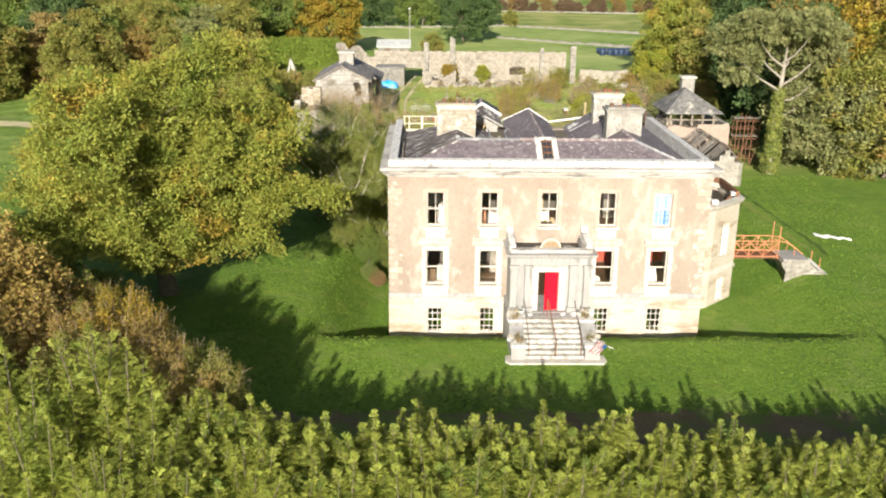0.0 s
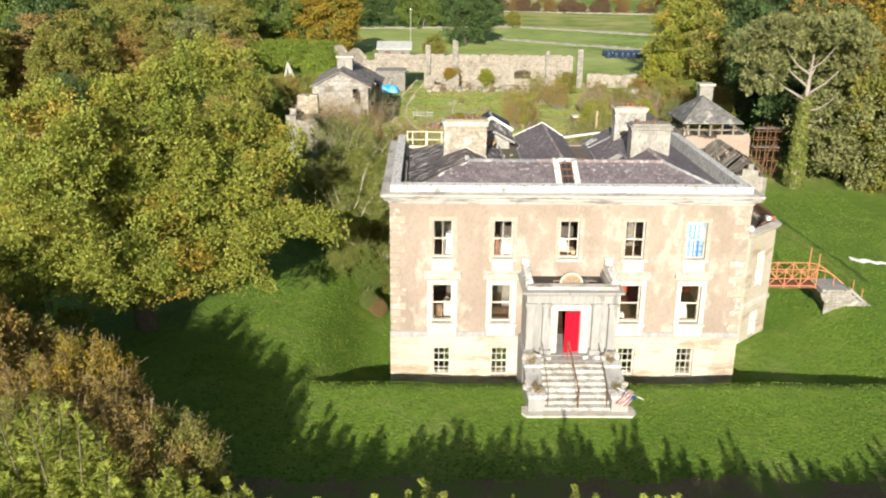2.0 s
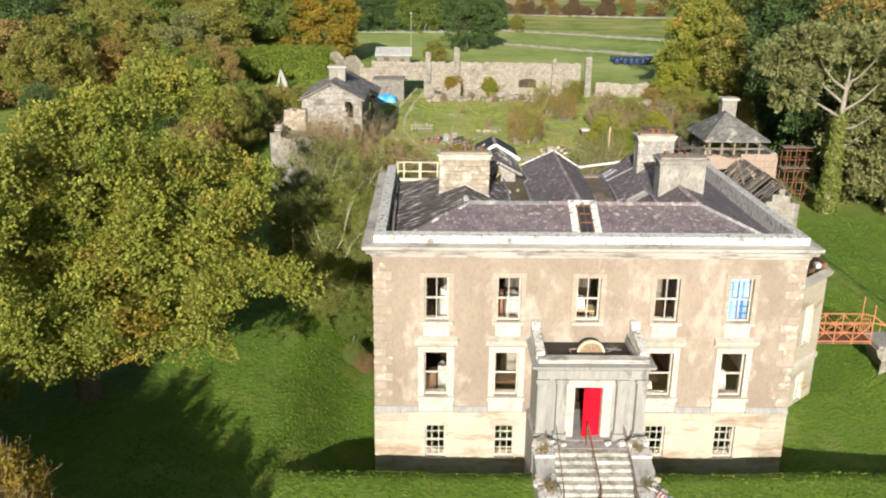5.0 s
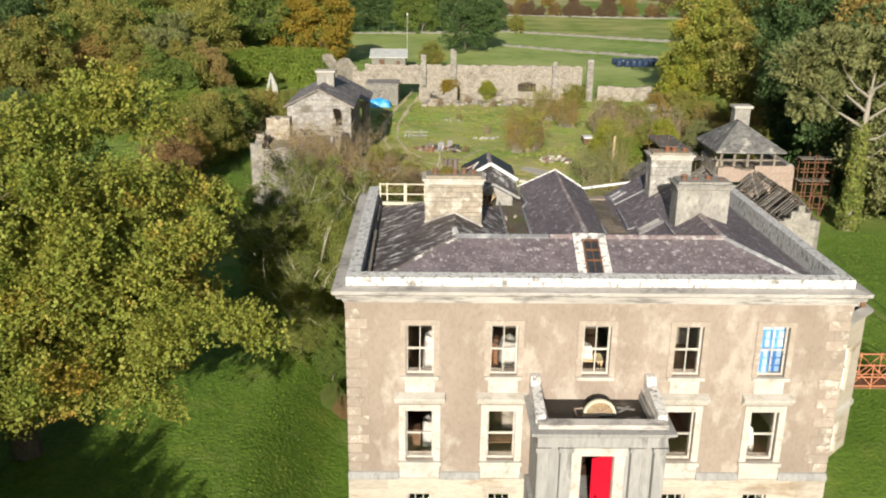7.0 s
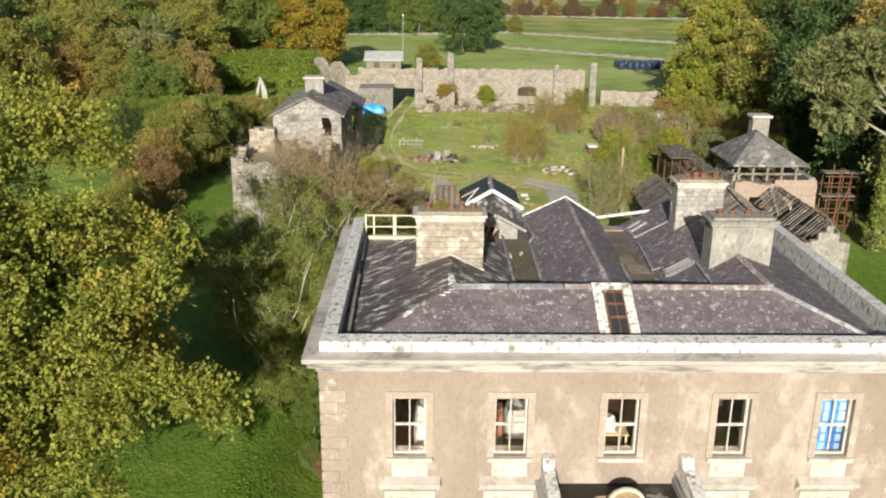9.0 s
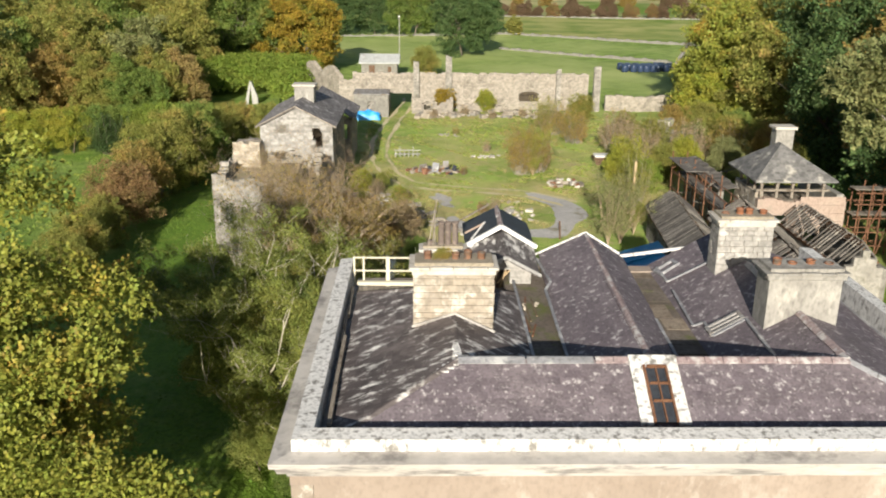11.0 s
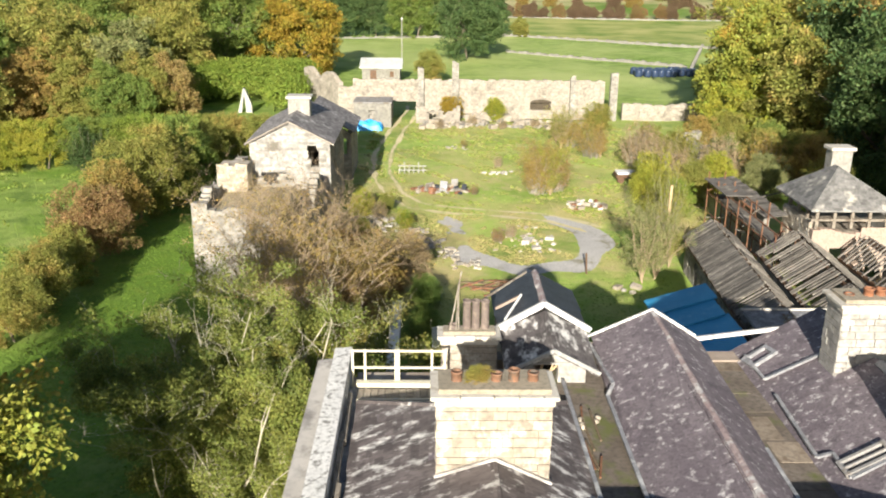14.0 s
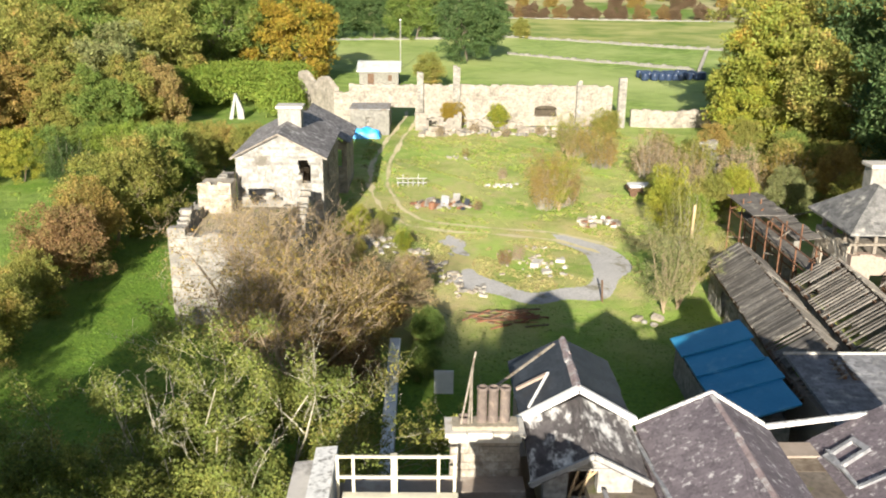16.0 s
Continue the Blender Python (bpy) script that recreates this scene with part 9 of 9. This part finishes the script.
for i in range(34):
    x, y = r.uniform(2.9, 6.8), r.uniform(86.8, 88.9)
    a = r.uniform(-0.6, 0.6)
    z = float(ground_height(x, y)) + r.uniform(0.05, 0.35)
    bm = bmesh.new()
    beam(bm, (x - 0.7 * math.cos(a), y - 0.7 * math.sin(a), z), (x + 0.7 * math.cos(a), y + 0.7 * math.sin(a), z + r.uniform(-0.1, 0.15)), 0.08)
    own(planks, "timber", bm, r.choice([TERRACOTTA, RUST, OLD_TIMBER]))
frames = thing("pallet_stack", "white-weathered pallets and frames on the grass", "pallet", at=(-0.9, 119, 1.1))
for i in range(6):
    x = -2.1 + i * 0.45
    own(frames, "slat", box(x, x + 0.07, 118.6, 118.67, 1.1, 1.7 + 0.5 * (i % 3 == 1)), GREY_STONE)
for z in (1.35, 1.75):
    own(frames, "rail", box(-2.2, 0.5, 118.71, 118.78, z, z + 0.08), GREY_STONE)
trailer = thing("trailer", "dark flat trailer with a white load", "trailer", at=(18.9, 116, 1.1))
own(trailer, "bed", box(17.8, 20.0, 115.2, 116.8, 1.55, 1.85, 0.03), DARK_WOOD)
own(trailer, "load", box(17.9, 19.9, 115.3, 116.7, 1.86, 2.05, 0.05), WHITE_PAINT, "white sheeted load")
for x in (18.2, 19.6):
    own(trailer, "wheel", lathe(0, 0, [(0.32, -0.09), (0.34, 0.0), (0.32, 0.09)], 14), DARK_WOOD).matrix_basis = pose(x, 115.15, 1.42, 90, 0, 0)
post = thing("post", "dark leaning post beside the drive", "post", at=(10.9, 90.9, 1.1))
bm = bmesh.new()
beam(bm, (10.9, 90.9, 1.0), (10.8, 90.9, 2.5), 0.1)
own(post, "shaft", bm, DARK_WOOD)
pole = thing("pole", "tall bare timber pole in the scrub", "pole", at=(16.6, 93.5, 1.1))
bm = bmesh.new()
beam(bm, (16.6, 93.5, 1.0), (16.7, 93.5, 6.4), 0.14)
own(pole, "shaft", bm, RAW_TIMBER)
mast = thing("mast", "slim white mast in the pasture", "mast", at=(-4.0, 203, 1.1))
bm = bmesh.new()
beam(bm, (-4.0, 203, 1.0), (-4.0, 203, 9.6), 0.14)
own(mast, "pole", bm, GREY_SHEET)
own(mast, "head", box(-4.15, -3.85, 202.9, 203.1, 9.6, 9.9, 0.05), WHITE_PAINT)
lamp_post = thing("gate_post", "white post at the meadow hedge", "post", at=(-25.4, 126, 1.1))
own(lamp_post, "shaft", box(-25.5, -25.3, 125.9, 126.1, 1.0, 4.3, 0.02), WHITE_PAINT)
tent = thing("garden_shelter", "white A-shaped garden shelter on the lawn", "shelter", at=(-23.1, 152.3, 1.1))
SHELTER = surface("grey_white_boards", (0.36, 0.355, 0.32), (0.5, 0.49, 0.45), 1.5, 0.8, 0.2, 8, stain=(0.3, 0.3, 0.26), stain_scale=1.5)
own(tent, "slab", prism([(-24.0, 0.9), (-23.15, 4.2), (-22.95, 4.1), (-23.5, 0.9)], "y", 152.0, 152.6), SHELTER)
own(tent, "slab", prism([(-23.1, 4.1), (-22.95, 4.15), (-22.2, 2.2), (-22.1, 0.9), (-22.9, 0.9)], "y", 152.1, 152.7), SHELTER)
board = thing("plastic_sheet", "crumpled white sheet on the grass", "sheet", at=(29.2, 61.3, 1.2))
bm = bmesh.new()
bmesh.ops.create_grid(bm, x_segments=14, y_segments=5, size=1)
for v in bm.verts:
    x, y = v.co.x, v.co.y
    px, py = 29.6 + x * 1.1, 61.1 - x * 0.5 + y * (0.35 - 0.2 * x)
    v.co = Vector((px, py, float(ground_height(px, py)) + 0.06 + 0.06 * math.sin(x * 8 + y * 3)))
own(board, "sheet", bm, WHITE_PAINT)

# dry-stone field walls
def field_wall(a, b, seed, label="low dry-stone wall across the pasture"):
    m, length = along(a, b)
    z0 = float(ground_height((a[0] + b[0]) / 2, (a[1] + b[1]) / 2))
    w = thing("field_wall", label, "wall", at=((a[0] + b[0]) / 2, (a[1] + b[1]) / 2, z0))
    broken_wall(a, b, 0.6, z0 - 0.6, lambda u: z0 + 0.5 + 0.1 * math.sin(u * 1.7) + 0.1 * math.sin(u * 4.1), [], FIELD_STONE, w, "wall", seed, stones=False)
    return w


field_wall((17.5, 230), (38.5, 213), 1)
field_wall((38.5, 213), (49, 204), 5)
field_wall((-30, 255), (22, 269), 2)
field_wall((22, 269), (66, 240), 2)
field_wall((64, 245), (48.6, 200), 3)
field_wall((20, 336), (110, 326), 4)
r = random.Random(9)
first_bale = None
for i in range(26):
    x = 36.8 + 1.3 * (i % 9) + r.uniform(-0.35, 0.35)
    y = 189.5 + (i // 9) * 1.7 + 0.25 * (i % 9) + r.uniform(-0.4, 0.4)
    m = Matrix.Translation((x, y, float(ground_height(x, y)) + 0.62)) @ Matrix.Rotation(r.uniform(0, 3), 4, "Z")
    if first_bale is None:
        first_bale = thing("silage_bale", "round silage bale in dark blue wrap", "bale", "silage bales")
        bm = lathe(0, 0, [(0.45, -0.62), (0.58, -0.58), (0.64, -0.4), (0.65, 0), (0.64, 0.4), (0.58, 0.58), (0.45, 0.62)], 18)
        wrap = part("wrap", bm, surface("dark_blue_wrap", (0.022, 0.036, 0.075), (0.045, 0.07, 0.125), 2, 0.3, 0.3, 6), first_bale, "", True)
        first_bale.matrix_basis = m
    else:
        copy_thing(first_bale, m)

# pale farm track beyond the sycamore
far_track = link_mesh("farm_track", ground_sheet("farm_track", np.linspace(-75, -37, 60), np.linspace(94, 114, 44), 0.03, lambda x, y: np.abs(y - 105 + (x + 45) * 0.35 + 0.8 * np.sin(x * 0.3)) < 1.6), TRACK)
tagged(far_track, "pale gravel farm track beyond the trees", "track", kind="structure")


# ---- rooms behind the windows ----
def cabinet(x, y, z, w, d, h, material, label, turn=0):
    c = thing("cabinet", label, "cabinet", at=(x, y, z))
    c.rotation_euler = (0, 0, turn)
    part("body", box(-w / 2, w / 2, -d / 2 + 0.03, d / 2, 0.0, h, 0.01), material, c)
    for s in (-1, 1):
        part("door", box(s * w / 4 - w / 4 + 0.02, s * w / 4 + w / 4 - 0.02, -d / 2, -d / 2 + 0.028, 0.06, h - 0.06), material, c)
    return c


def table(x, y, z, w, d, material, label):
    c = thing("table", label, "table", at=(x, y, z))
    part("tabletop", box(-w / 2, w / 2, -d / 2, d / 2, 0.71, 0.75, 0.01), material, c)
    for a in (-1, 1):
        for b in (-1, 1):
            part("leg", box(a * (w / 2 - 0.07) - 0.03, a * (w / 2 - 0.07) + 0.03, b * (d / 2 - 0.07) - 0.03, b * (d / 2 - 0.07) + 0.03, 0, 0.709), material, c)
    return c


def covered(x, y, z, w, d, h, label):
    """Furniture under a dust sheet."""
    c = thing("dust_sheet", label, "dust sheet", at=(x, y, z))
    bm = bmesh.new()
    bmesh.ops.create_grid(bm, x_segments=12, y_segments=10, size=1)
    for v in bm.verts:
        p, q = v.co.x, v.co.y
        e = max(abs(p), abs(q))
        f = 1 if e < 0.7 else max(0.0, (1 - e) / 0.3)
        v.co = Vector((p * w / 2 * (1 + 0.05 * math.sin(9 * q)), q * d / 2, h * f ** 0.6 + 0.05 * math.sin(6 * p + 3 * q) * f))
    bmesh.ops.solidify(bm, geom=bm.faces[:], thickness=0.02)
    part("cloth", bm, DUST_SHEET, c)
    return c


U, M_ = 6.18, 2.83
covered(0.9, 48.2, U, 0.7, 0.9, 1.5, "white dust sheet over bedroom furniture")
cabinet(-0.4, 49.5, U, 1.1, 0.5, 1.8, DARK_WOOD, "tall dark wooden wardrobe in a bedroom")
cabinet(3.0, 48.4, U, 0.7, 0.45, 1.3, TERRACOTTA, "reddish chest beside the bedroom window")
covered(3.9, 49.2, U, 0.9, 1.2, 0.9, "white dust sheet over a low chair")
table(6.6, 47.9, U, 1.2, 0.7, RAW_TIMBER, "pale workbench under the middle window")
covered(6.5, 47.95, U + 0.76, 0.7, 0.5, 0.5, "white sheet heaped on the workbench")
cabinet(6.2, 51.6, U, 1.6, 0.5, 1.9, RAW_TIMBER, "pale open cupboard against the wall")
covered(9.5, 48.0, U, 0.6, 0.6, 0.7, "white dust sheet over a stool")
cabinet(10.9, 51.0, U, 0.8, 0.5, 1.7, TIMBER, "weathered grey cupboard in a bedroom")
cabinet(0.2, 48.0, M_, 0.6, 0.5, 1.1, DARK_WOOD, "dark wooden bureau by the window")
covered(0.8, 48.8, M_, 0.6, 0.8, 1.0, "white dust sheet over a drawing-room chair")
table(3.4, 47.9, M_, 1.3, 0.8, DARK_WOOD, "dark polished table by the window")
cabinet(4.2, 50.0, M_, 0.9, 0.5, 1.7, TIMBER, "weathered grey bookcase in the drawing room")
covered(9.7, 47.8, M_, 0.6, 0.5, 0.7, "white dust sheet over a stool")
cabinet(9.3, 49.6, M_, 0.9, 0.5, 2.2, RED_PAINT, "red-painted tall cupboard in the hall room")
covered(12.9, 48.2, M_, 0.9, 0.7, 1.1, "brown-white sheet over an armchair")
cabinet(12.4, 50.2, M_, 1.0, 0.5, 2.0, DARK_WOOD, "dark wooden dresser against the wall")
# blue sheeting on battens behind the end window
blue = thing("blue_sheeting", "pale blue sheeting on dark blue battens in the window", "sheeting", at=(12.85, 46.6, 6.98))
BLUE_PALE = surface("pale_blue_sheet", (0.27, 0.4, 0.6), (0.34, 0.47, 0.66), 1, 0.6, 0.1, 5)
BLUE_DEEP = surface("deep_blue_batten", (0.03, 0.13, 0.36), (0.05, 0.17, 0.42), 1, 0.6, 0.1, 5)
own(blue, "sheet", box(12.38, 13.32, 46.66, 46.68, 6.99, 8.87), BLUE_PALE)
for x in (12.62, 12.86, 13.06):
    own(blue, "batten", box(x - 0.05, x + 0.05, 46.62, 46.655, 6.99, 8.6), BLUE_DEEP)
for z in (7.25, 7.55, 7.95, 8.3, 8.6):
    own(blue, "batten", box(12.4, 13.3, 46.6, 46.618, z - 0.025, z + 0.025), BLUE_DEEP)

# flag and plants on the entrance steps
flag = thing("flag", "striped red and white flag drooping from a white pole", "flag", at=(8.4, 40.5, 2.5))
bm = bmesh.new()
beam(bm, (8.2, 40.62, 2.84), (9.34, 40.3, 2.43), 0.03)
own(flag, "pole", bm, WHITE_PAINT)
FLAG_A, FLAG_B, FLAG_C, FLAG_D = (Vector(p) for p in ((8.09, 40.28, 2.24), (8.55, 40.4, 2.8), (9.05, 40.34, 2.54), (8.62, 40.26, 2.1)))


def on_flag(u, v, lift=0.0):
    """A point of the drooping cloth: u along the stripes, v across them."""
    p = FLAG_A.lerp(FLAG_D, v).lerp(FLAG_B.lerp(FLAG_C, v), u)
    return p + Vector((0, -lift - 0.05 * math.sin(v * 9 + u * 3), 0.015 * math.sin(v * 14)))


def cloth(u0, u1, v0, v1, n, lift=0.0):
    bm = bmesh.new()
    rows = [(bm.verts.new(on_flag(u, v0, lift)), bm.verts.new(on_flag(u, v1, lift))) for u in np.linspace(u0, u1, n)]
    for p, q in zip(rows, rows[1:]):
        bm.faces.new((p[0], p[1], q[1], q[0]))
    bmesh.ops.solidify(bm, geom=bm.faces[:], thickness=0.004)
    return bm


for k in range(9):
    own(flag, "stripe", cloth(0, 1, k / 9, (k + 1) / 9, 9), FADED_RED if k % 2 == 0 else WHITE_PAINT)
own(flag, "canton", cloth(0.5, 1.0, 0.6, 1.0, 6, 0.012), BLUE_DEEP, "dark blue canton")
t, c = thicket(90, 0.4, 0.22, 10, 160, 0.03)
dead = plant("potted_plant", "withered brown plant on the step wall", "plant", t, c, BARK, LEAF_BROWN)
dead.matrix_basis = Matrix.Translation((4.6, 40.8, 2.56))
for x, y, z in ((8.3, 40.9, 2.56), (4.6, 42.6, 3.1), (8.3, 42.7, 3.1)):
    copy_thing(dead, Matrix.Translation((x, y, z)) @ Matrix.Rotation(x, 4, "Z") @ Matrix.Diagonal((0.9, 0.9, 0.9, 1)))
